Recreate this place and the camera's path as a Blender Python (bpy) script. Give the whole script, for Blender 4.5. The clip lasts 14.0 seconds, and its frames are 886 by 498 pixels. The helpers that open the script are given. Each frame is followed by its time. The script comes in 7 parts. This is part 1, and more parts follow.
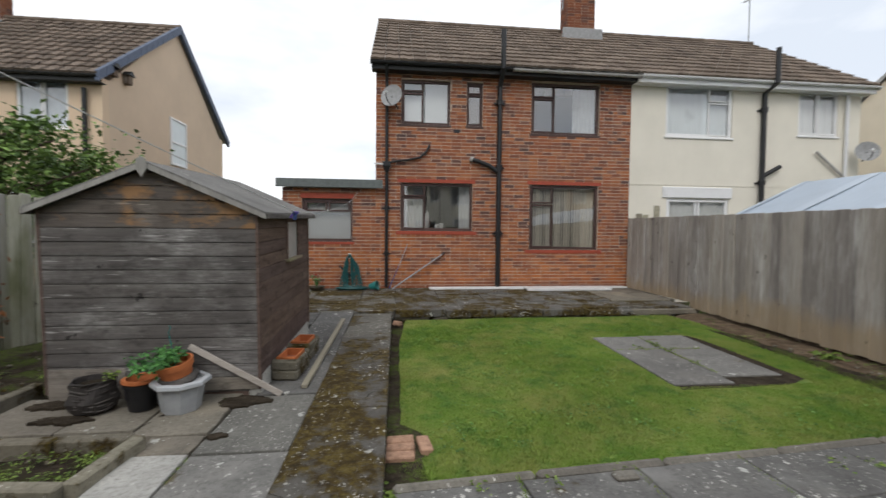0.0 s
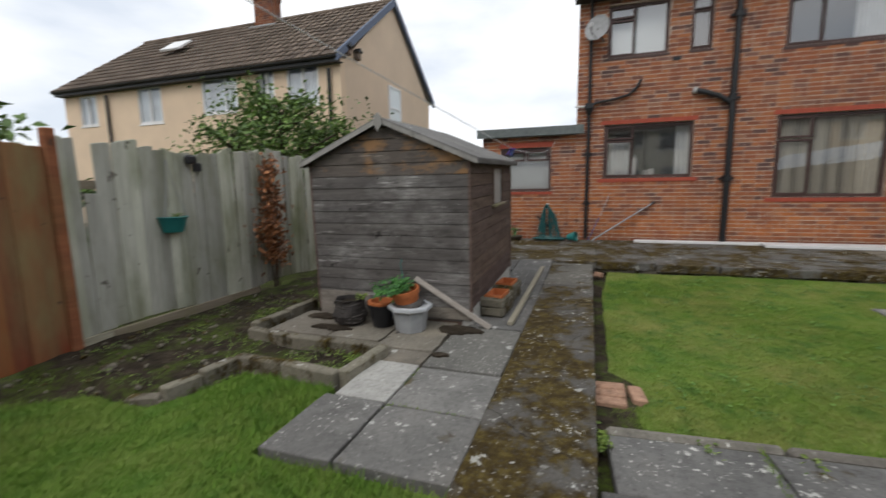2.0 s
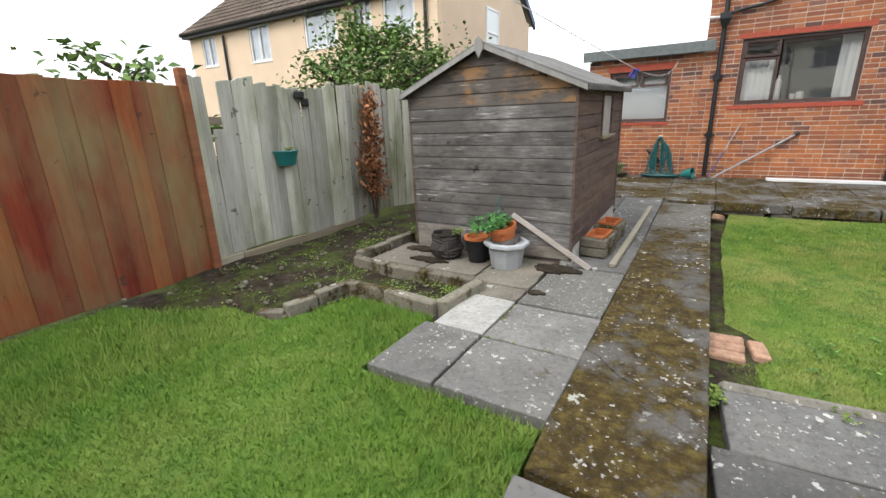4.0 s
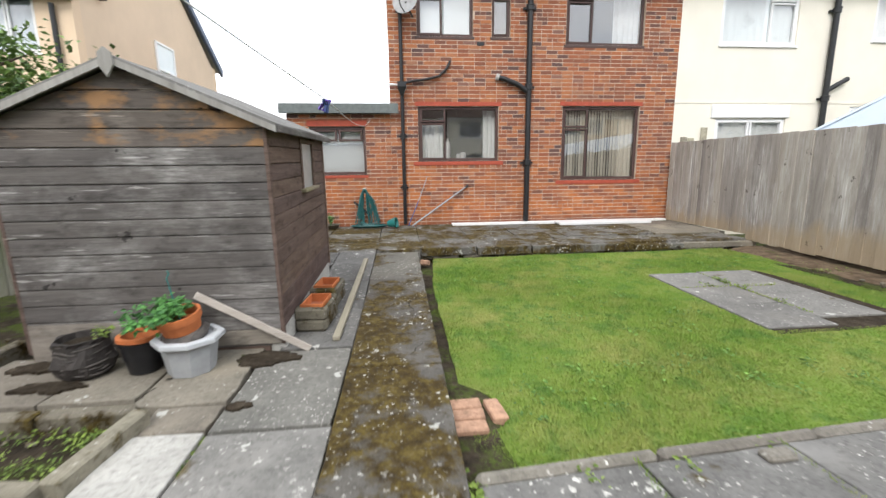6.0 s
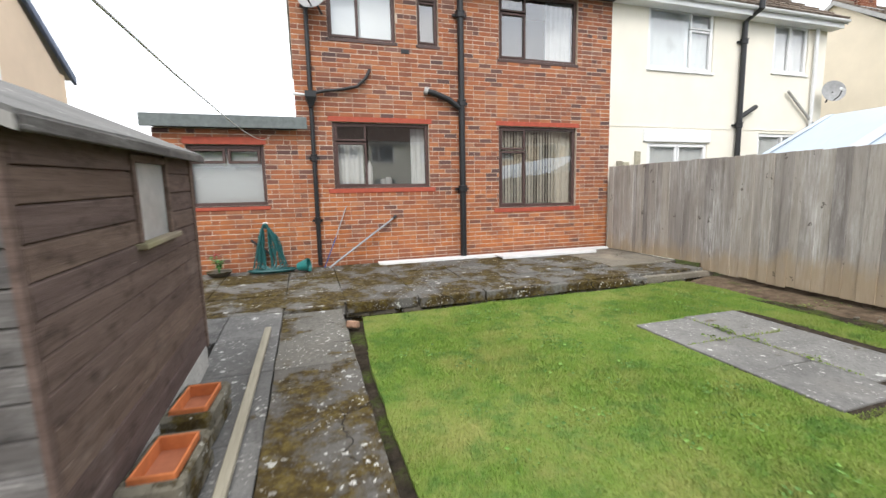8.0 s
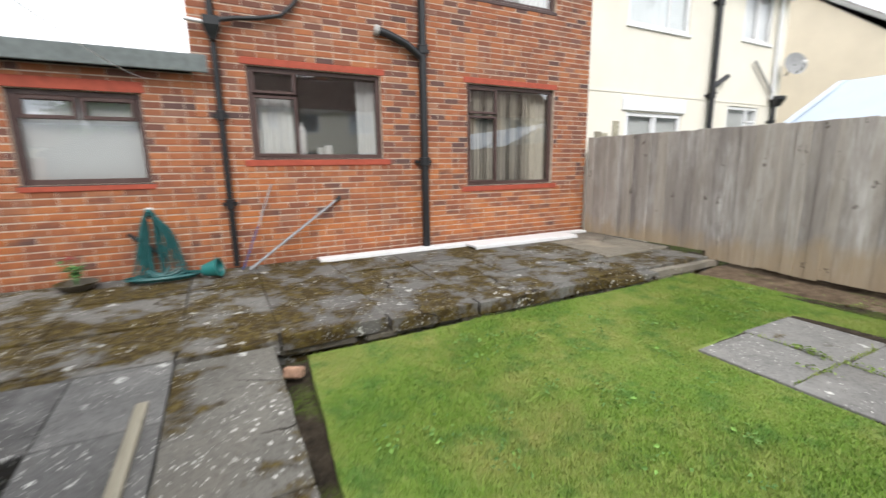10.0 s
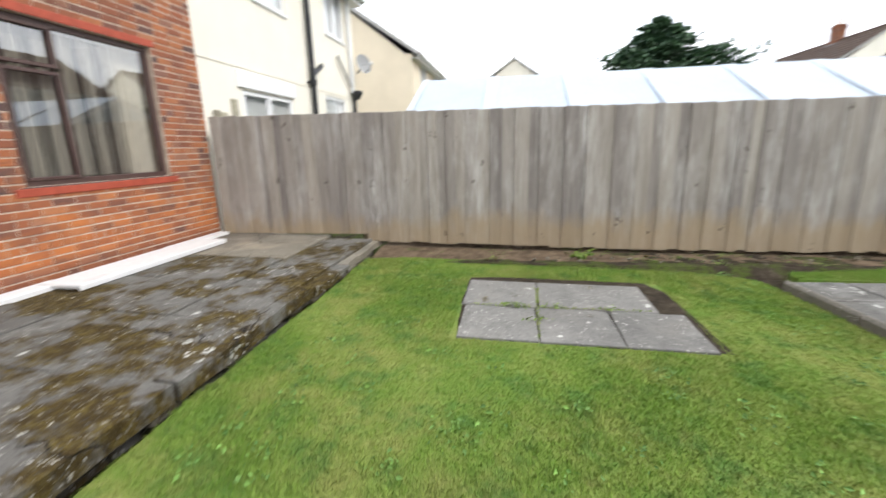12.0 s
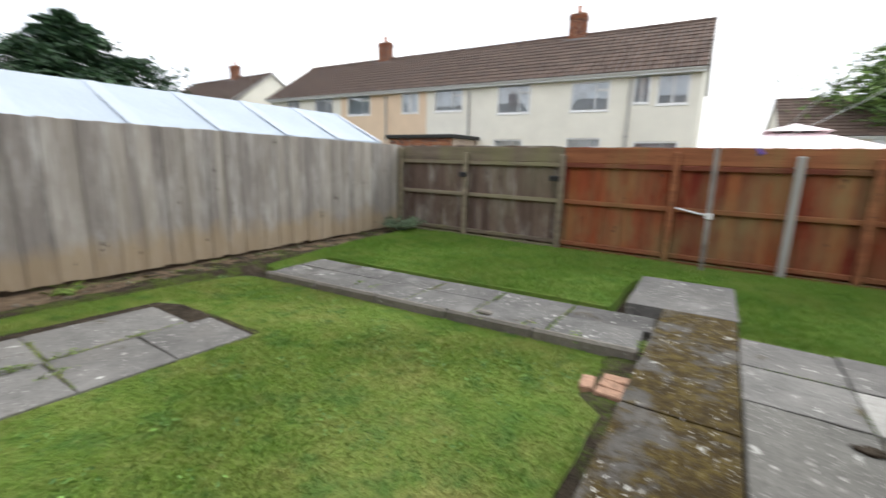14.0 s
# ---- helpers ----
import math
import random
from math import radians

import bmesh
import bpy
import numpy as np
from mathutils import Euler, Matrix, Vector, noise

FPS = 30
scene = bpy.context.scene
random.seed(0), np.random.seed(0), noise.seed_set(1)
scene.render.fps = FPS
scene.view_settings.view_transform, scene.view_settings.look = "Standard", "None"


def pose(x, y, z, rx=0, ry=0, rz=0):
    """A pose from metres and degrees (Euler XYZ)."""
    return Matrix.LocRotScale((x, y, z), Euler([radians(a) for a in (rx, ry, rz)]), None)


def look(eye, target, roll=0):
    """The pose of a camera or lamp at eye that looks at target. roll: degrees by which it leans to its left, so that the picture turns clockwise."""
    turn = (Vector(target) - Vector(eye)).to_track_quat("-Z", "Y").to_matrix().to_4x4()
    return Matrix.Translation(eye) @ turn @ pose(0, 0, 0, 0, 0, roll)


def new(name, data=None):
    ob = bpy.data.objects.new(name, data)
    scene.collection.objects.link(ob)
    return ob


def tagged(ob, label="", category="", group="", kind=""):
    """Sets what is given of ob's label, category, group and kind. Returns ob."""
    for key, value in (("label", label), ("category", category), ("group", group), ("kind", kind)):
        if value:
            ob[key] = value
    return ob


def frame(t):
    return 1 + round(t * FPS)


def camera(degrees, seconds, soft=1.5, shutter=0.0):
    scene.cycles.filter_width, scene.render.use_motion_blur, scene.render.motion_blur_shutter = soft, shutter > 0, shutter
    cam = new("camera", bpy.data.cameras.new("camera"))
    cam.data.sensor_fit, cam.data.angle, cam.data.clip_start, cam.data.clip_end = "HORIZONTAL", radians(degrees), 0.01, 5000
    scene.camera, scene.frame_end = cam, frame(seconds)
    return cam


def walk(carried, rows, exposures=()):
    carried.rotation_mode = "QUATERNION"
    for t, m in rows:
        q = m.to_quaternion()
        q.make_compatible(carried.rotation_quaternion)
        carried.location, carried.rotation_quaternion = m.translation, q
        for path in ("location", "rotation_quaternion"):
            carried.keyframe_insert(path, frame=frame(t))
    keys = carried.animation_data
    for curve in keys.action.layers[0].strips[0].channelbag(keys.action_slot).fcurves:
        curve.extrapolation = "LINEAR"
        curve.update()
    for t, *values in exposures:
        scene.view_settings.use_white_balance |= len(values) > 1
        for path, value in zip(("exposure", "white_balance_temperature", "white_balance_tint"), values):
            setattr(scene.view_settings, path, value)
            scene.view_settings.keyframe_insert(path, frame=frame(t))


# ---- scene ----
cam = camera(92.3, 14.0, 1.4, 0.65)
PATH = [
    (0, (-0.825, 1.621, 1.478), (-0.604, 3.607, 1.401), 0.5),
    (0.5, (-0.855, 1.636, 1.437), (-0.799, 3.634, 1.365), -0.2),
    (1, (-0.878, 1.62, 1.423), (-1.02, 3.61, 1.286), 0.2),
    (1.5, (-0.922, 1.631, 1.398), (-1.319, 3.58, 1.187), -0.5),
    (2, (-0.96, 1.622, 1.371), (-1.605, 3.493, 1.087), -0.9),
    (2.2, (-0.978, 1.618, 1.359), (-1.715, 3.451, 1.045), -0.9),
    (4.3, (-1.038, 1.654, 1.358), (-2.036, 3.283, 0.766), -2.0),
    (4.5, (-1.016, 1.717, 1.352), (-1.834, 3.45, 0.779), -1.4),
    (5, (-1.058, 1.881, 1.36), (-1.308, 3.801, 0.859), -1.5),
    (5.5, (-1.097, 2.089, 1.339), (-1.022, 4.041, 0.913), 0.3),
    (6, (-1.125, 2.405, 1.322), (-0.932, 4.362, 0.961), -0.7),
    (6.5, (-1.166, 2.738, 1.32), (-0.914, 4.693, 0.978), -0.8),
    (7, (-1.21, 3.119, 1.369), (-0.818, 5.056, 1.063), -1.3),
    (7.2, (-1.206, 3.271, 1.381), (-0.771, 5.204, 1.108), -1.3),
    (9.3, (-1.174, 4.96, 1.392), (-0.421, 6.791, 1.109), -1.6),
    (9.5, (-1.157, 5.126, 1.39), (-0.432, 6.958, 1.047), -1.1),
    (10, (-1.118, 5.533, 1.387), (-0.218, 7.279, 1.01), -0.9),
    (10.5, (-1.025, 5.927, 1.357), (0.198, 7.459, 0.96), -0.9),
    (11, (-0.948, 6.253, 1.359), (0.55, 7.475, 0.846), 0.3),
    (11.5, (-0.939, 6.595, 1.337), (0.852, 7.278, 0.765), -0.5),
    (12, (-0.907, 6.911, 1.356), (1.01, 7.242, 0.893), -1.5),
    (12.5, (-0.891, 7.111, 1.436), (1.046, 6.85, 1.016), -0.9),
    (13, (-0.975, 7.284, 1.436), (0.73, 6.32, 1.031), -2.6),
    (13.5, (-1.134, 7.383, 1.428), (0.286, 6.02, 1.07), -0.3),
    (14, (-1.252, 7.493, 1.475), (-0.179, 5.857, 1.063), 1.4),
]
EXPOSURES = [(0.0, 0.2), (2.2, 0.15), (4.3, 1.17), (5.5, 1.2), (7.2, 1.25), (9.3, 1.2), (11.0, 1.2), (12.5, 1.26), (14.0, 0.95)]
walk(cam, [(t, look(eye, target, roll)) for t, eye, target, roll in PATH], EXPOSURES)

# ---- world and sun ----
world = bpy.data.worlds.new("overcast_sky")
scene.world = world
world.use_nodes = True
wn, wl = world.node_tree.nodes, world.node_tree.links
wn.clear()
w_out = wn.new("ShaderNodeOutputWorld")
w_bg = wn.new("ShaderNodeBackground")
w_sky = wn.new("ShaderNodeTexSky")
w_sky.sky_type, w_sky.sun_disc = "NISHITA", False
w_sky.sun_elevation, w_sky.sun_rotation = radians(50), radians(200)
w_co = wn.new("ShaderNodeTexCoord")
w_map = wn.new("ShaderNodeMapping")
w_map.inputs["Scale"].default_value = (1.0, 1.0, 2.6)
w_noise = wn.new("ShaderNodeTexNoise")
w_noise.inputs["Scale"].default_value, w_noise.inputs["Detail"].default_value = 2.4, 6.0
w_ramp = wn.new("ShaderNodeValToRGB")
w_ramp.color_ramp.elements[0].position, w_ramp.color_ramp.elements[0].color = 0.36, (7.4, 8.0, 8.9, 1)
w_ramp.color_ramp.elements[1].position, w_ramp.color_ramp.elements[1].color = 0.60, (11.2, 11.3, 11.5, 1)
w_mix = wn.new("ShaderNodeMix")
w_mix.data_type = "RGBA"
w_mix.inputs[0].default_value = 0.9
w_bg.inputs["Strength"].default_value = 0.1
wl.new(w_co.outputs["Generated"], w_map.inputs["Vector"])
wl.new(w_map.outputs["Vector"], w_noise.inputs["Vector"])
wl.new(w_noise.outputs["Fac"], w_ramp.inputs["Fac"])
wl.new(w_sky.outputs["Color"], w_mix.inputs["A"])
wl.new(w_ramp.outputs["Color"], w_mix.inputs["B"])
wl.new(w_mix.outputs["Result"], w_bg.inputs["Color"])
wl.new(w_bg.outputs["Background"], w_out.inputs["Surface"])
sun_data = bpy.data.lights.new("sun", "SUN")
sun_data.energy, sun_data.angle, sun_data.color = 0.9, radians(25), (1.0, 0.96, 0.9)
sun = new("sun", sun_data)
sun.matrix_world = look((-6, -14, 22), (0, 6, 0))


# ---- materials ----
def nd(tree, kind, **inputs):
    n = tree.nodes.new("ShaderNode" + kind)
    for key, value in inputs.items():
        n.inputs[key.replace("_", " ")].default_value = value
    return n


class Mat:
    """A small builder of layered procedural surfaces in world coordinates."""

    def __init__(self, name, rough=0.85, metal=0.0, spec=0.3):
        self.m = bpy.data.materials.new(name)
        self.m.use_nodes = True
        self.t = self.m.node_tree
        self.b = self.t.nodes["Principled BSDF"]
        self.b.inputs["Roughness"].default_value = rough
        self.b.inputs["Metallic"].default_value = metal
        self.b.inputs["Specular IOR Level"].default_value = spec
        self.pos = nd(self.t, "NewGeometry").outputs["Position"]
        self.color = None
        self.height = None

    def ln(self, a, b):
        self.t.links.new(a, b)

    def vec(self, stretch):
        mp = nd(self.t, "Mapping")
        mp.inputs["Scale"].default_value = stretch
        self.ln(self.pos, mp.inputs["Vector"])
        return mp.outputs["Vector"]

    def noise(self, scale, detail=5.0, stretch=(1, 1, 1), rough=0.6):
        n = nd(self.t, "TexNoise", Scale=scale, Detail=detail, Roughness=rough)
        self.ln(self.vec(stretch), n.inputs["Vector"])
        return n.outputs["Fac"]

    def ramp(self, fac, stops):
        r = nd(self.t, "ValToRGB")
        els = r.color_ramp.elements
        while len(els) < len(stops):
            els.new(0.5)
        for e, (p, c) in zip(els, stops):
            e.position, e.color = p, (*c, 1) if len(c) == 3 else c
        self.ln(fac, r.inputs["Fac"])
        return r.outputs["Color"]

    def mask(self, fac, lo, hi):
        r = nd(self.t, "MapRange")
        r.inputs["From Min"].default_value, r.inputs["From Max"].default_value = lo, hi
        self.ln(fac, r.inputs["Value"])
        return r.outputs["Result"]

    def math(self, op, a, b):
        n = nd(self.t, "Math")
        n.operation = op
        for i, v in enumerate((a, b)):
            if isinstance(v, bpy.types.NodeSocket):
                self.ln(v, n.inputs[i])
            else:
                n.inputs[i].default_value = v
        return n.outputs[0]

    def over(self, color, fac, blend="MIX"):
        """Lays a colour over what is there."""
        x = nd(self.t, "Mix")
        x.data_type, x.blend_type = "RGBA", blend
        if isinstance(fac, bpy.types.NodeSocket):
            self.ln(fac, x.inputs[0])
        else:
            x.inputs[0].default_value = fac
        self.ln(self.color, x.inputs["A"])
        if isinstance(color, bpy.types.NodeSocket):
            self.ln(color, x.inputs["B"])
        else:
            x.inputs["B"].default_value = (*color, 1)
        self.color = x.outputs["Result"]
        return self

    def vary(self, source, hue=0.0, sat=0.0, val=0.3):
        """Shifts the colour piece by piece."""
        h = nd(self.t, "HueSaturation")
        for key, amount, mid in (("Hue", hue, 0.5), ("Saturation", sat, 1.0), ("Value", val, 1.0)):
            if amount:
                r = nd(self.t, "MapRange")
                r.inputs["To Min"].default_value, r.inputs["To Max"].default_value = mid - amount, mid + amount
                self.ln(source, r.inputs["Value"])
                self.ln(r.outputs["Result"], h.inputs[key])
        self.ln(self.color, h.inputs["Color"])
        self.color = h.outputs["Color"]
        return self

    def random(self):
        return nd(self.t, "ObjectInfo").outputs["Random"]

    def island(self):
        return nd(self.t, "NewGeometry").outputs["Random Per Island"]

    def axis(self, i):
        s = nd(self.t, "SeparateXYZ")
        self.ln(self.pos, s.inputs["Vector"])
        return s.outputs[i]

    def spots(self, scale, radius, share, stretch=(1, 1, 1)):
        """Round blotches: only a share of the cells carries one."""
        v = nd(self.t, "TexVoronoi", Scale=scale)
        wob = nd(self.t, "TexNoise", Scale=scale * 2.5, Detail=3.0)
        self.ln(self.pos, wob.inputs["Vector"])
        add = nd(self.t, "Mix")
        add.data_type, add.blend_type = "RGBA", "LINEAR_LIGHT"
        add.inputs[0].default_value = 0.6 / scale
        self.ln(self.vec(stretch), add.inputs["A"])
        self.ln(wob.outputs["Color"], add.inputs["B"])
        self.ln(add.outputs["Result"], v.inputs["Vector"])
        s = nd(self.t, "SeparateColor")
        self.ln(v.outputs["Color"], s.inputs["Color"])
        edge = self.math("MULTIPLY", s.outputs[1], radius)
        near = self.mask(self.math("SUBTRACT", edge, v.outputs["Distance"]), 0.0, radius * 0.25)
        return self.math("MULTIPLY", near, self.math("LESS_THAN", s.outputs[0], share))

    def bump(self, fac, strength, distance=0.01):
        n = nd(self.t, "Bump", Strength=strength, Distance=distance)
        self.ln(fac, n.inputs["Height"])
        if self.height is not None:
            self.ln(self.height, n.inputs["Normal"])
        self.height = n.outputs["Normal"]
        return self

    def done(self):
        if self.color is not None:
            self.ln(self.color, self.b.inputs["Base Color"])
        if self.height is not None:
            self.ln(self.height, self.b.inputs["Normal"])
        return self.m


def plain(name, color, rough=0.6, metal=0.0, grain=0.25, scale=14.0, spec=0.4):
    """Paint, plastic or metal with slight dirt at two scales."""
    k = Mat(name, rough, metal, spec)
    dark = tuple(c * (1 - grain) for c in color)
    k.color = k.ramp(k.noise(scale, 6), [(0.3, dark), (0.7, color)])
    k.over(tuple(c * 0.6 for c in color), k.mask(k.noise(2.2, 4), 0.62, 0.9))
    k.bump(k.noise(scale * 6, 3), 0.12, 0.004)
    return k.done()


def brick_mat(name, source, sooty=0.0):
    k = Mat(name, 0.9, spec=0.2)
    pick = k.island() if source == "island" else k.random()
    k.color = k.ramp(pick, [(0.0, (0.090, 0.058, 0.055)), (0.08, (0.145, 0.074, 0.060)), (0.20, (0.21, 0.084, 0.053)), (0.42, (0.28, 0.100, 0.052)), (0.66, (0.335, 0.122, 0.058)), (0.84, (0.385, 0.150, 0.068)), (0.93, (0.33, 0.155, 0.092)), (1.0, (0.19, 0.100, 0.080))])
    k.over((0.14, 0.065, 0.05), k.math("MULTIPLY", k.mask(k.noise(1.3, 5), 0.50, 0.66), 0.45))
    low = k.mask(k.math("ADD", k.axis(2), k.math("MULTIPLY", k.noise(0.9, 5), -2.3)), 0.45, -0.25)
    k.over((0.56, 0.185, 0.045), k.math("MULTIPLY", k.math("MULTIPLY", low, k.mask(k.noise(1.7, 6, (1, 1, 1.6)), 0.42, 0.60)), 0.48))
    if sooty:
        k.over((0.085, 0.04, 0.03), sooty)
    # bricks turn darker in an even band towards the wall foot
    darkened = k.mask(k.axis(2), 0.42, 0.27)
    k.over((0.20, 0.075, 0.045), k.math("MULTIPLY", darkened, 0.6))
    k.over((0.10, 0.055, 0.045), k.mask(k.noise(26, 5), 0.55, 0.85))
    k.over((0.58, 0.44, 0.35), k.math("MULTIPLY", k.mask(k.noise(11, 7), 0.62, 0.78), 0.28))
    k.bump(k.noise(90, 4), 0.5, 0.006).bump(k.noise(16, 4), 0.4, 0.01)
    return k.done()


def mortar_mat():
    k = Mat("mortar", 0.95, spec=0.1)
    k.color = k.ramp(k.noise(12, 6), [(0.3, (0.36, 0.27, 0.21)), (0.7, (0.58, 0.48, 0.39))])
    k.over((0.16, 0.12, 0.10), k.mask(k.noise(2.5, 5), 0.56, 0.8))
    k.bump(k.noise(120, 3), 0.5, 0.004)
    return k.done()


def render_mat(name, color):
    """Painted cement render with faint streaks."""
    k = Mat(name, 0.9, spec=0.2)
    k.color = k.ramp(k.noise(1.1, 6), [(0.3, tuple(c * 0.9 for c in color)), (0.7, color)])
    k.over(tuple(c * 0.72 for c in color), k.math("MULTIPLY", k.mask(k.noise(3.0, 5, (1.6, 1.6, 0.12)), 0.58, 0.88), 0.22))
    k.bump(k.noise(150, 3), 0.35, 0.006)
    return k.done()


def tile_mat(name, a, b):
    k = Mat(name, 0.9, spec=0.2)
    k.color = k.ramp(k.island(), [(0.0, a), (1.0, b)])
    k.over((0.20, 0.17, 0.13), k.math("MULTIPLY", k.mask(k.noise(5, 6), 0.5, 0.8), 0.55))
    k.over((0.06, 0.05, 0.045), k.mask(k.noise(0.9, 5), 0.56, 0.85))
    k.bump(k.noise(60, 4), 0.4, 0.006)
    return k.done()


def wood_mat(name, stops, grain, foot=None, moss=None, pale=None, source="random", val=0.3, sat=0.0):
    """Weathered boards. grain: stretch of the fibres; foot: colour near the ground; moss: a green film; pale: worn patches."""
    k = Mat(name, 0.9, spec=0.18)
    k.color = k.ramp(k.noise(3.2, 7, grain, 0.7), stops)
    k.vary(k.island() if source == "island" else k.random(), 0.012, sat, val)
    fibre = k.noise(16, 6, grain, 0.65)
    k.over(tuple(c * 0.35 for c in stops[0][1]), k.math("MULTIPLY", k.mask(fibre, 0.55, 0.8), 0.5))
    if pale:
        k.over(pale, k.math("MULTIPLY", k.mask(k.noise(1.9, 6, tuple(min(1.6, max(0.4, g)) for g in grain), 0.7), 0.47, 0.68), k.mask(k.noise(9, 5, grain), 0.36, 0.60)))
    if moss:
        k.over(moss[0], k.math("MULTIPLY", k.mask(k.noise(1.5, 6, (1, 1, 0.4)), moss[1], moss[1] + 0.25), moss[2]))
    if foot:
        level = k.math("ADD", k.axis(2), k.math("MULTIPLY", k.noise(3.4, 6, (1, 1, 0.5)), -0.85))
        k.over(foot[0], k.math("MULTIPLY", k.mask(level, foot[1], foot[1] - 0.28), foot[2]))
    knots = k.spots(6.0, 0.20, 0.6, tuple(1.0 if g > 1 else 0.7 for g in grain))
    k.over((0.06, 0.046, 0.036), k.math("MULTIPLY", knots, 0.7))
    k.bump(fibre, 0.55, 0.006).bump(k.noise(70, 3, grain), 0.3, 0.003)
    return k.done()


def shed_mat(name, dark, light, scuff, share, bare=None):
    """Stained shiplap gone grey: fine level grain, dark blots, chalky scuffs in patches and thin flaked streaks."""
    k = Mat(name, 0.88, spec=0.2)
    level = (0.35, 0.35, 4.0)
    k.color = k.ramp(k.noise(4.0, 8, level, 0.7), [(0.28, dark), (0.72, light)])
    k.vary(k.random(), 0.010, 0.10, 0.13)
    k.over(tuple(c * 0.30 for c in dark), k.math("MULTIPLY", k.mask(k.noise(5.5, 6, (0.9, 0.9, 2.2), 0.65), 0.54, 0.72), 0.65))
    fibre = k.noise(26, 6, (0.16, 0.16, 5.0), 0.7)
    k.over(tuple(c * 0.4 for c in dark), k.math("MULTIPLY", k.mask(fibre, 0.52, 0.74), 0.55))
    cloud = k.mask(k.noise(2.1, 7, (0.8, 0.8, 1.3), 0.62), 0.60 - share, 0.80 - share)
    k.over(scuff, k.math("MULTIPLY", cloud, k.math("MULTIPLY", k.mask(k.noise(19, 6, (0.35, 0.35, 2.6), 0.7), 0.34, 0.64), 0.80)))
    k.over(tuple(min(1, c * 1.55) for c in scuff), k.math("MULTIPLY", k.mask(k.noise(9, 5, (0.28, 0.28, 3.4), 0.6), 0.675 - share * 0.25, 0.74 - share * 0.25), 0.55))
    if bare:
        k.over(bare, k.math("MULTIPLY", k.mask(k.noise(3.2, 6, (0.7, 0.7, 1.6), 0.6), 0.50, 0.60), 0.85))
    knots = k.spots(4.6, 0.20, 0.5, (0.8, 0.8, 1.2))
    k.over(tuple(c * 0.35 for c in dark), k.math("MULTIPLY", knots, 0.85))
    k.bump(fibre, 0.5, 0.005).bump(k.noise(80, 3, level), 0.3, 0.003)
    return k.done()


def paving_mat(name, moss, lichen, base=(0.20, 0.195, 0.185), val=0.16, pale=None, size=2.0, cracks=0.0, drift=None):
    """Old concrete with brown moss cushions, white lichen discs, stains and, where asked, cracks."""
    k = Mat(name, 0.92, spec=0.2)
    k.color = k.ramp(k.noise(2.2, 9, rough=0.72), [(0.26, tuple(c * 0.55 for c in base)), (0.74, tuple(c * 1.25 for c in base))])
    k.vary(k.random(), 0.008, 0.0, val)
    k.over(tuple(c * 0.40 for c in base), k.math("MULTIPLY", k.mask(k.noise(34, 7, rough=0.7), 0.48, 0.72), 0.7))
    k.over(tuple(min(1, c * 1.7) for c in base), k.math("MULTIPLY", k.mask(k.noise(75, 4), 0.58, 0.75), 0.45))
    k.over((0.075, 0.058, 0.040), k.math("MULTIPLY", k.mask(k.noise(1.1, 7, rough=0.7), 0.52, 0.74), 0.35))
    if pale:
        k.over(pale, k.mask(k.noise(1.4, 5), 0.55, 0.7))
    if moss:
        film = k.noise(size, 9, rough=0.68)
        if drift:
            film = k.math("ADD", film, k.math("MULTIPLY", k.mask(k.axis(1), drift[0], drift[1]), drift[2]))
            film = k.math("ADD", film, k.math("MULTIPLY", k.mask(k.axis(0), -1.0, -1.4), drift[3]))
        wet = k.ramp(k.noise(14, 7, rough=0.7), [(0.28, (0.018, 0.013, 0.006)), (0.48, (0.056, 0.038, 0.011)), (0.62, (0.105, 0.078, 0.020)), (0.8, (0.17, 0.145, 0.075))])
        m = k.math("MULTIPLY", k.mask(film, 0.565 - moss, 0.645 - moss), k.mask(k.noise(42, 5), 0.22, 0.44))
        k.over(wet, m)
        k.bump(k.math("MULTIPLY", m, k.noise(60, 5)), 0.7, 0.02)
    if cracks:
        v = nd(k.t, "TexVoronoi", Scale=cracks)
        v.feature = "DISTANCE_TO_EDGE"
        wob = nd(k.t, "TexNoise", Scale=4.0, Detail=5.0)
        k.ln(k.pos, wob.inputs["Vector"])
        add = nd(k.t, "Mix")
        add.data_type, add.blend_type = "RGBA", "LINEAR_LIGHT"
        add.inputs[0].default_value = 0.12
        k.ln(k.pos, add.inputs["A"])
        k.ln(wob.outputs["Color"], add.inputs["B"])
        k.ln(add.outputs["Result"], v.inputs["Vector"])
        line = k.math("MULTIPLY", k.mask(v.outputs["Distance"], 0.0055, 0.0015), k.mask(k.noise(1.6, 3), 0.48, 0.56))
        k.over((0.016, 0.013, 0.010), line)
        k.bump(k.math("SUBTRACT", 1.0, line), 0.8, 0.012)
    if lichen:
        crowd = k.mask(k.noise(1.7, 6), 0.48, 0.62)
        one = k.math("MULTIPLY", k.spots(21, 0.42, lichen), crowd)
        k.over((0.60, 0.59, 0.54), k.math("MULTIPLY", one, k.mask(k.noise(70, 4), 0.30, 0.50)))
        fleck = k.math("MULTIPLY", k.spots(44, 0.46, lichen * 0.8), k.mask(k.noise(2.6, 5), 0.44, 0.58))
        k.over((0.50, 0.49, 0.45), k.math("MULTIPLY", fleck, 0.85))
        k.over((0.50, 0.50, 0.46), k.math("MULTIPLY", k.spots(9, 0.34, lichen * 0.30), 0.75))
    k.bump(k.noise(80, 5), 0.5, 0.006).bump(k.noise(7, 5), 0.35, 0.012)
    return k.done()


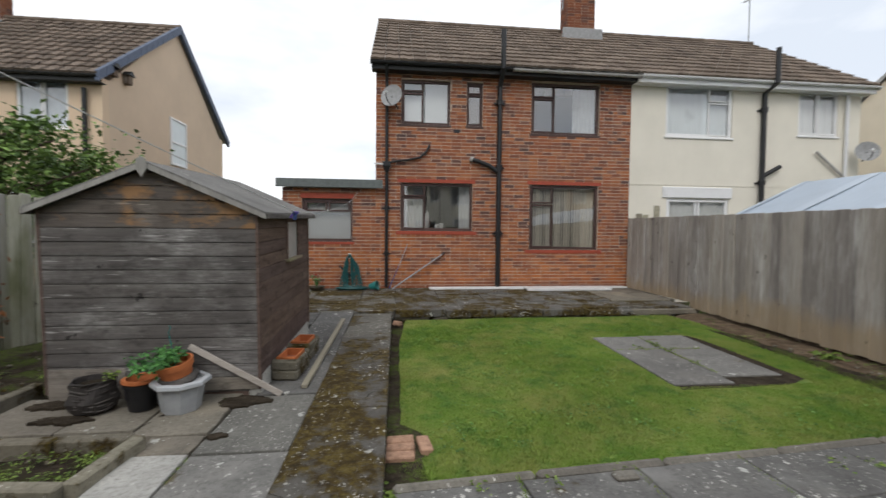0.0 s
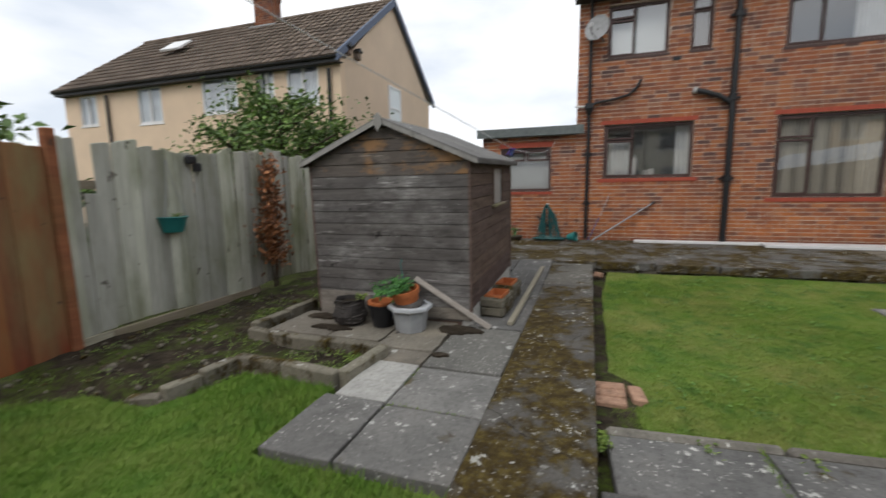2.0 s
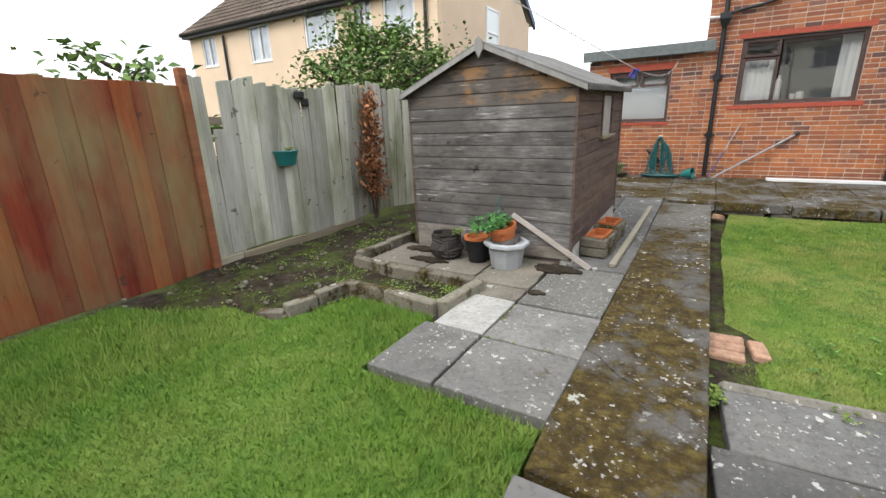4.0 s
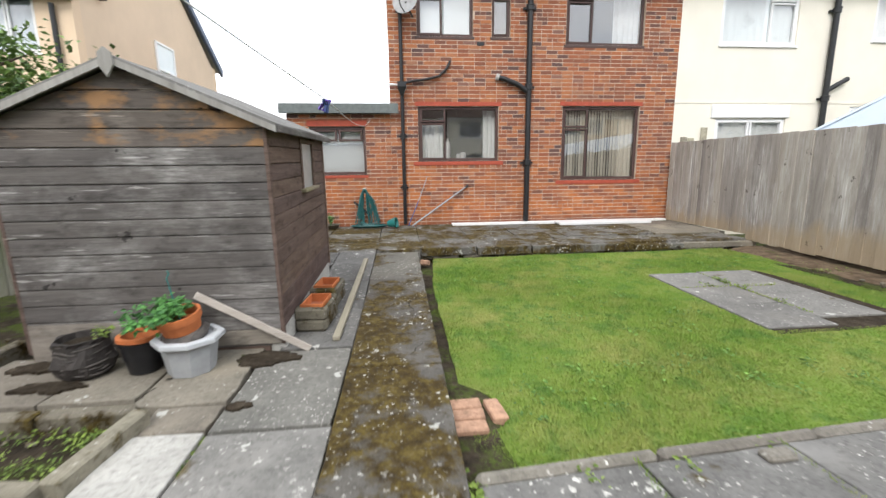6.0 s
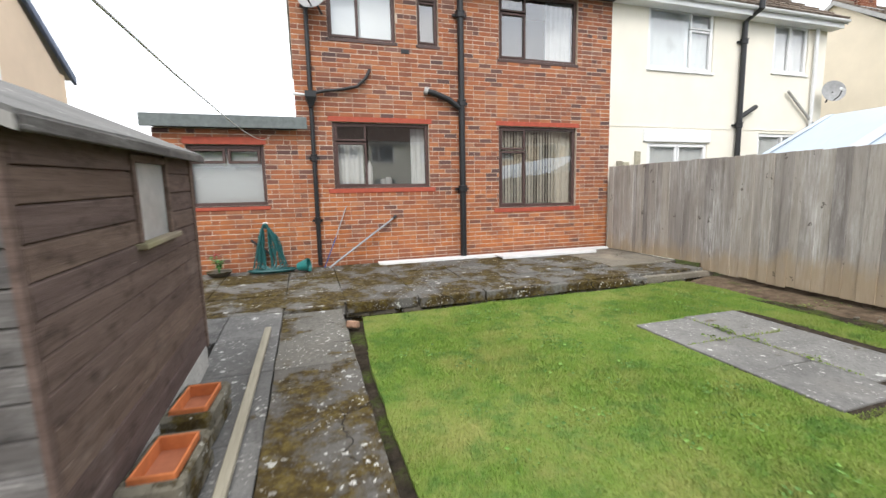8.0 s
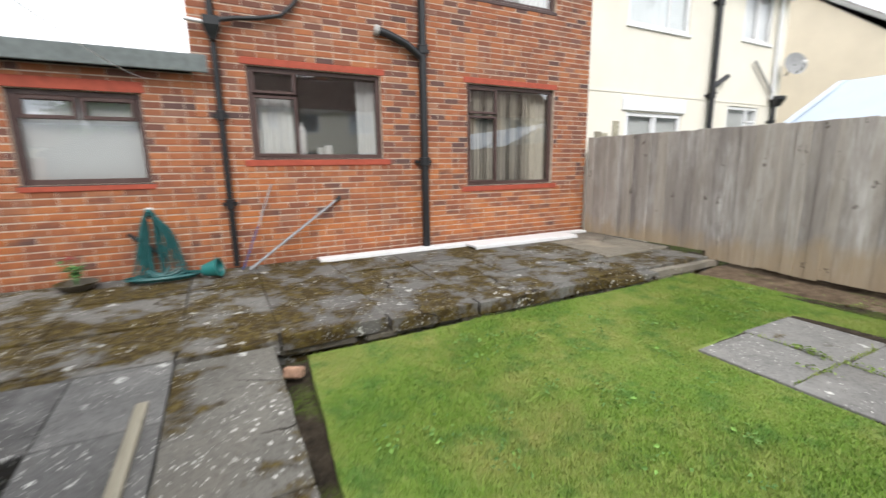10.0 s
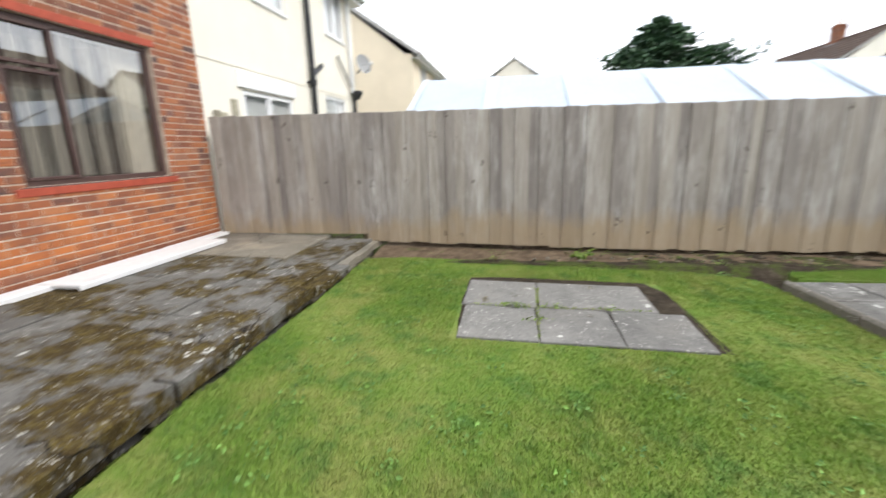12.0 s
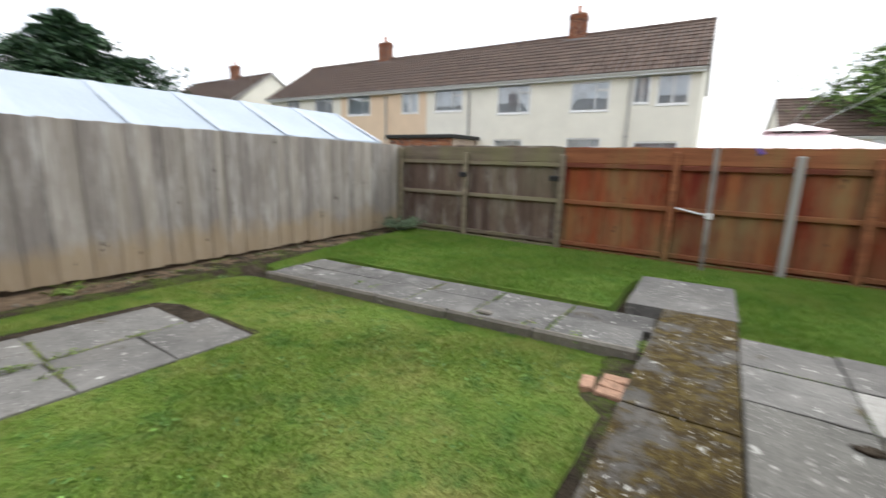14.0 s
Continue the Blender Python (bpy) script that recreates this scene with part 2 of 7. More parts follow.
def soil_mat(name, green):
    k = Mat(name, 0.97, spec=0.1)
    k.color = k.ramp(k.noise(9, 8, rough=0.7), [(0.3, (0.016, 0.013, 0.010)), (0.55, (0.048, 0.038, 0.027)), (0.8, (0.125, 0.10, 0.075))])
    k.over((0.07, 0.10, 0.018), k.math("MULTIPLY", k.mask(k.noise(2.4, 7), 0.60 - green, 0.72 - green), k.mask(k.noise(30, 5), 0.35, 0.6)))
    k.bump(k.noise(30, 6), 0.9, 0.03)
    return k.done()


def dry_soil_mat():
    """Pale trodden earth with dark damp spots and a little moss."""
    k = Mat("dry_tan_soil", 0.97, spec=0.1)
    k.color = k.ramp(k.noise(6, 8, rough=0.7), [(0.28, (0.055, 0.040, 0.028)), (0.5, (0.135, 0.098, 0.066)), (0.76, (0.235, 0.180, 0.125))])
    k.over((0.028, 0.022, 0.016), k.math("MULTIPLY", k.mask(k.noise(2.0, 6), 0.55, 0.70), 0.7))
    k.over((0.08, 0.12, 0.022), k.math("MULTIPLY", k.mask(k.noise(3.1, 6), 0.60, 0.70), 0.6))
    k.bump(k.noise(40, 6), 0.9, 0.025)
    return k.done()


def lawn_mat(name, blade, deep=False):
    """Mown turf: mid green with straw-coloured drifts, dark clover and thin olive patches."""
    k = Mat(name, 0.8, spec=0.2)
    k.color = k.ramp(k.noise(1.5, 7, rough=0.65), [(0.28, (0.112, 0.208, 0.030)), (0.5, (0.172, 0.264, 0.046)), (0.74, (0.262, 0.312, 0.080))])
    k.over((0.375, 0.315, 0.125), k.math("MULTIPLY", k.mask(k.noise(1.1, 8, rough=0.78), 0.45, 0.70), 0.58))
    k.over((0.076, 0.178, 0.036), k.math("MULTIPLY", k.mask(k.noise(3.4, 7, rough=0.68), 0.50, 0.64), 0.70))
    k.over((0.37, 0.36, 0.13), k.math("MULTIPLY", k.mask(k.noise(13, 6, rough=0.7), 0.56, 0.72), 0.40))
    if deep:
        k.over((0.100, 0.210, 0.024), 0.5)
    if blade:
        k.vary(k.island(), 0.008, 0.05, 0.06)
    else:
        k.over((0.05, 0.07, 0.015), k.math("MULTIPLY", k.mask(k.noise(60, 6), 0.45, 0.7), 0.35))
        k.bump(k.noise(110, 4), 0.9, 0.02)
    return k.done()


def leaf_mat(name, dark, light):
    k = Mat(name, 0.55, spec=0.35)
    k.color = k.ramp(k.island(), [(0.0, dark), (0.7, light), (1.0, tuple(min(1, c * 1.5) for c in light))])
    k.over(tuple(c * 0.5 for c in dark), k.mask(k.noise(3, 4), 0.5, 0.75))
    return k.done()


def glass_mat(name, low, tint=(1, 1, 1)):
    """Clear window glass: see-through with a reflection that grows at grazing angles."""
    m = bpy.data.materials.new(name)
    m.use_nodes = True
    t = m.node_tree
    t.nodes.clear()
    out, mix = nd(t, "OutputMaterial"), nd(t, "MixShader")
    clear, gloss, fres = nd(t, "BsdfTransparent", Color=(*tint, 1)), nd(t, "BsdfGlossy", Roughness=0.015), nd(t, "Fresnel", IOR=low)
    wav, bmp, geo = nd(t, "TexNoise", Scale=1.6), nd(t, "Bump", Strength=0.04, Distance=0.02), nd(t, "NewGeometry")
    t.links.new(geo.outputs["Position"], wav.inputs["Vector"])
    t.links.new(wav.outputs["Fac"], bmp.inputs["Height"])
    t.links.new(bmp.outputs["Normal"], gloss.inputs["Normal"])
    t.links.new(fres.outputs["Fac"], mix.inputs["Fac"])
    t.links.new(clear.outputs[0], mix.inputs[1])
    t.links.new(gloss.outputs[0], mix.inputs[2])
    t.links.new(mix.outputs[0], out.inputs["Surface"])
    return m


def sheet_mat(name, color):
    """Thin white plastic sheet that lets some light through."""
    k = Mat(name, 0.5, spec=0.4)
    k.color = k.ramp(k.noise(2.5, 5), [(0.3, tuple(c * 0.93 for c in color)), (0.7, color)])
    k.bump(k.noise(5, 4, (1, 3, 1)), 0.3, 0.03)
    return k.done()


BRICK = brick_mat("brick_piece", "random")
BRICKS = brick_mat("brickwork", "island")
SOOTBRICK = brick_mat("sooty_brickwork", "island", 0.42)
MORTAR = mortar_mat()
REDPAINT = plain("red_oxide_paint", (0.40, 0.075, 0.04), 0.7, grain=0.3)
BROWNFRAME = plain("brown_window_paint", (0.085, 0.048, 0.042), 0.45, grain=0.3)
WHITEFRAME = plain("white_upvc", (0.80, 0.80, 0.80), 0.35, grain=0.05)
BLACKPIPE = plain("black_pipe_paint", (0.018, 0.019, 0.021), 0.4, grain=0.3)
BLACKBOARD = plain("black_fascia_paint", (0.022, 0.022, 0.022), 0.5, grain=0.3)
GREYMETAL = plain("grey_metal", (0.32, 0.33, 0.34), 0.4, 0.6, grain=0.2)
PALEGUTTER = plain("pale_grey_gutter", (0.42, 0.41, 0.39), 0.5, grain=0.25)
FASCIAGREY = plain("dark_grey_flashing", (0.15, 0.17, 0.165), 0.6, 0.1, grain=0.35)
LEAD = plain("lead_sheet", (0.34, 0.34, 0.34), 0.6, 0.1, grain=0.3)
CREAM = render_mat("cream_render", (0.79, 0.745, 0.645))
OFFWHITE = render_mat("off_white_render", (0.80, 0.77, 0.68))
BUFF = render_mat("pale_buff_render", (0.78, 0.68, 0.53))
PEACH = render_mat("peach_render", (0.74, 0.57, 0.41))
TAN = render_mat("tan_gable_render", (0.70, 0.55, 0.41))
TILES = tile_mat("brown_concrete_tiles", (0.105, 0.080, 0.062), (0.20, 0.155, 0.122))
TILES_RED = tile_mat("red_brown_tiles", (0.080, 0.056, 0.047), (0.135, 0.094, 0.076))
BLUETILE = plain("blue_grey_verge", (0.10, 0.13, 0.20), 0.6)
SHEDWOOD = shed_mat("dark_shed_boards", (0.064, 0.058, 0.055), (0.148, 0.136, 0.128), (0.36, 0.35, 0.335), 0.14)
SHEDSIDE = shed_mat("brown_shed_boards", (0.078, 0.053, 0.044), (0.165, 0.117, 0.098), (0.25, 0.205, 0.18), 0.0)
SHEDTOP = shed_mat("half_bare_shed_boards", (0.066, 0.056, 0.050), (0.145, 0.126, 0.112), (0.30, 0.265, 0.23), 0.05, (0.30, 0.170, 0.080))
SHEDFOOT = shed_mat("bleached_shed_boards", (0.150, 0.130, 0.112), (0.30, 0.27, 0.235), (0.46, 0.43, 0.39), 0.05)
FELT = paving_mat("grey_roofing_felt", 0.0, 0.12, (0.20, 0.195, 0.185))
FENCEGREY = wood_mat("silver_grey_fence", [(0.26, (0.200, 0.176, 0.154)), (0.74, (0.375, 0.342, 0.308))], (4.6, 4.6, 0.34), foot=((0.36, 0.265, 0.15), 0.13, 0.62), pale=(0.50, 0.48, 0.45), val=0.22, sat=0.12)
FENCEMOSS = wood_mat("green_grey_fence", [(0.28, (0.35, 0.345, 0.29)), (0.72, (0.58, 0.575, 0.50))], (3.4, 3.4, 0.22), moss=((0.125, 0.140, 0.048), 0.42, 0.80), val=0.26, sat=0.15)
FENCERED = wood_mat("red_stained_fence", [(0.28, (0.15, 0.036, 0.018)), (0.72, (0.32, 0.080, 0.034))], (3.0, 3.0, 0.25), moss=((0.24, 0.205, 0.10), 0.41, 0.75), val=0.25)
FENCEBROWN = wood_mat("brown_stained_fence", [(0.28, (0.088, 0.060, 0.048)), (0.72, (0.185, 0.135, 0.108))], (3.0, 3.0, 0.35), pale=(0.42, 0.39, 0.35), moss=((0.20, 0.19, 0.13), 0.50, 0.55), val=0.25)
RAILWOOD = wood_mat("mossy_rail", [(0.28, (0.13, 0.105, 0.08)), (0.72, (0.25, 0.205, 0.155))], (0.25, 0.25, 3.0), moss=((0.21, 0.20, 0.10), 0.44, 0.65))
RAILRED = wood_mat("red_rail", [(0.28, (0.15, 0.05, 0.028)), (0.72, (0.28, 0.105, 0.055))], (0.25, 0.25, 3.0), moss=((0.2, 0.17, 0.07), 0.48, 0.7))
POSTGREY = wood_mat("pale_grey_post", [(0.28, (0.26, 0.25, 0.23)), (0.72, (0.42, 0.41, 0.38))], (3.0, 3.0, 0.25))
DULLPOST = wood_mat("mottled_dull_post", [(0.28, (0.10, 0.085, 0.075)), (0.72, (0.24, 0.22, 0.20))], (2.0, 2.0, 0.6), pale=(0.40, 0.38, 0.35))
RAWPLANK = wood_mat("pale_raw_plank", [(0.28, (0.25, 0.22, 0.195)), (0.72, (0.40, 0.36, 0.325))], (0.3, 1.0, 3.0))
BATTEN = wood_mat("weathered_batten", [(0.28, (0.21, 0.19, 0.14)), (0.72, (0.38, 0.35, 0.27))], (3.0, 0.25, 3.0))
PATHMOSS = paving_mat("mossy_path_concrete", 0.135, 0.6, (0.138, 0.130, 0.114), size=2.4, cracks=1.3, drift=(6.4, 7.4, -0.14, 0.05))
PATIO = paving_mat("mossy_patio_slab", 0.115, 0.55, (0.158, 0.151, 0.138), size=2.1, cracks=0.8)
SLAB = paving_mat("grey_slab", -0.05, 0.7, (0.142, 0.138, 0.131), val=0.22, pale=(0.205, 0.20, 0.19))
SLABDOT = paving_mat("lichened_slab", -0.08, 1.0, (0.18, 0.175, 0.158))
SLABLIGHT = paving_mat("worn_light_slab", -0.06, 0.5, (0.195, 0.189, 0.177), pale=(0.245, 0.238, 0.222))
SLABPALE = paving_mat("pale_concrete", 0.0, 0.12, (0.42, 0.41, 0.38))
CONCRETE = paving_mat("cracked_concrete", 0.0, 0.14, (0.225, 0.202, 0.165), pale=(0.28, 0.245, 0.19), cracks=0.9)
KERB = paving_mat("weathered_kerb", 0.07, 0.2, (0.22, 0.20, 0.155), size=4.0)
EDGING = paving_mat("grey_edging", 0.0, 0.25, (0.19, 0.175, 0.15), size=4.0)
SOIL = soil_mat("dark_soil", 0.0)
SOILDRY = dry_soil_mat()
SOILGREEN = soil_mat("weedy_soil", 0.13)
GROUND = soil_mat("open_ground", 0.2)
LAWN = lawn_mat("lawn_turf", False)
BLADES = lawn_mat("grass_blades", True)
LAWNDEEP = lawn_mat("deep_green_turf", False, True)
BLADESDEEP = lawn_mat("deep_green_blades", True, True)
LEAF = leaf_mat("shrub_leaf", (0.045, 0.092, 0.022), (0.150, 0.240, 0.058))
LEAFPOT = leaf_mat("pot_plant_leaf", (0.03, 0.10, 0.03), (0.09, 0.24, 0.06))
CLOVER = leaf_mat("clover_leaf", (0.065, 0.150, 0.026), (0.135, 0.250, 0.050))
LEAFGREY = leaf_mat("grey_green_leaf", (0.085, 0.130, 0.075), (0.20, 0.27, 0.165))
LEAFLIME = leaf_mat("lime_weed_leaf", (0.07, 0.125, 0.02), (0.17, 0.24, 0.045))
NEEDLE = leaf_mat("conifer_needles", (0.015, 0.045, 0.025), (0.05, 0.10, 0.045))
DEADLEAF = leaf_mat("dead_brown_leaf", (0.15, 0.06, 0.028), (0.38, 0.165, 0.07))
BARK = plain("bark", (0.10, 0.075, 0.055), 0.95, grain=0.5)
GLASS = glass_mat("window_glass", 3.0)
GLASSFAR = glass_mat("far_window_glass", 2.6)
NET = plain("net_curtain", (0.82, 0.85, 0.86), 0.9, grain=0.10, scale=5)
BLIND = plain("cream_blind", (0.78, 0.75, 0.66), 0.8, grain=0.15)
SLATWHITE = plain("white_blind_slat", (0.86, 0.90, 0.92), 0.5, grain=0.05)
DUSTPANE = plain("dusty_plastic_pane", (0.40, 0.41, 0.40), 0.35, grain=0.4, scale=6)
FROST = plain("frosted_blind", (0.78, 0.84, 0.86), 0.5, grain=0.06, scale=3)
# grey-blue backing colour imitates sky mirrored in the far window panes
SKYTONE = plain("grey_blue_sky_backing", (0.66, 0.74, 0.80), 0.7, grain=0.35, scale=2.2)
# dark base colours put the dimness of unlit interiors into the walls
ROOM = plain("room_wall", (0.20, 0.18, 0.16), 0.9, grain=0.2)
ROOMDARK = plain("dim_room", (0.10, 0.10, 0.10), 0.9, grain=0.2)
BLACKPLASTIC = plain("black_plastic", (0.016, 0.016, 0.018), 0.45, grain=0.3)
BAGPLASTIC = plain("dusty_black_sack", (0.055, 0.048, 0.044), 0.75, grain=0.6, scale=16)
CRUMPLE = plain("dusty_grey_folds", (0.125, 0.112, 0.102), 0.8, grain=0.5, scale=20)
TERRACOTTA = plain("orange_terracotta", (0.55, 0.17, 0.055), 0.75, grain=0.3)
TERRADULL = plain("faded_terracotta", (0.42, 0.15, 0.075), 0.8, grain=0.3)
GREYTUB = plain("grey_plastic_tub", (0.36, 0.375, 0.385), 0.55, grain=0.2)
TUBRIM = plain("pale_grey_plastic_rim", (0.50, 0.52, 0.54), 0.5, grain=0.12)
STONE = paving_mat("mossy_stone", 0.05, 0.15, (0.15, 0.135, 0.105), size=5.0)
HOSE = plain("green_hose", (0.018, 0.105, 0.105), 0.4, grain=0.3)
TEAL = plain("teal_plastic", (0.02, 0.17, 0.16), 0.4, grain=0.2)
PURPLE = plain("purple_peg", (0.14, 0.07, 0.45), 0.45)
NAVY = plain("navy_peg", (0.04, 0.07, 0.22), 0.45)
WHITEPLASTIC = plain("white_plastic", (0.74, 0.74, 0.74), 0.45, grain=0.1)
SHEET = sheet_mat("white_sheeting", (0.39, 0.45, 0.52))
SEAM = sheet_mat("lighter_white_sheeting", (0.44, 0.50, 0.57))
PINKCANVAS = sheet_mat("pale_pink_canvas", (0.82, 0.68, 0.70))
REDPETAL = plain("red_petal", (0.45, 0.02, 0.03), 0.6)
SALMONBRICK = plain("salmon_brick", (0.50, 0.30, 0.20), 0.9, grain=0.6, scale=22)
ROPE = plain("grey_line", (0.6, 0.6, 0.6), 0.7)


# ---- mesh helpers ----
class Shape:
    """Collects vertices and faces of one mesh."""

    def __init__(self):
        self.v, self.f = [], []

    def add(self, verts, faces, m=None):
        n = len(self.v)
        self.v += [tuple(m @ Vector(p)) for p in verts] if m else [tuple(p) for p in verts]
        self.f += [tuple(i + n for i in face) for face in faces]
        return self

    def box(self, x0, x1, y0, y1, z0, z1, m=None):
        p = [(x, y, z) for x in (x0, x1) for y in (y0, y1) for z in (z0, z1)]
        return self.add(p, [(0, 1, 3, 2), (4, 6, 7, 5), (0, 4, 5, 1), (2, 3, 7, 6), (0, 2, 6, 4), (1, 5, 7, 3)], m)

    def cbox(self, x0, x1, y0, y1, z0, z1, c, m=None):
        """A box with chamfered edges."""
        c = min(c, (x1 - x0) * 0.45, (y1 - y0) * 0.45, (z1 - z0) * 0.45)
        lo, hi, p, f = (x0, y0, z0), (x1, y1, z1), [], []
        index = {}
        for sx in (0, 1):
            for sy in (0, 1):
                for sz in (0, 1):
                    s = (sx, sy, sz)
                    for a in range(3):
                        q = [(hi[i] - c if s[i] else lo[i] + c) for i in range(3)]
                        q[a] = hi[a] if s[a] else lo[a]
                        index[s, a] = len(p)
                        p.append(q)
        mid = Vector([(lo[i] + hi[i]) / 2 for i in range(3)])

        def face(ids):
            a, b, d = (Vector(p[i]) for i in ids[:3])
            centre = sum((Vector(p[i]) for i in ids), Vector()) / len(ids)
            f.append(tuple(ids) if (b - a).cross(d - a).dot(centre - mid) > 0 else tuple(reversed(ids)))
        for a in range(3):
            b, d = (a + 1) % 3, (a + 2) % 3
            for k in (0, 1):
                ring = []
                for vb, vd in ((0, 0), (1, 0), (1, 1), (0, 1)):
                    s = [0, 0, 0]
                    s[a], s[b], s[d] = k, vb, vd
                    ring.append(index[tuple(s), a])
                face(ring)
            for vb in (0, 1):
                for vd in (0, 1):
                    s0, s1 = [0, 0, 0], [0, 0, 0]
                    s0[b], s0[d], s1[b], s1[d], s1[a] = vb, vd, vb, vd, 1
                    s0, s1 = tuple(s0), tuple(s1)
                    face([index[s0, b], index[s1, b], index[s1, d], index[s0, d]])
        for sx in (0, 1):
            for sy in (0, 1):
                for sz in (0, 1):
                    face([index[(sx, sy, sz), a] for a in range(3)])
        return self.add(p, f, m)

    def tube(self, points, radius, n=8, caps=True):
        """A round bar along a line of points; radius: one or one a point."""
        pts = [Vector(p) for p in points]
        rad = radius if isinstance(radius, (list, tuple)) else [radius] * len(pts)
        start, up = len(self.v), None
        for i, p in enumerate(pts):
            d = (pts[min(i + 1, len(pts) - 1)] - pts[max(i - 1, 0)]).normalized()
            if up is None:
                up = d.orthogonal().normalized()
            up = (up - d * up.dot(d)).normalized()
            side = d.cross(up)
            for k in range(n):
                a = 2 * math.pi * k / n
                self.v.append(tuple(p + (up * math.cos(a) + side * math.sin(a)) * rad[i]))
        for i in range(len(pts) - 1):
            for k in range(n):
                a, b = start + i * n + k, start + i * n + (k + 1) % n
                self.f.append((a, b, b + n, a + n))
        if caps:
            self.f.append(tuple(start + k for k in reversed(range(n))))
            self.f.append(tuple(start + (len(pts) - 1) * n + k for k in range(n)))
        return self

    def lathe(self, profile, n=20, m=None, wob=0.0):
        """A turned body: profile rows of (radius, height)."""
        p, f = [], []
        for i, (r, z) in enumerate(profile):
            for k in range(n):
                a = 2 * math.pi * (k + 0.5) / n
                s = r * (1 + wob * noise.noise((math.cos(a) * 2, math.sin(a) * 2, z * 9 + i * 0.7)))
                p.append((s * math.cos(a), s * math.sin(a), z))
        for i in range(len(profile) - 1):
            for k in range(n):
                a, b = i * n + k, i * n + (k + 1) % n
                f.append((a, b, b + n, a + n))
        f.append(tuple(reversed(range(n))))
        f.append(tuple((len(profile) - 1) * n + k for k in range(n)))
        return self.add(p, f, m)

    def prism(self, outline, z0, z1):
        """A flat outline, given anticlockwise, raised from z0 to z1."""
        n = len(outline)
        p = [(x, y, z0) for x, y in outline] + [(x, y, z1) for x, y in outline]
        return self.add(p, [tuple(range(2 * n - 1, n - 1, -1))[::-1], tuple(reversed(range(n)))] + [(i, (i + 1) % n, n + (i + 1) % n, n + i) for i in range(n)])


def mesh_of(name, s, material, smooth=False):
    me = bpy.data.meshes.new(name)
    me.from_pydata(s.v, [], s.f)
    me.materials.append(material)
    if smooth:
        me.polygons.foreach_set("use_smooth", [True] * len(me.polygons))
        me.set_sharp_from_angle(angle=radians(40))
    me.update()
    return me


def part(name, s, material, parent=None, label="", smooth=False):
    """One mesh object, under a thing or a part."""
    ob = new(name, mesh_of(name, s, material, smooth))
    ob.parent = parent
    return tagged(ob, label)


def empty(name, m, label, category, group="", kind=""):
    ob = new(name)
    ob.empty_display_size = 0.1
    ob.matrix_world = m
    return tagged(ob, label, category, group, kind)


def wobble(x, y, size, scale=2.0):
    return size * noise.noise((x * scale, y * scale, 3.7))


def panel(s, x0, x1, z0, z1, y0, y1, holes):
    """An upright wall along x with rectangular holes (hx0, hx1, hz0, hz1) right through."""
    xs = sorted({x0, x1, *(v for h in holes for v in h[:2])})
    zs = sorted({z0, z1, *(v for h in holes for v in h[2:])})
    solid = [[not any(h[0] <= (a + b) / 2 <= h[1] and h[2] <= (c + d) / 2 <= h[3] for h in holes) for c, d in zip(zs, zs[1:])] for a, b in zip(xs, xs[1:])]
    nx, nz = len(xs) - 1, len(zs) - 1
    for i in range(nx):
        for k in range(nz):
            if not solid[i][k]:
                continue
            a, b, c, d = xs[i], xs[i + 1], zs[k], zs[k + 1]
            s.add([(a, y0, c), (b, y0, c), (b, y0, d), (a, y0, d)], [(0, 1, 2, 3)])
            s.add([(a, y1, c), (b, y1, c), (b, y1, d), (a, y1, d)], [(3, 2, 1, 0)])
            if i == 0 or not solid[i - 1][k]:
                s.add([(a, y0, c), (a, y0, d), (a, y1, d), (a, y1, c)], [(0, 1, 2, 3)])
            if i == nx - 1 or not solid[i + 1][k]:
                s.add([(b, y0, c), (b, y0, d), (b, y1, d), (b, y1, c)], [(3, 2, 1, 0)])
            if k == 0 or not solid[i][k - 1]:
                s.add([(a, y0, c), (b, y0, c), (b, y1, c), (a, y1, c)], [(3, 2, 1, 0)])
            if k == nz - 1 or not solid[i][k + 1]:
                s.add([(a, y0, d), (b, y0, d), (b, y1, d), (a, y1, d)], [(0, 1, 2, 3)])
    return s


def leaves(s, spots, size, droop=0.4, rng=random):
    """Small folded leaves at the given places."""
    for p in spots:
        w = size * rng.uniform(0.6, 1.3)
        m = Matrix.Translation(p) @ Euler((rng.uniform(-1, 1), rng.uniform(-droop, droop), rng.uniform(0, 6.3))).to_matrix().to_4x4()
        s.add([(0, 0, 0), (w * 0.45, w * 0.32, w * 0.10), (w * 1.1, 0, -w * 0.12), (w * 0.45, -w * 0.32, w * 0.10)], [(0, 1, 2), (0, 2, 3)], m)
    return s


# ---- ground, soil, lawns ----
FACADE = 11.2
FX0, FX1, FY0 = -5.3, 4.6, 0.3
g = Shape()
g.box(-900, 900, -900, 900, -1.2, -0.16)
tagged(part("ground", g, GROUND), "open weedy ground around the gardens", "ground", kind="structure")

s = Shape()
nx, ny = 100, 86
for j in range(ny + 1):
    for i in range(nx + 1):
        x, y = FX0 + (FX1 - FX0) * i / nx, FY0 + (8.75 - FY0) * j / ny
        z = -0.055 + 0.012 * noise.noise((x * 3, y * 3, 0)) + 0.008 * noise.noise((x * 11, y * 11, 4))
        if x > 4.0:
            z += 0.06
        elif x > -0.62:
            z -= 0.035
        if x < -2.6:
            z += 0.035 * noise.noise((x * 2.2, y * 2.2, 7)) + (0.03 if y > 3.6 else -0.04)
        s.v.append((x, y, z))
for j in range(ny):
    for i in range(nx):
        a = j * (nx + 1) + i
        s.f.append((a, a + 1, a + nx + 2, a + nx + 1))
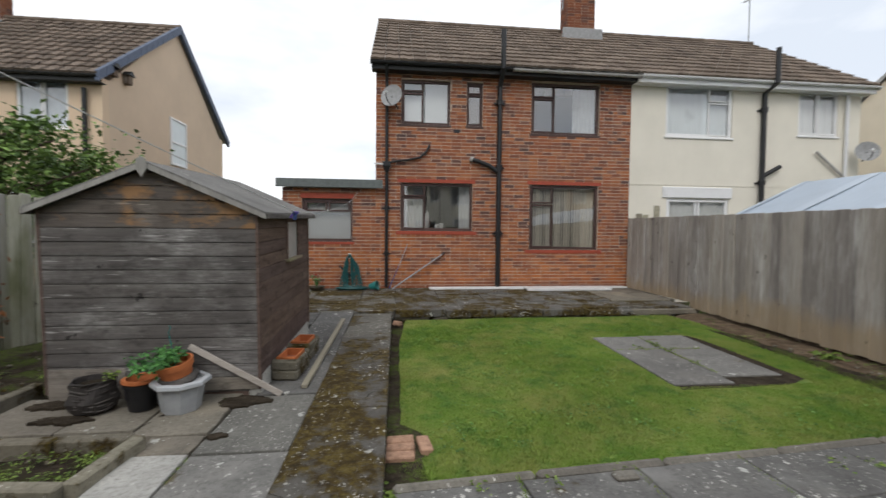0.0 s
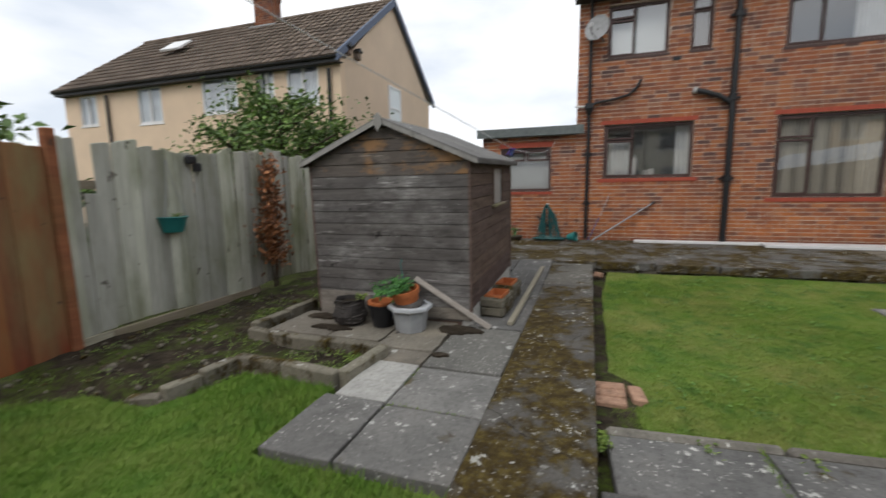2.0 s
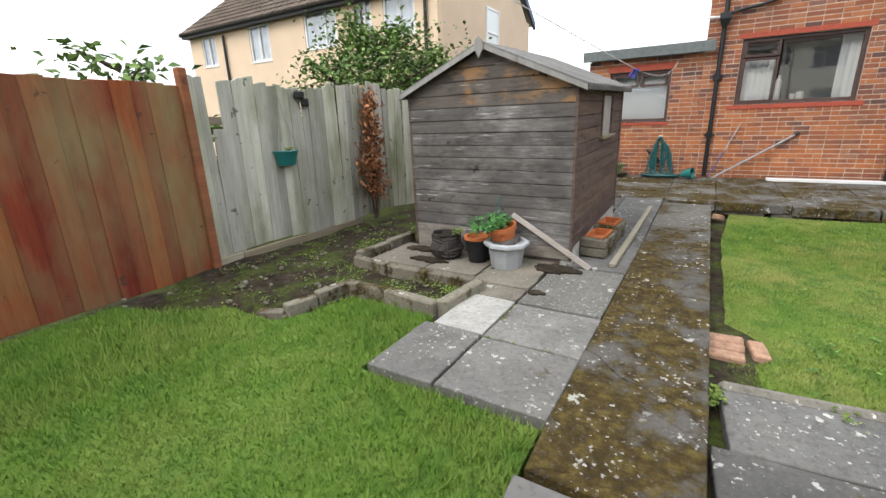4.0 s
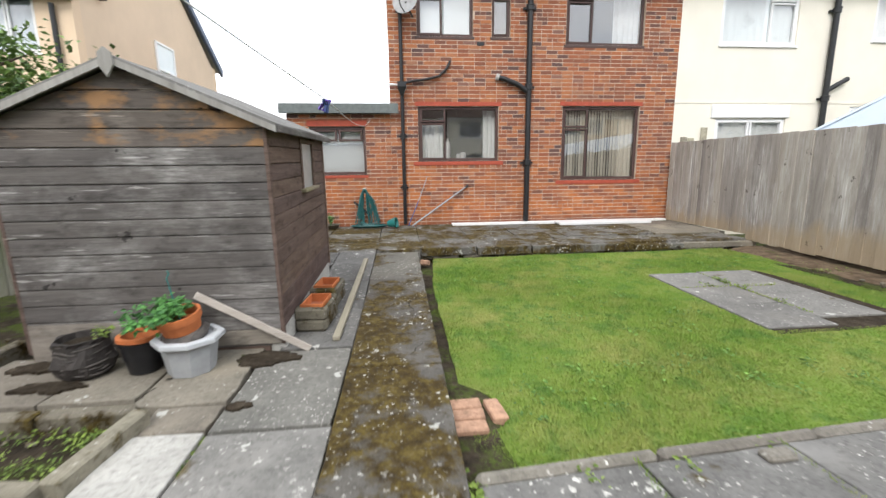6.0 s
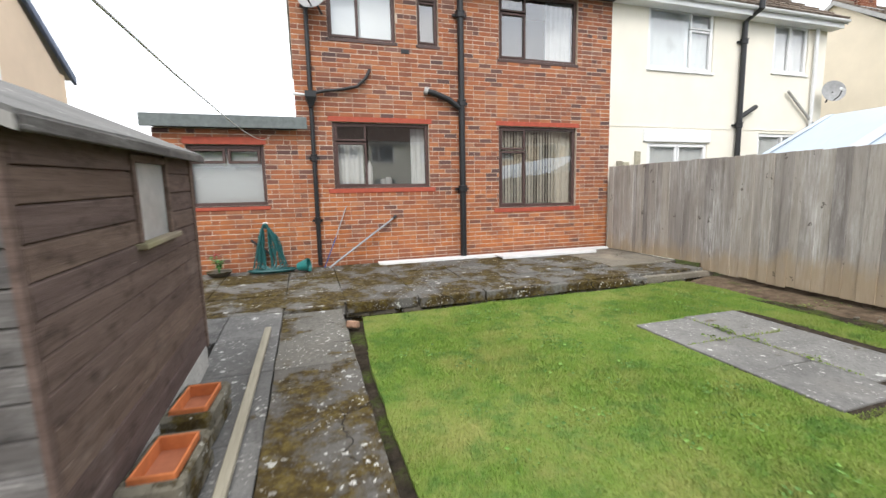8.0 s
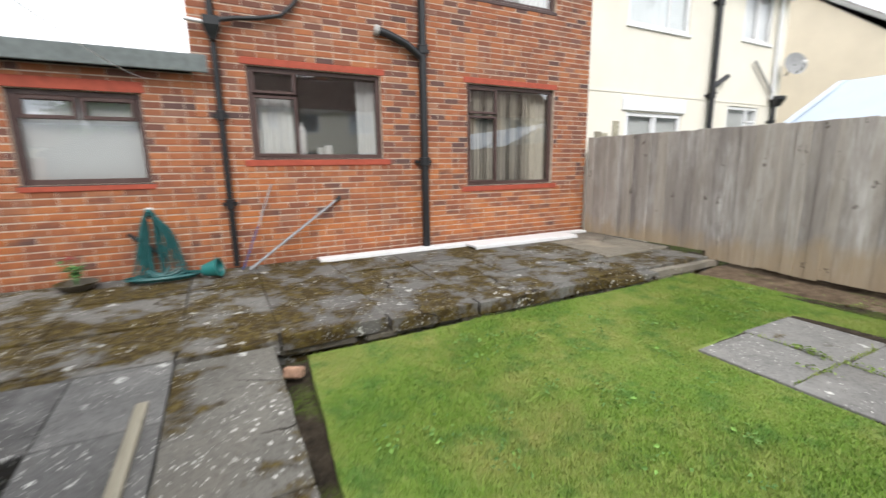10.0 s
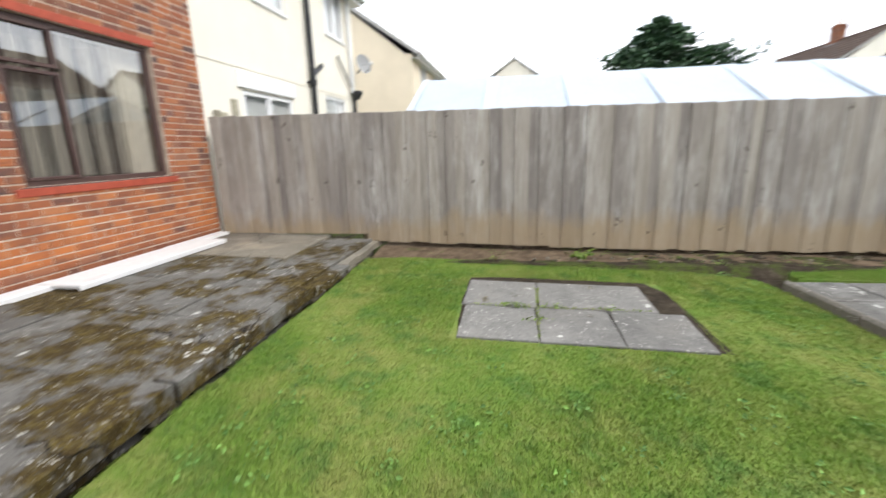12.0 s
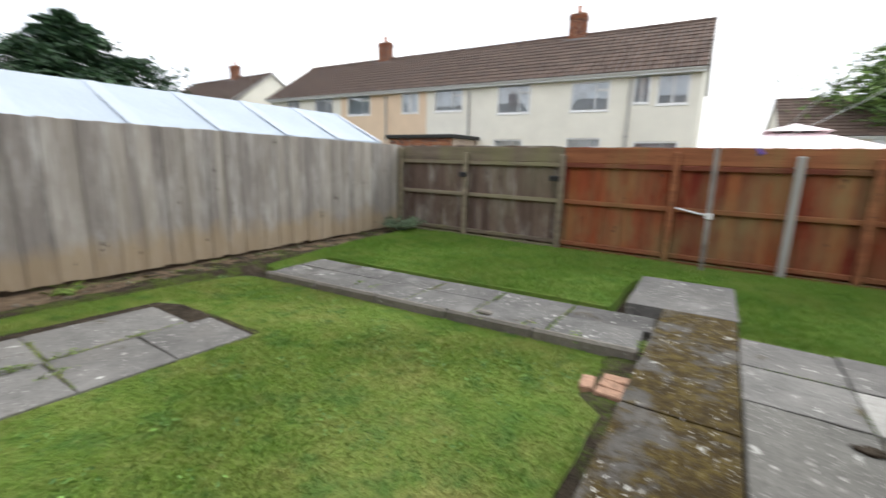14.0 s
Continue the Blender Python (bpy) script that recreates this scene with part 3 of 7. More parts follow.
tagged(part("soil_bed", s, SOILGREEN, smooth=True), "dark crumbly soil with weeds round the lawns", "soil", kind="structure")


s = Shape()
for j in range(71):
    for i in range(14):
        x, y = 4.06 + 0.97 * i / 13, 0.5 + 8.2 * j / 70
        z = 0.006 + 0.016 * max(0.0, y - 5.4) * min(1.0, i / 5) + 0.010 * noise.noise((x * 5, y * 5, 2)) + 0.012 * noise.noise((x * 14, y * 14, 6)) - (0.09 if i == 0 else 0.02 if i == 1 else 0.0)
        s.v.append((x + 0.04 * noise.noise((y * 2, x, 1)), y, z))
for j in range(70):
    for i in range(13):
        a = j * 14 + i
        s.f.append((a, a + 1, a + 15, a + 14))
tagged(part("fence_border", s, SOILDRY, smooth=True), "dry tan earth strip at the foot of the grey fence", "soil", kind="structure")


def outline(points, step=0.12, size=0.03):
    """A closed outline with an uneven edge."""
    res = []
    for (x0, y0), (x1, y1) in zip(points, points[1:] + points[:1]):
        n = max(1, int(math.hypot(x1 - x0, y1 - y0) / step))
        for i in range(n):
            x, y = x0 + (x1 - x0) * i / n, y0 + (y1 - y0) * i / n
            res.append((x + wobble(x, y, size, 3.1), y + wobble(y + 9, x, size, 2.7)))
    return res


LAWN_MAIN = [(-0.78, 4.98), (-0.62, 4.80), (-0.575, 4.66), (-0.575, 4.50), (-0.63, 4.45), (-0.77, 4.43), (-0.80, 4.06), (0.3, 4.10), (2.0, 4.24), (3.45, 4.38), (3.78, 4.45), (4.02, 5.2), (4.08, 6.5), (4.18, 8.2), (4.0, 8.74), (2.0, 8.69), (-0.66, 8.66), (-0.76, 7.2), (-0.78, 5.6)]
LAWN_BACK = [(-4.9, 0.42), (4.15, 0.42), (4.05, 2.2), (3.75, 4.15), (3.52, 4.22), (3.50, 3.35), (-0.42, 3.05), (-0.42, 1.78), (-1.52, 1.70), (-1.52, 3.20), (-2.58, 3.20), (-2.56, 3.96), (-3.32, 3.98), (-3.44, 3.62), (-3.56, 3.40), (-4.1, 3.36), (-4.45, 3.05), (-4.9, 2.95)]
def slope(y):
    """The front lawn falls gently away from the house."""
    return -0.055 + 0.019 * (y - 4.1)


turf = {}
for name, pts, z in (("lawn_front", LAWN_MAIN, -0.012), ("lawn_back", LAWN_BACK, 0.033)):
    line = outline(pts)
    s = Shape().prism(line, -0.14, z)
    if name == "lawn_front":
        s.v = [(x, y, q + slope(y)) for x, y, q in s.v]
    turf[name] = (line, z)
    tagged(part(name, s, LAWNDEEP if name == "lawn_back" else LAWN), "short mown green lawn with dry and clover patches", "lawn", kind="structure")


def inside(line, px, py):
    """Which of the points lie within an outline."""
    res = np.zeros(len(px), bool)
    for (x0, y0), (x1, y1) in zip(line, line[1:] + line[:1]):
        if y0 != y1:
            res ^= ((y0 > py) != (y1 > py)) & (px < (x1 - x0) * (py - y0) / (y1 - y0) + x0)
    return res


def grass(name, line, z, density, holes, height, label, material):
    rng = np.random.default_rng(5)
    xs, ys = [p[0] for p in line], [p[1] for p in line]
    n = int((max(xs) - min(xs)) * (max(ys) - min(ys)) * density)
    px, py = rng.uniform(min(xs), max(xs), n), rng.uniform(min(ys), max(ys), n)
    keep = inside(line, px, py)
    for x0, x1, y0, y1 in holes:
        keep &= ~((px > x0) & (px < x1) & (py > y0) & (py < y1))
    px, py = px[keep], py[keep]
    n = len(px)
    h = height * rng.uniform(0.5, 1.3, n) * (1 + 0.35 * np.sin(px * 2.3 + 1.7 * np.sin(py * 1.9)))
    a, w = rng.uniform(0, 6.283, n), rng.uniform(0.0025, 0.0055, n)
    lean, b = h * rng.uniform(0.2, 1.0, n), rng.uniform(0, 6.283, n)
    v = np.empty((n, 3, 3))
    v[:, 0] = np.stack([px - w * np.cos(a), py - w * np.sin(a), np.full(n, z - 0.004)], 1)
    v[:, 1] = np.stack([px + w * np.cos(a), py + w * np.sin(a), np.full(n, z - 0.004)], 1)
    v[:, 2] = np.stack([px + lean * np.cos(b), py + lean * np.sin(b), z + h], 1)
    if name == "grass_front":
        v[:, :, 2] += slope(py)[:, None]
    me = bpy.data.meshes.new(name)
    me.vertices.add(3 * n)
    me.vertices.foreach_set("co", v.ravel())
    me.loops.add(3 * n)
    me.loops.foreach_set("vertex_index", np.arange(3 * n, dtype=np.int32))
    me.polygons.add(n)
    me.polygons.foreach_set("loop_start", np.arange(0, 3 * n, 3, dtype=np.int32))
    me.update(calc_edges=True)
    me.materials.append(material)
    tagged(new(name, me), label, "grass", kind="stuff")


SLABHOLE = (1.94, 3.47, 5.5, 7.38)
grass("grass_front", *turf["lawn_front"], 12000, [SLABHOLE], 0.019, "short green grass blades of the front lawn", BLADES)
grass("grass_back", *turf["lawn_back"], 8000, [], 0.034, "longer green grass blades by the back fence", BLADESDEEP)


# ---- paving ----
def slab(name, x0, x1, y0, y1, z0, z1, material, parent, tilt=(0, 0), turn=0, label="", chip=0.010):
    """One paving slab with worn, slightly broken edges."""
    cx, cy = (x0 + x1) / 2, (y0 + y1) / 2
    hx, hy = (x1 - x0) / 2, (y1 - y0) / 2
    pts = []
    for ax, ay, bx, by in ((-1, -1, 1, -1), (1, -1, 1, 1), (1, 1, -1, 1), (-1, 1, -1, -1)):
        m = 5 if (abs(bx - ax) * hx + abs(by - ay) * hy) < 1.4 else 14
        for i in range(m):
            u = i / m
            x, y = hx * (ax + (bx - ax) * u), hy * (ay + (by - ay) * u)
            k = abs(noise.noise((x * 6 + cx * 3, y * 6 + cy * 3, 1.3))) * chip * 1.2
            pts.append((x * (1 - k / hx), y * (1 - k / hy)))
    n, c = len(pts), 0.005
    ins = [(x * (1 - c / hx), y * (1 - c / hy)) for x, y in pts]
    v = [(x, y, z0 - z1) for x, y in pts] + [(x, y, -c) for x, y in pts] + [(x, y, 0) for x, y in ins]
    f = [tuple(range(2 * n, 3 * n))] + [(r * n + i, r * n + (i + 1) % n, (r + 1) * n + (i + 1) % n, (r + 1) * n + i) for r in (0, 1) for i in range(n)]
    s = Shape().add(v, f)
    ob = part(name, s, material, parent, label)
    ob.matrix_basis = pose(cx, cy, z1, tilt[0], tilt[1], turn)
    return ob


def paved(name, label):
    return empty(name, Matrix(), label, "paving", kind="structure")


rng = random.Random(11)
path = paved("path", "raised concrete garden path with brown moss and white lichen")
cuts = [2.91, 4.98, 7.15, 8.69]
for i, (a, b) in enumerate(zip(cuts, cuts[1:])):
    slab("path_slab", -1.495 + rng.uniform(-0.01, 0.01), -0.885 + rng.uniform(-0.012, 0.012), a + 0.003, b - 0.003, -0.08, 0.09 + 0.018 * i, PATHMOSS, path, (0.5, rng.uniform(-0.3, 0.3)), chip=0.014)
slab("end_slab", -1.50, -0.52, 1.62, 2.895, -0.08, 0.072, SLAB, path, (0, 0.3), 1.5, "paler grey end slab")

patio = paved("patio", "sunken mossy concrete slabs along the house wall")
xs = [-3.3, -2.4, -1.5, -0.83, 0.02, 0.88, 1.72, 2.55, 3.38, 4.70]
rows_y = [8.70, 9.48, 10.32, 11.18]
for i, (a, b) in enumerate(zip(xs, xs[1:])):
    for j, (c, d) in enumerate(zip(rows_y, rows_y[1:])):
        front = rng.uniform(-0.035, 0.035) if j == 0 else 0
        z = 0.172 + 0.022 * j + rng.uniform(-0.005, 0.005) - (0.03 if j == 0 and i > 6 else 0)
        slab("patio_slab", a + 0.0015, b - 0.0015, c + 0.0015 + front, d - 0.0015, 0.06, z, CONCRETE if i == 8 else PATIO, patio, (1.3 + rng.uniform(-0.5, 0.5), rng.uniform(-0.5, 0.5)), rng.uniform(-0.2, 0.2), chip=0.045 if j == 0 else 0.014)
s = Shape()
s.box(-3.3, 4.56, 8.84, 11.18, -0.1, 0.166)
part("rubble_base", s, PATIO, patio, "dark stained base course under the slabs")
for i in range(16):
    x = -0.7 + i * 0.31 + rng.uniform(-0.05, 0.05)
    w = rng.uniform(0.13, 0.2)
    s = Shape().cbox(-w, w, -0.07, 0.06, -0.05, rng.uniform(0.02, 0.045), 0.02)
    part("edge_stone", s, STONE, patio).matrix_basis = pose(x, 8.83 + rng.uniform(-0.03, 0.03), 0.03, 0, 0, rng.uniform(-6, 6))

side = paved("shed_side_paving", "flat grey slabs between the shed and the path")
for a, b in zip([5.42, 6.3, 7.2, 7.95], [6.3, 7.2, 7.95, 8.69]):
    rise = max(0.0, (a + b) / 2 - 6.3) * 0.042
    slab("paving_slab", -2.03, -1.503, a + 0.002, b - 0.002, -0.08, 0.062 + rise, SLAB, side, (2.4 if rise else 0.2, 0))
slab("paving_slab", -2.75, -2.033, 7.952, 8.70, -0.08, 0.148, SLAB, side, (2.2, 0.4))

left = paved("slab_patch", "square grey slabs beside the path with lichen discs")
for x0, x1, y0, y1, mt in ((-2.12, -1.505, 3.26, 3.84, SLABLIGHT), (-2.56, -2.13, 3.24, 3.86, SLABLIGHT), (-2.12, -1.505, 3.85, 4.42, SLABLIGHT), (-2.50, -2.13, 3.87, 4.44, SLABPALE)):
    slab("paving_slab", x0, x1, y0, y1, -0.08, 0.048 + rng.uniform(0, 0.008), mt, left, (rng.uniform(-0.5, 0.5), rng.uniform(-0.5, 0.5)), rng.uniform(-0.6, 0.6))
apron = paved("shed_apron", "cracked stained concrete in front of the shed")
for x0, x1, y0, y1 in ((-2.12, -1.51, 4.44, 5.41), (-2.66, -2.13, 4.72, 5.5), (-3.2, -2.67, 4.82, 5.5), (-3.86, -3.21, 4.82, 5.5), (-2.50, -2.13, 4.46, 4.71)):
    slab("concrete_slab", x0, x1, y0, y1, -0.08, 0.05 + rng.uniform(-0.006, 0.01), SLABDOT if x1 > -1.6 else CONCRETE, apron, (rng.uniform(-0.6, 0.6), rng.uniform(-0.6, 0.6)), rng.uniform(-1, 1), chip=0.03)

strip = paved("cross_path", "two rows of grey slabs across the garden")
skew = 4.2
for k in range(6):
    a = -0.86 + k * 0.76
    for r, (lo, hi) in enumerate(((3.12, 3.524), (3.528, 3.995))):
        x0, x1 = a + r * 0.04, a + r * 0.04 + 0.758
        if x0 > 3.3:
            continue
        dy = (a + 0.8) * math.tan(radians(skew))
        slab("paving_slab", x0, min(x1, 3.5), lo + dy, hi + dy, -0.08, 0.012 + rng.uniform(0, 0.008), SLAB, strip, (rng.uniform(-0.4, 0.4), rng.uniform(-0.4, 0.4)), skew + rng.uniform(-0.5, 0.5))
for k in range(5):
    a = -0.84 + k * 0.87
    dy = (a + 0.85) * math.tan(radians(skew))
    s = Shape().cbox(-0.43, 0.43, -0.035, 0.035, -0.19, 0.0, 0.022)
    part("edging_stone", s, EDGING, strip).matrix_basis = pose(a + 0.43, 4.035 + dy, 0.030 + rng.uniform(-0.008, 0.008), 0, 0, skew + rng.uniform(-0.8, 0.8))
# grass that has seeded itself in the joints of the slabs
for k in (1, 2, 3):
    x = -0.86 + k * 0.76
    y = 3.12 + (x + 0.8) * math.tan(radians(skew))
    grass("joint_grass", [(x - 0.012, y + 0.05), (x + 0.014, y + 0.05), (x + 0.022, y + 0.86), (x - 0.006, y + 0.86)], 0.014, 9000, [], 0.022, "thin line of grass growing between grey slabs", BLADES)
grass("joint_grass", [(-2.10, 3.838), (-1.62, 3.838), (-1.62, 3.852), (-2.10, 3.852)], 0.052, 6000, [], 0.016, "thin line of grass growing between grey slabs", BLADES)
pad = paved("lawn_slabs", "sunken patch of grey slabs set in the lawn")
for x0, x1, y0, y1 in ((1.95, 2.612, 6.727, 7.33), (1.95, 2.612, 6.135, 6.723), (1.95, 2.612, 5.54, 6.131), (2.616, 3.32, 6.697, 7.36), (2.616, 3.32, 5.72, 6.693)):
    slab("paving_slab", x0, x1, y0, y1, -0.08, 0.004 + slope((y0 + y1) / 2) + rng.uniform(0, 0.004), SLABLIGHT, pad, (1.1 + rng.uniform(-0.3, 0.3), rng.uniform(-0.3, 0.3)), rng.uniform(-0.5, 0.5))
s = Shape().prism(outline([(1.97, 5.46), (3.2, 5.46), (3.47, 5.6), (3.5, 7.0), (3.44, 7.38), (1.97, 7.33)], 0.1, 0.05), -0.03, -0.008)
s.v = [(x, y, z + slope(y)) for x, y, z in s.v]
part("soil_rim", s, SOIL, pad, "bare soil rim round the slabs")

for line in ([(2.603, 5.78), (2.625, 5.78), (2.628, 7.30), (2.604, 7.30)], [(1.98, 6.714), (3.1, 6.684), (3.1, 6.706), (1.98, 6.734)]):
    grass("joint_grass", line, 0.010 + slope(6.6), 7000, [], 0.024, "thin line of grass growing between grey slabs", BLADES)

# kerbs of the planting bed
bed = paved("bed_edging", "upright concrete kerb stones round a weedy bed")
for (x0, y0), (x1, y1), top in (((-2.49, 4.56), (-2.55, 4.06), 0.13), ((-2.60, 4.035), (-3.05, 4.065), 0.125), ((-3.08, 4.07), (-3.50, 4.09), 0.12), ((-3.53, 4.06), (-3.57, 3.82), 0.10), ((-3.575, 3.78), (-3.63, 3.56), 0.08), ((-3.65, 3.55), (-3.82, 3.46), 0.03),
                                ((-2.60, 4.66), (-3.04, 4.66), 0.09), ((-3.08, 4.66), (-3.50, 4.67), 0.085), ((-3.54, 4.68), (-3.98, 4.74), 0.08), ((-4.0, 4.80), (-3.98, 5.22), 0.11), ((-3.98, 5.27), (-3.96, 5.7), 0.12)):
    d, a = math.hypot(x1 - x0, y1 - y0) / 2, math.degrees(math.atan2(y1 - y0, x1 - x0))
    s = Shape().cbox(-d - 0.012, d + 0.012, -0.045, 0.045, -0.2, 0.0, 0.011)
    part("kerb_stone", s, KERB, bed).matrix_basis = pose((x0 + x1) / 2, (y0 + y1) / 2, top, rng.uniform(-3, 3), rng.uniform(-1.5, 1.5), a)


# ---- houses ----
def window(parent, x, z, w, h, y, frame, bars, pane, sill=None, depth=0.07, fw=0.055, label=""):
    """A framed window in a wall that faces -y. bars: (x0, x1, z0, z1) of panes, as shares of the opening, with a sash where fw2 > 0."""
    s = Shape()
    s.cbox(x, x + fw, y, y + depth, z, z + h, 0.006).cbox(x + w - fw, x + w, y, y + depth, z, z + h, 0.006)
    s.cbox(x + fw, x + w - fw, y + 0.002, y + depth, z, z + fw, 0.006).cbox(x + fw, x + w - fw, y + 0.002, y + depth, z + h - fw, z + h, 0.006)
    win = part("window", s, frame, parent, label)
    for a, b, c, d, sash in bars:
        x0, x1, z0, z1 = x + a * w, x + b * w, z + c * h, z + d * h
        if sash:
            t = sash
            q = Shape()
            q.cbox(x0, x0 + t, y - 0.012, y + 0.045, z0, z1, 0.006).cbox(x1 - t, x1, y - 0.012, y + 0.045, z0, z1, 0.006)
            q.cbox(x0 + t, x1 - t, y - 0.010, y + 0.045, z0, z0 + t, 0.006).cbox(x0 + t, x1 - t, y - 0.010, y + 0.045, z1 - t, z1, 0.006)
            part("sash", q, frame, win)
        q = Shape().add([(x0 + 0.01, y + 0.03, z0 + 0.01), (x1 - 0.01, y + 0.03, z0 + 0.01), (x1 - 0.01, y + 0.03, z1 - 0.01), (x0 + 0.01, y + 0.03, z1 - 0.01)], [(0, 1, 2, 3)])
        part("pane", q, pane, win).visible_shadow = False
    if sill:
        q = Shape().cbox(x - 0.03, x + w + 0.03, y - 0.06, y + 0.03, z - 0.045, z - 0.002, 0.008)
        part("sill", q, sill, win)
    return win


SPLIT = [(0.03, 0.34, 0.72, 0.97, 0.035), (0.03, 0.34, 0.03, 0.70, 0.035), (0.35, 0.97, 0.03, 0.97, 0)]
PAIR = [(0.03, 0.49, 0.03, 0.97, 0.04), (0.51, 0.97, 0.03, 0.97, 0.04)]
SPLIT_R = [(0.03, 0.62, 0.03, 0.97, 0), (0.64, 0.97, 0.70, 0.97, 0.035), (0.64, 0.97, 0.03, 0.68, 0.035)]


def roof(parent, x0, x1, y_eave, y_back, z_eave, z_ridge, material, rows=12, width=0.30):
    """A gabled roof of overlapping tiles on both slopes, with a ridge."""
    ym = (y_eave + y_back) / 2
    s = Shape()
    s.add([(x0, y_eave, z_eave - 0.05), (x1, y_eave, z_eave - 0.05), (x1, ym, z_ridge - 0.05), (x0, ym, z_ridge - 0.05), (x0, y_back, z_eave - 0.05), (x1, y_back, z_eave - 0.05)],
          [(0, 1, 2, 3), (3, 2, 5, 4)])
    rf = part("roof", s, PALEGUTTER, parent)
    for x in (x0, x1):
        g = Shape()
        for ye in (y_eave, y_back):
            a, b = sorted(((x - 0.012), (x + 0.012)))
            g.add([(a, ye, z_eave - 0.12), (b, ye, z_eave - 0.12), (b, ye, z_eave + 0.025), (a, ye, z_eave + 0.025), (a, ym, z_ridge - 0.12), (b, ym, z_ridge - 0.12), (b, ym, z_ridge + 0.025), (a, ym, z_ridge + 0.025)],
                  [(0, 1, 2, 3), (7, 6, 5, 4), (0, 4, 5, 1), (1, 5, 6, 2), (2, 6, 7, 3), (3, 7, 4, 0)])
        part("verge", g, PALEGUTTER, rf)
    t = Shape()
    n = max(1, round((x1 - x0) / width))
    r = random.Random(3)
    for sign, ye in ((1, y_eave), (-1, y_back)):
        ny = abs(ym - ye)
        up = Vector((0, sign * ny, z_ridge - z_eave)).normalized()
        out = Vector((0, -sign * up.z, abs(up.y)))
        length = math.hypot(ny, z_ridge - z_eave) / rows
        for k in range(rows):
            for i in range(n):
                a, b = x0 + (x1 - x0) * i / n, x0 + (x1 - x0) * (i + 1) / n
                lift, e = r.uniform(0, 0.006), 0.006
                o = Vector((0, ye, z_eave)) + up * (length * k - 0.02)
                p = o + out * (0.035 + lift)
                q = o + up * (length + 0.05) + out * 0.004
                low = o + out * lift * 0.5
                m0, m1 = a + (b - a) * 0.30, a + (b - a) * 0.70
                hump = out * 0.016
                t.add([(a + e, *p[1:]), (m0, *(p + hump)[1:]), (m1, *p[1:]), (b - e, *(p + hump)[1:]), (b - e, *(q + hump)[1:]), (m1, *q[1:]), (m0, *(q + hump)[1:]), (a + e, *q[1:]),
                       (a + e, *low[1:]), (b - e, *low[1:])],
                      [(0, 1, 6, 7), (1, 2, 5, 6), (2, 3, 4, 5), (8, 9, 3, 2, 1, 0)] if sign > 0 else [(7, 6, 1, 0), (6, 5, 2, 1), (5, 4, 3, 2), (0, 1, 2, 3, 9, 8)])
    tagged(part("roof_tiles", t, material, rf), kind="stuff")
    c = Shape()
    m = round((x1 - x0) / 0.45)
    for i in range(m):
        a, b = x0 + (x1 - x0) * i / m, x0 + (x1 - x0) * (i + 1) / m
        c.tube([(a, ym, z_ridge + 0.0), (b + 0.02, ym, z_ridge + 0.004)], [0.095, 0.10], 8)
    tagged(part("ridge", c, material, rf), kind="stuff")
    return rf


def chimney(parent, x, y, z0, z1, w=0.85, d=0.55, label=""):
    s = Shape()
    course, n = 0.083, int((z1 - z0) / 0.083)
    for k in range(n):
        z = z0 + k * course
        g = 0.03 if k >= n - 3 and k != n - 1 else 0.0
        for sx0, sx1, sy0, sy1, along in ((x - w / 2 - g, x + w / 2 + g, y - d / 2 - g, y - d / 2 - g + 0.1, 0), (x - w / 2 - g, x - w / 2 - g + 0.1, y - d / 2 - g + 0.11, y + d / 2 + g, 1), (x + w / 2 + g - 0.1, x + w / 2 + g, y - d / 2 - g + 0.11, y + d / 2 + g, 1), (x - w / 2 - g + 0.11, x + w / 2 + g - 0.11, y + d / 2 + g - 0.1, y + d / 2 + g, 0)):
            length = (sy1 - sy0) if along else (sx1 - sx0)
            cnt = max(1, round(length / 0.225))
            for i in range(cnt):
                a, b = i / cnt * length + 0.005, (i + 1) / cnt * length - 0.005
                if along:
                    s.box(sx0, sx1, sy0 + a, sy0 + b, z + 0.005, z + course - 0.005)
                else:
                    s.box(sx0 + a, sx0 + b, sy0, sy1, z + 0.005, z + course - 0.005)
    c = part("chimney", Shape().box(x - w / 2 + 0.008, x + w / 2 - 0.008, y - d / 2 + 0.008, y + d / 2 - 0.008, z0 - 1.0, z1 - 0.02), MORTAR, parent, label)
    tagged(part("chimney_bricks", s, SOOTBRICK, c), kind="stuff")
    p = Shape()
    p.lathe([(0.12, 0), (0.10, 0.3), (0.12, 0.32), (0.12, 0.36), (0.085, 0.36), (0.085, 0.1)], 12, Matrix.Translation((x, y, z1)))
    part("chimney_pot", p, TERRADULL, c)
    f = Shape().cbox(x - w / 2 - 0.2, x + w / 2 + 0.2, y - d / 2 - 0.14, y - d / 2 - 0.06, z0 - 0.52, z0 - 0.06, 0.03)
    part("lead_flashing", f, LEAD, c)
    return c


def gutter(parent, x0, x1, y, z, material, name="gutter"):
    """A half-round gutter on its fascia."""
    s = Shape()
    pts = [(0.055 * math.cos(a), 0.055 * math.sin(a)) for a in [math.pi + math.pi * i / 6 for i in range(7)]]
    v = [(x, y + p, z + q) for x in (x0, x1) for p, q in pts] + [(x, y + p * 0.9, z + q * 0.9 + 0.002) for x in (x0, x1) for p, q in pts]
    f = [(i, i + 7, i + 8, i + 1) for i in range(6)] + [(14 + i, 15 + i, 22 + i, 21 + i) for i in range(6)] + [(0, 14, 21, 7), (6, 13, 27, 20)]
    s.add(v, f)
    return part(name, s, material, parent)


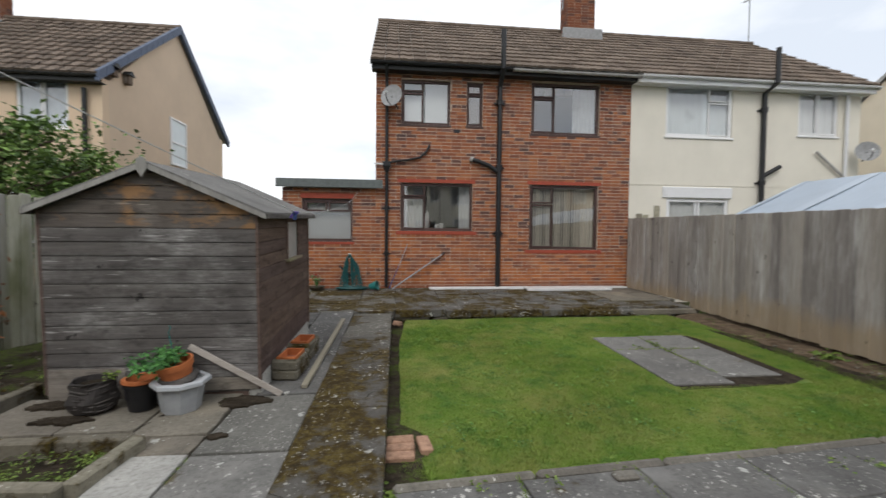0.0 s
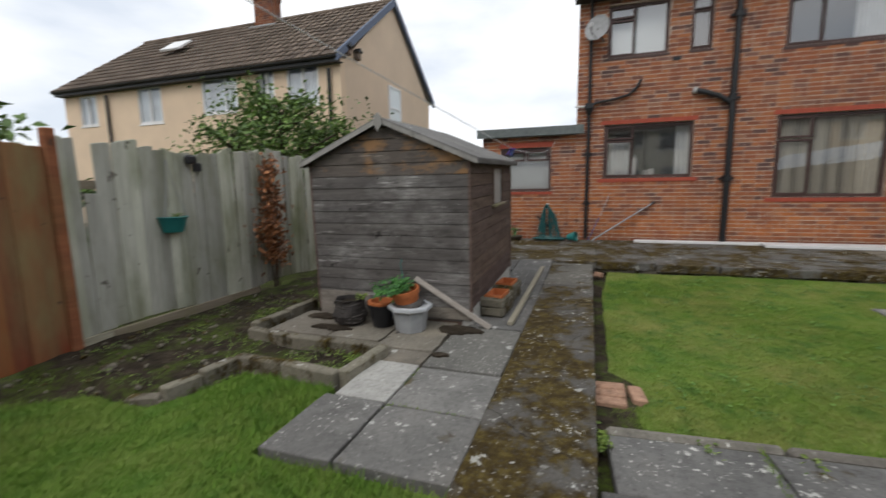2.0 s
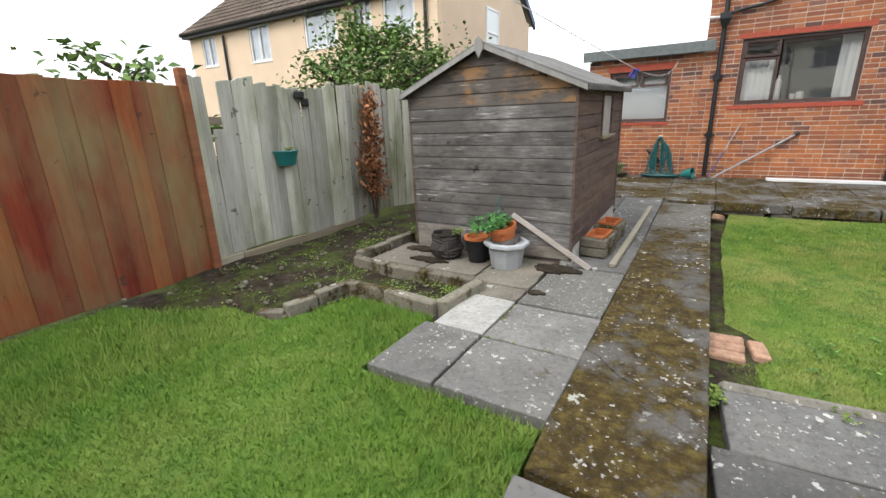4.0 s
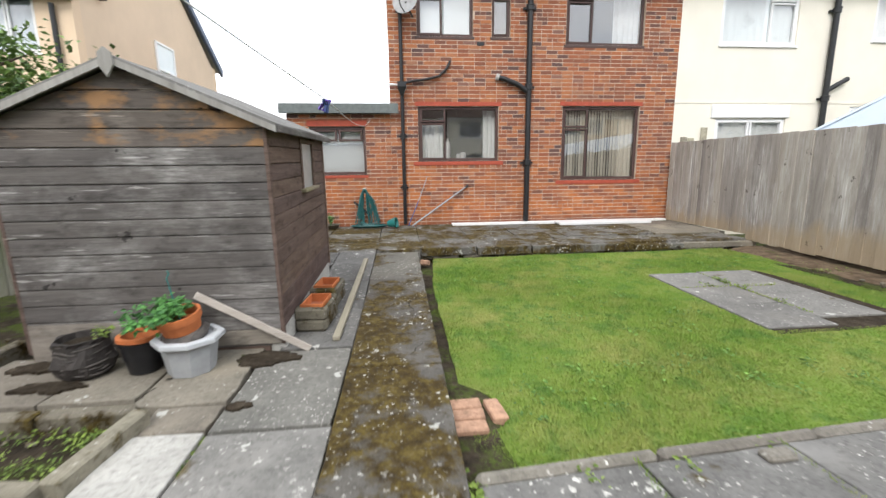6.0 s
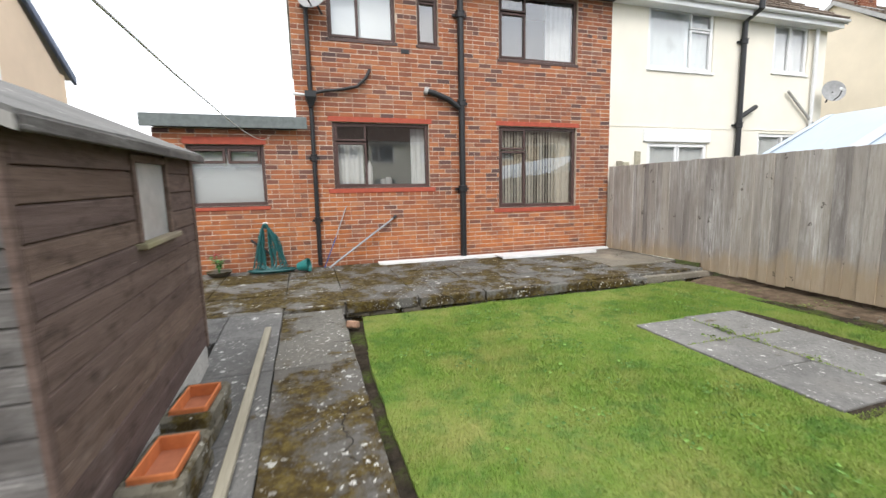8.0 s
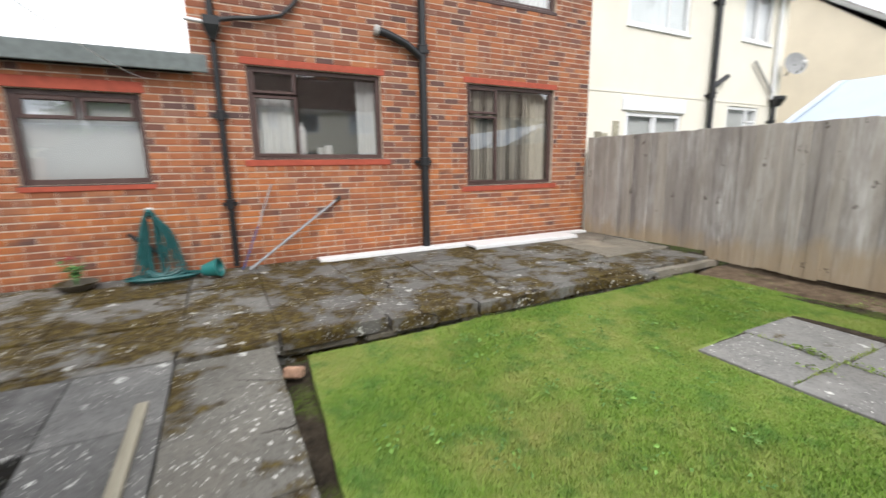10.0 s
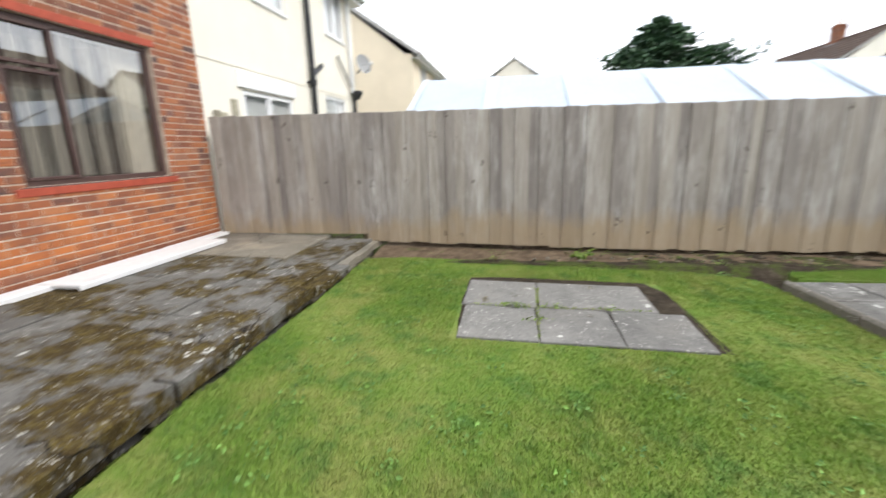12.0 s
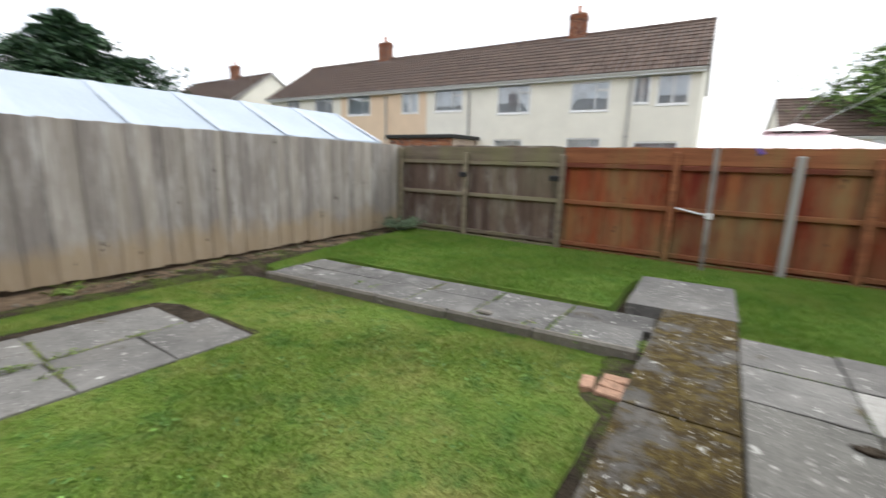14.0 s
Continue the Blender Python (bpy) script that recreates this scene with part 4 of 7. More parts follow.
def downpipe(parent, points, radius, material, collars=(), name="downpipe"):
    p = part(name, Shape().tube(points, radius, 12), material, parent, smooth=True)
    for x, y, z in collars:
        c = Shape().lathe([(radius * 1.05, -0.06), (radius * 1.35, -0.05), (radius * 1.35, 0.03), (radius * 1.5, 0.035), (radius * 1.5, 0.055), (radius * 1.05, 0.06)], 12, Matrix.Translation((x, y, z)))
        c.box(x - radius * 2.3, x + radius * 2.3, y + radius * 0.6, y + radius * 1.4, z - 0.02, z + 0.02)
        part("collar", c, material, p)
    return p


def bricks(parent, xa, xb, z0, z1, y, holes, seed, skip=None, tooth=0, material=None):
    """Courses of bricks standing a little proud of the mortar. skip: a stretch whose bricks are left for single pieces."""
    r = random.Random(seed)
    s, single = Shape(), []
    course, k = 0.0765, 0
    while z0 + (k + 1) * course <= z1 + 0.03:
        a, b = z0 + k * course + 0.006, min(z0 + (k + 1) * course - 0.006, z1)
        header = r.random() < 0.12
        x0 = xa - (0.112 if tooth < 0 and k % 2 and b < 2.44 else 0.0)
        x1 = xb - (0.112 if tooth > 0 and k % 2 else 0.0)
        x = x0 - (0.0 if k % 2 else 0.112)
        while x < x1:
            w = 0.112 if header or r.random() < 0.16 else 0.224
            p, q = max(x + 0.0035, x0), min(x + w - 0.0035, x1)
            x += w
            spans = [(p, q)]
            for h in holes:
                if h[2] < (a + b) / 2 < h[3]:
                    spans = [t for u, v in spans for t in ((u, min(v, h[0] - 0.004)), (max(u, h[1] + 0.004), v)) if t[1] - t[0] > 0.03]
            for u, v in spans:
                if v - u < 0.03:
                    continue
                out, e = r.uniform(0.002, 0.007), 0.006
                if skip and skip[0] < (u + v) / 2 < skip[1] and skip[2] < (a + b) / 2 < skip[3] and len(single) < 300:
                    single.append((u, v, a, b, out))
                    continue
                f = y - out
                s.add([(u, y + 0.01, a), (v, y + 0.01, a), (v, y + 0.01, b), (u, y + 0.01, b), (u, f + 0.003, a), (v, f + 0.003, a), (v, f + 0.003, b), (u, f + 0.003, b), (u + e, f, a + e), (v - e, f, a + e), (v - e, f, b - e), (u + e, f, b - e)],
                      [(0, 1, 5, 4), (1, 2, 6, 5), (2, 3, 7, 6), (3, 0, 4, 7), (4, 5, 9, 8), (5, 6, 10, 9), (6, 7, 11, 10), (7, 4, 8, 11), (8, 9, 10, 11)])
        k += 1
    tagged(part("brickwork", s, BRICKS, parent), kind="stuff")
    return single


def fit_windows(parent, y, specs, wall_material):
    """Windows and closed interior of a wall that faces -y; pale pleated backings carry the mirrored sky."""
    for x, z, w, h, frame, bars, back, lab in specs:
        window(parent, x, z, w, h, y + 0.03, frame, bars, GLASSFAR, frame, fw=0.075, label=lab)
        part("closed_curtain", curtain(x + 0.02, x + w - 0.02, z + 0.02, z + h - 0.02, y + 0.095, 0.012, 0.16), back, parent)


def curtain(x0, x1, z0, z1, y, depth, wave):
    """A hanging pleated cloth with thickness."""
    s = Shape()
    n = max(6, int((x1 - x0) / wave * 6))
    top, rows = [], 2
    for t in (0.0, 0.004):
        for j in range(rows):
            for i in range(n + 1):
                x = x0 + (x1 - x0) * i / n
                yy = y + t + depth * (math.sin(2 * math.pi * (x - x0) / wave) * 0.5 + 0.25 * math.sin(5.1 * (x - x0) / wave)) * (0.6 if j else 1)
                top.append((x, yy, z0 if j == 0 else z1))
    m = n + 1
    f = [(i, i + 1, m + i + 1, m + i) for i in range(n)] + [(2 * m + i, 3 * m + i, 3 * m + i + 1, 2 * m + i + 1) for i in range(n)]
    return s.add(top, f)


def house_shell(parent, x0, x1, y0, y1, z_eave, z_ridge, wall_mats, holes, inner=ROOMDARK, z0=-0.2):
    """Closed walls: front with openings, back, two gables, a floor between the storeys and an inner screen coloured
    dark for room dimness.
    """
    front, gable = wall_mats
    w = part("wall", panel(Shape(), x0, x1, z0, z_eave, y0, y0 + 0.25, holes), front, parent)
    part("wall", Shape().box(x0, x1, y1 - 0.25, y1, z0, z_eave), front, parent)
    ym = (y0 + y1) / 2
    for a, b in ((x0, x0 + 0.25), (x1 - 0.25, x1)):
        outline_pts = [(y0 + 0.25, z0), (y1 - 0.25, z0), (y1 - 0.25, z_eave - 0.02), (ym, z_ridge - 0.07), (y0 + 0.25, z_eave - 0.02)]
        s = Shape()
        s.add([(a, p, q) for p, q in outline_pts] + [(b, p, q) for p, q in outline_pts], [(4, 3, 2, 1, 0), (5, 6, 7, 8, 9)] + [(i, (i + 1) % 5, 5 + (i + 1) % 5, 5 + i) for i in range(5)])
        part("gable_wall", s, gable, parent)
    if holes:
        s = Shape().box(x0 + 0.25, x1 - 0.25, y0 + 1.6, y0 + 1.7, z0, z_eave)
        s.box(x0 + 0.25, x1 - 0.25, y0 + 0.26, y1 - 0.26, 2.78, 2.98)
        part("inner_wall", s, inner, parent)
    return w


# the brick house and its rendered twin
H0, HM, H1, HB = -1.27, 4.66, 10.75, FACADE + 7.2
KIT = (-0.725, 0.905, 1.52, 2.585)
LIV = (2.24, 3.90, 1.105, 2.595)
BATH = (-0.715, 0.38, 3.885, 4.86)
SMALL = (0.75, 1.12, 3.885, 4.86)
BED = (2.25, 3.885, 3.77, 4.93)
EAVE, RIDGE = 5.16, 7.8
house = empty("brick_house", Matrix.Translation((1.7, FACADE, 0.2)), "red brick semi-detached house with brown window frames and tiled roof", "house")


def under(parent):
    """Keeps world coordinates for the parts of a thing whose origin lies elsewhere."""
    inv = parent.matrix_world.inverted()
    for o in parent.children:
        o.matrix_parent_inverse = inv


holes = [KIT, LIV, BATH, SMALL, BED]
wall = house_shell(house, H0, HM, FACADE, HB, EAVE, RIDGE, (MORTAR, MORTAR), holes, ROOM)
brick_holes = [(h[0], h[1], h[2] - 0.05, h[3] + 0.05) for h in (KIT, LIV)] + [(h[0], h[1], h[2] - 0.02, h[3] + 0.02) for h in (BATH, SMALL, BED)]
singles = bricks(wall, H0, HM, 0.14, EAVE - 0.1, FACADE, brick_holes, 4, (0.95, 4.6, 0.2, 1.12), -1)
for h in (KIT, LIV):
    part("lintel", Shape().cbox(h[0] - 0.06, h[1] + 0.06, FACADE - 0.010, FACADE + 0.12, h[3] + 0.004, h[3] + 0.085, 0.006), REDPAINT, house, "red painted lintel")
    part("tile_sill", Shape().cbox(h[0] - 0.10, h[1] + 0.10, FACADE - 0.016, FACADE + 0.1, h[2] - 0.088, h[2] - 0.012, 0.006), REDPAINT, house, "red painted sill")
for h in (BATH, SMALL, BED):
    part("tile_sill", Shape().cbox(h[0] - 0.02, h[1] + 0.02, FACADE - 0.012, FACADE + 0.1, h[2] - 0.055, h[2] - 0.006, 0.006), BROWNFRAME, house)
for h, bars in ((KIT, SPLIT), (LIV, SPLIT), (BATH, [(0.03, 0.45, 0.74, 0.97, 0.04), (0.03, 0.45, 0.03, 0.72, 0.04), (0.48, 0.97, 0.03, 0.97, 0)]), (SMALL, [(0.08, 0.92, 0.74, 0.95, 0.03), (0.08, 0.92, 0.04, 0.72, 0.03)]), (BED, SPLIT)):
    window(house, h[0], h[2], h[1] - h[0], h[3] - h[2], FACADE + 0.05, BROWNFRAME, bars, GLASS, BLACKBOARD, label="brown timber window")
rf = roof(house, H0 - 0.1, HM, FACADE - 0.32, HB + 0.32, EAVE - 0.02, RIDGE, TILES)
part("fascia", Shape().cbox(H0 - 0.08, HM, FACADE - 0.27, FACADE - 0.24, EAVE - 0.20, EAVE - 0.045, 0.006), BLACKBOARD, house, "black painted fascia")
part("soffit", Shape().box(H0 - 0.08, HM, FACADE - 0.24, FACADE - 0.012, EAVE - 0.19, EAVE - 0.17), BLACKBOARD, house)
gutter(house, H0 - 0.1, 1.75, FACADE - 0.33, EAVE - 0.06, BLACKPIPE)
gutter(house, 1.72, HM + 0.05, FACADE - 0.345, EAVE - 0.09, PALEGUTTER)
chimney(house, 4.72, FACADE + 3.3, RIDGE - 0.1, 9.5, 0.85, 0.6, "square red brick chimney stack")
downpipe(house, [(-1.03, FACADE - 0.33, EAVE - 0.1), (-1.03, FACADE - 0.2, EAVE - 0.28), (-1.03, FACADE - 0.07, EAVE - 0.4), (-1.03, FACADE - 0.07, 0.26)], 0.036, BLACKPIPE, [(-1.03, FACADE - 0.07, z) for z in (4.3, 2.0, 1.0)])
s = Shape().lathe([(0.05, -0.14), (0.065, -0.10), (0.12, 0.0), (0.12, 0.09), (0.10, 0.09), (0.06, 0.0)], 4, Matrix.Translation((-1.03, FACADE - 0.13, 2.92)))
part("hopper", s, BLACKPIPE, house)
downpipe(house, [(-0.99, FACADE - 0.07, 3.0), (-0.80, FACADE - 0.06, 3.05), (-0.55, FACADE - 0.06, 3.08), (-0.30, FACADE - 0.06, 3.14), (-0.15, FACADE - 0.06, 3.28), (-0.08, FACADE - 0.05, 3.42)], 0.026, BLACKPIPE, name="waste_pipe")
downpipe(house, [(-1.3, FACADE - 0.1, 2.98), (-1.05, FACADE - 0.1, 2.96)], 0.02, WHITEPLASTIC, name="overflow_pipe")
downpipe(house, [(1.49, FACADE - 0.09, 0.22), (1.49, FACADE - 0.09, 4.75), (1.48, FACADE - 0.42, 5.05), (1.48, FACADE - 0.42, 5.86)], 0.055, BLACKPIPE, [(1.49, FACADE - 0.09, z) for z in (4.4, 2.95, 1.47)], name="soil_pipe")
downpipe(house, [(1.46, FACADE - 0.09, 2.86), (1.25, FACADE - 0.09, 3.0), (1.0, FACADE - 0.09, 3.09), (0.87, FACADE - 0.06, 3.13)], 0.05, BLACKPIPE, [], name="branch_pipe")
part("collar", Shape().tube([(0.90, FACADE - 0.06, 3.12), (0.84, FACADE - 0.04, 3.14)], 0.065, 12), PALEGUTTER, house)
part("air_vent", Shape().cbox(0.46, 0.60, FACADE - 0.012, FACADE + 0.01, 3.72, 3.79, 0.004), BLACKPIPE, house)
under(house)

# twin
NW = [(5.54, 3.82, 1.72, 1.22, WHITEFRAME, SPLIT_R, FROST, "white plastic window"), (9.03, 3.95, 1.10, 1.07, WHITEFRAME, PAIR, NET, "white plastic window"), (5.62, 1.2, 1.62, 1.14, WHITEFRAME, PAIR, NET, "white plastic window"), (8.75, 1.5, 1.2, 1.1, WHITEFRAME, SPLIT_R, NET, "white plastic window")]
twin = empty("rendered_house", Matrix.Translation((7.5, FACADE, 0)), "cream rendered half of the pair with white windows", "house")
house_shell(twin, HM, H1, FACADE + 0.005, HB, EAVE, RIDGE, (CREAM, CREAM), [(x, x + w, z, z + h) for x, z, w, h, *_ in NW])
fit_windows(twin, FACADE, NW, CREAM)
part("render_band", Shape().box(HM, H1, FACADE - 0.006, FACADE + 0.0, 2.66, 2.685), CREAM, twin)
part("lintel", Shape().cbox(5.5, 7.3, FACADE - 0.03, FACADE + 0.03, 2.36, 2.62, 0.01), WHITEFRAME, twin, "white blind box over the window")
roof(twin, HM + 0.005, H1 + 0.12, FACADE - 0.32, HB + 0.32, EAVE - 0.02, RIDGE, TILES)
part("fascia", Shape().cbox(HM + 0.01, H1 + 0.1, FACADE - 0.27, FACADE - 0.24, EAVE - 0.20, EAVE - 0.045, 0.006), WHITEFRAME, twin)
part("soffit", Shape().box(HM + 0.01, H1 + 0.1, FACADE - 0.24, FACADE - 0.0, EAVE - 0.19, EAVE - 0.17), WHITEFRAME, twin)
gutter(twin, HM + 0.06, H1 + 0.12, FACADE - 0.33, EAVE - 0.05, WHITEPLASTIC)
downpipe(twin, [(8.03, FACADE - 0.08, 0.1), (8.03, FACADE - 0.08, 4.9), (8.03, FACADE - 0.42, 5.05), (8.03, FACADE - 0.42, 5.85)], 0.055, BLACKPIPE, [(8.03, FACADE - 0.08, z) for z in (4.5, 2.75)], name="soil_pipe")
downpipe(twin, [(8.05, FACADE - 0.08, 2.92), (8.5, FACADE - 0.08, 3.16)], 0.05, BLACKPIPE, name="branch_pipe")
downpipe(twin, [(9.5, FACADE - 0.06, 3.55), (10.4, FACADE - 0.06, 2.85)], 0.03, PALEGUTTER, name="waste_pipe")
downpipe(twin, [(10.3, FACADE - 0.07, EAVE - 0.2), (10.3, FACADE - 0.07, 2.8)], 0.04, WHITEPLASTIC)
downpipe(twin, [(10.42, FACADE - 0.07, 0.1), (10.42, FACADE - 0.07, 2.75)], 0.05, BLACKPIPE, [(10.42, FACADE - 0.07, 2.3)])
part("hopper", Shape().lathe([(0.06, -0.12), (0.09, -0.06), (0.15, 0.03), (0.15, 0.10), (0.13, 0.10), (0.07, 0.0)], 8, Matrix.Translation((10.42, FACADE - 0.14, 2.76))), BLACKPIPE, twin)
under(twin)


def dish(x, y, z, turn, label):
    """A satellite dish on a wall arm."""
    d = empty("satellite_dish", pose(x, y, z, 0, 0, turn), label, "dish")
    prof = [(0.0, -0.05), (0.08, -0.045), (0.16, -0.028), (0.24, 0.0), (0.245, 0.006), (0.16, -0.02), (0.08, -0.037), (0.0, -0.042)]
    s = Shape().lathe([(max(r, 0.002), h) for r, h in prof], 28, pose(0, 0, 0, 78, 0, 0))
    part("reflector", s, LEAD, d, smooth=True)
    part("arm", Shape().tube([(0, 0.03, -0.02), (0.0, 0.16, -0.1), (0.02, 0.30, -0.2)], 0.018, 8), BLACKPIPE, d)
    part("feed_arm", Shape().tube([(0, 0.0, -0.22), (0, -0.20, -0.16), (0, -0.30, -0.03)], 0.011, 8), BLACKPIPE, d)
    part("receiver", Shape().tube([(0, -0.32, -0.04), (0, -0.24, 0.0)], 0.028, 10), WHITEPLASTIC, d)
    return d


dish(-0.93, FACADE - 0.30, 4.40, -25, "grey satellite dish on the brick wall")
dish(10.60, FACADE - 0.32, 3.55, -30, "grey satellite dish on the rendered house")

# flat-roofed brick extension
EXTW = (-2.86, -1.77, 1.27, 2.2)
ext = empty("brick_extension", Matrix.Translation((-2.3, FACADE, 0.2)), "low red brick extension with a grey flat roof", "extension")
w = part("wall", panel(Shape(), -3.27, H0 - 0.004, -0.2, 2.44, FACADE + 0.002, FACADE + 0.25, [EXTW]), MORTAR, ext)
part("wall", Shape().box(-3.27, -3.02, FACADE + 0.25, FACADE + 4, -0.2, 2.44), MORTAR, ext)
part("wall", Shape().box(-3.02, H0 - 0.004, FACADE + 3.75, FACADE + 4, -0.2, 2.44), MORTAR, ext)
bricks(w, -3.27, H0 - 0.004, 0.14, 2.44, FACADE + 0.002, [(EXTW[0], EXTW[1], EXTW[2] - 0.05, EXTW[3] + 0.08)], 8, None, 1)
part("lintel", Shape().cbox(EXTW[0] - 0.03, EXTW[1] + 0.03, FACADE - 0.010, FACADE + 0.1, EXTW[3] + 0.004, EXTW[3] + 0.115, 0.006), REDPAINT, ext, "red painted lintel")
part("tile_sill", Shape().cbox(EXTW[0] - 0.03, EXTW[1] + 0.03, FACADE - 0.014, FACADE + 0.1, EXTW[2] - 0.07, EXTW[2] - 0.012, 0.006), REDPAINT, ext)
window(ext, EXTW[0], EXTW[2], EXTW[1] - EXTW[0], EXTW[3] - EXTW[2], FACADE + 0.05, BROWNFRAME, [(0.06, 0.485, 0.70, 0.94, 0.04), (0.515, 0.94, 0.70, 0.94, 0.04), (0.05, 0.95, 0.05, 0.66, 0)], GLASS, BLACKBOARD)
part("roof", Shape().cbox(-3.36, H0 - 0.01, FACADE - 0.14, FACADE + 4.1, 2.50, 2.60, 0.01), FELT, ext)
part("fascia", Shape().cbox(-3.37, H0 + 0.16, FACADE - 0.17, FACADE - 0.142, 2.43, 2.615, 0.008), FASCIAGREY, ext, "grey lead-faced roof edge")
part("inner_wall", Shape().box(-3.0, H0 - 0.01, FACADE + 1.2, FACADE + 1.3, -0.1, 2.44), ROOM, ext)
under(ext)

# what hangs inside the windows
for x0, x1, z0, z1, d, wv, m, lab, nm in ((-0.64, -0.22, 1.58, 2.25, 0.03, 0.09, NET, "white net curtain behind the kitchen window", "net_curtain"), (0.62, 0.87, 1.56, 2.53, 0.03, 0.09, NET, "white net curtain behind the kitchen window", "net_curtain"),
                                          (3.5, 3.86, 1.15, 2.55, 0.05, 0.10, BLIND, "cream drawn curtain behind the living room window", "curtain"), (3.31, 3.86, 3.82, 4.9, 0.04, 0.11, NET, "white curtain behind the bedroom window", "curtain")):
    tagged(part(nm, curtain(x0, x1, z0, z1, FACADE + 0.2, d, wv), m), lab, "curtain")
blind = empty("vertical_blind", Matrix.Translation((3.0, FACADE + 0.2, 2.5)), "cream vertical slat blind behind the living room window", "blind")
part("headrail", Shape().cbox(2.3, 3.86, FACADE + 0.13, FACADE + 0.17, 2.53, 2.56, 0.005), WHITEPLASTIC, blind)
for i in range(20):
    s = Shape().box(-0.042, 0.042, -0.001, 0.001, -1.36, 0.0)
    part("slat", s, BLIND, blind).matrix_basis = pose(2.33 + i * 0.062, FACADE + 0.135, 2.53, 0, 0, 38 + 10 * math.sin(i * 1.7))
under(blind)
for o in blind.children:
    if o.name.startswith("slat"):
        o.matrix_parent_inverse = blind.matrix_world.inverted()
for x0, x1, z0, z1, lab in ((-0.66, 0.33, 3.93, 4.82, "pale frosted bathroom blind"), (0.79, 1.08, 3.93, 4.82, "frosted landing blind in the dark room tone")):
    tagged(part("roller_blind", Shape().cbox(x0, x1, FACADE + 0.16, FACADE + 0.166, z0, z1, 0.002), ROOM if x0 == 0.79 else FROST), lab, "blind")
venetian = empty("venetian_blind", Matrix.Translation((-2.315, FACADE + 0.135, 2.15)), "white slatted blind drawn down behind the extension window", "blind")
part("headrail", Shape().cbox(-0.5, 0.5, -0.02, 0.02, -0.02, 0.02, 0.004), WHITEPLASTIC, venetian)
slat_mesh = mesh_of("slat", Shape().box(-0.495, 0.495, -0.0008, 0.0008, -0.016, 0.016), SLATWHITE)
for i in range(29):
    ob = new("slat", slat_mesh)
    ob.parent = venetian
    ob.matrix_basis = pose(0, 0, -0.035 - 0.028 * i, 7)
tagged(part("window_mug", Shape().lathe([(0.035, 0), (0.04, 0.09), (0.036, 0.09), (0.032, 0.01)], 14, Matrix.Translation((0.1, FACADE + 0.15, 1.575))), WHITEPLASTIC), "white mug on the kitchen window sill", "mug")
tagged(part("window_jar", Shape().lathe([(0.05, 0), (0.055, 0.02), (0.055, 0.10), (0.045, 0.11), (0.045, 0.12)], 14, Matrix.Translation((0.2, FACADE + 0.15, 1.575))), WHITEPLASTIC), "white tub on the kitchen window sill", "jar")
tagged(part("window_bottle", Shape().lathe([(0.045, 0), (0.05, 0.02), (0.05, 0.30), (0.03, 0.34), (0.02, 0.36), (0.02, 0.40)], 14, Matrix.Translation((-0.12, FACADE + 0.15, 1.575))), WHITEPLASTIC), "white bottle on the kitchen window sill", "bottle")


def row_house(name, label, m, x0, x1, mats, wins, ridge_mat=TILES, chimneys=(), pipes=(), depth=7.2, gut=WHITEPLASTIC, skylight=None, eave=EAVE, ridge=RIDGE):
    """A plain two-storey house, built facing -y and then turned into place."""
    h = empty(name, Matrix(), label, "house")
    house_shell(h, x0, x1, 0, depth, eave, ridge, mats, [(x, x + w, z, z + t) for x, z, w, t, *_ in wins])
    fit_windows(h, 0, wins, mats[0])
    roof(h, x0 - 0.12, x1 + 0.12, -0.32, depth + 0.32, eave - 0.02, ridge, ridge_mat)
    part("fascia", Shape().cbox(x0 - 0.1, x1 + 0.1, -0.27, -0.24, eave - 0.2, eave - 0.045, 0.006), gut, h)
    part("soffit", Shape().box(x0 - 0.1, x1 + 0.1, -0.24, -0.0, eave - 0.19, eave - 0.17), gut, h)
    gutter(h, x0 - 0.1, x1 + 0.1, -0.33, eave - 0.05, gut)
    for x in chimneys:
        chimney(h, x, depth / 2, ridge - 0.15, ridge + 1.05)
    for x, mt in pipes:
        downpipe(h, [(x, -0.08, 0), (x, -0.08, eave - 0.3)], 0.05, mt, [(x, -0.08, 2.6)])
    if skylight:
        q = Shape().cbox(-0.45, 0.45, -0.4, 0.4, 0, 0.08, 0.01, Matrix.Translation((skylight, 1.75, eave + 1.72)) @ pose(0, 0, 0, 36, 0, 0))
        part("skylight", q, WHITEFRAME, h)
    h.matrix_world = m
    return h


WF = WHITEFRAME
lh = row_house("peach_house", "peach rendered house with a brown tiled roof beyond the fence", Matrix.Translation((-7.9, 12.9, 0)), -12.1, 0.0, (PEACH, TAN),
               [(-11.3, 3.86, 0.95, 1.1, WF, PAIR, SKYTONE, ""), (-8.25, 3.76, 1.15, 1.26, WF, PAIR, SKYTONE, ""), (-5.3, 3.9, 1.5, 1.15, WF, SPLIT_R, SKYTONE, ""), (-2.96, 4.1, 0.6, 1.0, WF, PAIR, SKYTONE, ""), (-1.9, 3.9, 1.15, 1.2, WF, PAIR, SKYTONE, ""), (-5.3, 1.2, 1.5, 1.2, WF, PAIR, SKYTONE, ""), (-2.2, 1.2, 1.4, 1.2, WF, PAIR, SKYTONE, "")],
               chimneys=(-5.4,), pipes=((-9.7, BLACKPIPE), (-2.9, BLACKPIPE), (-0.35, BLACKPIPE)), gut=BLACKBOARD, skylight=-8.2, ridge=8.0)
verge = Shape()
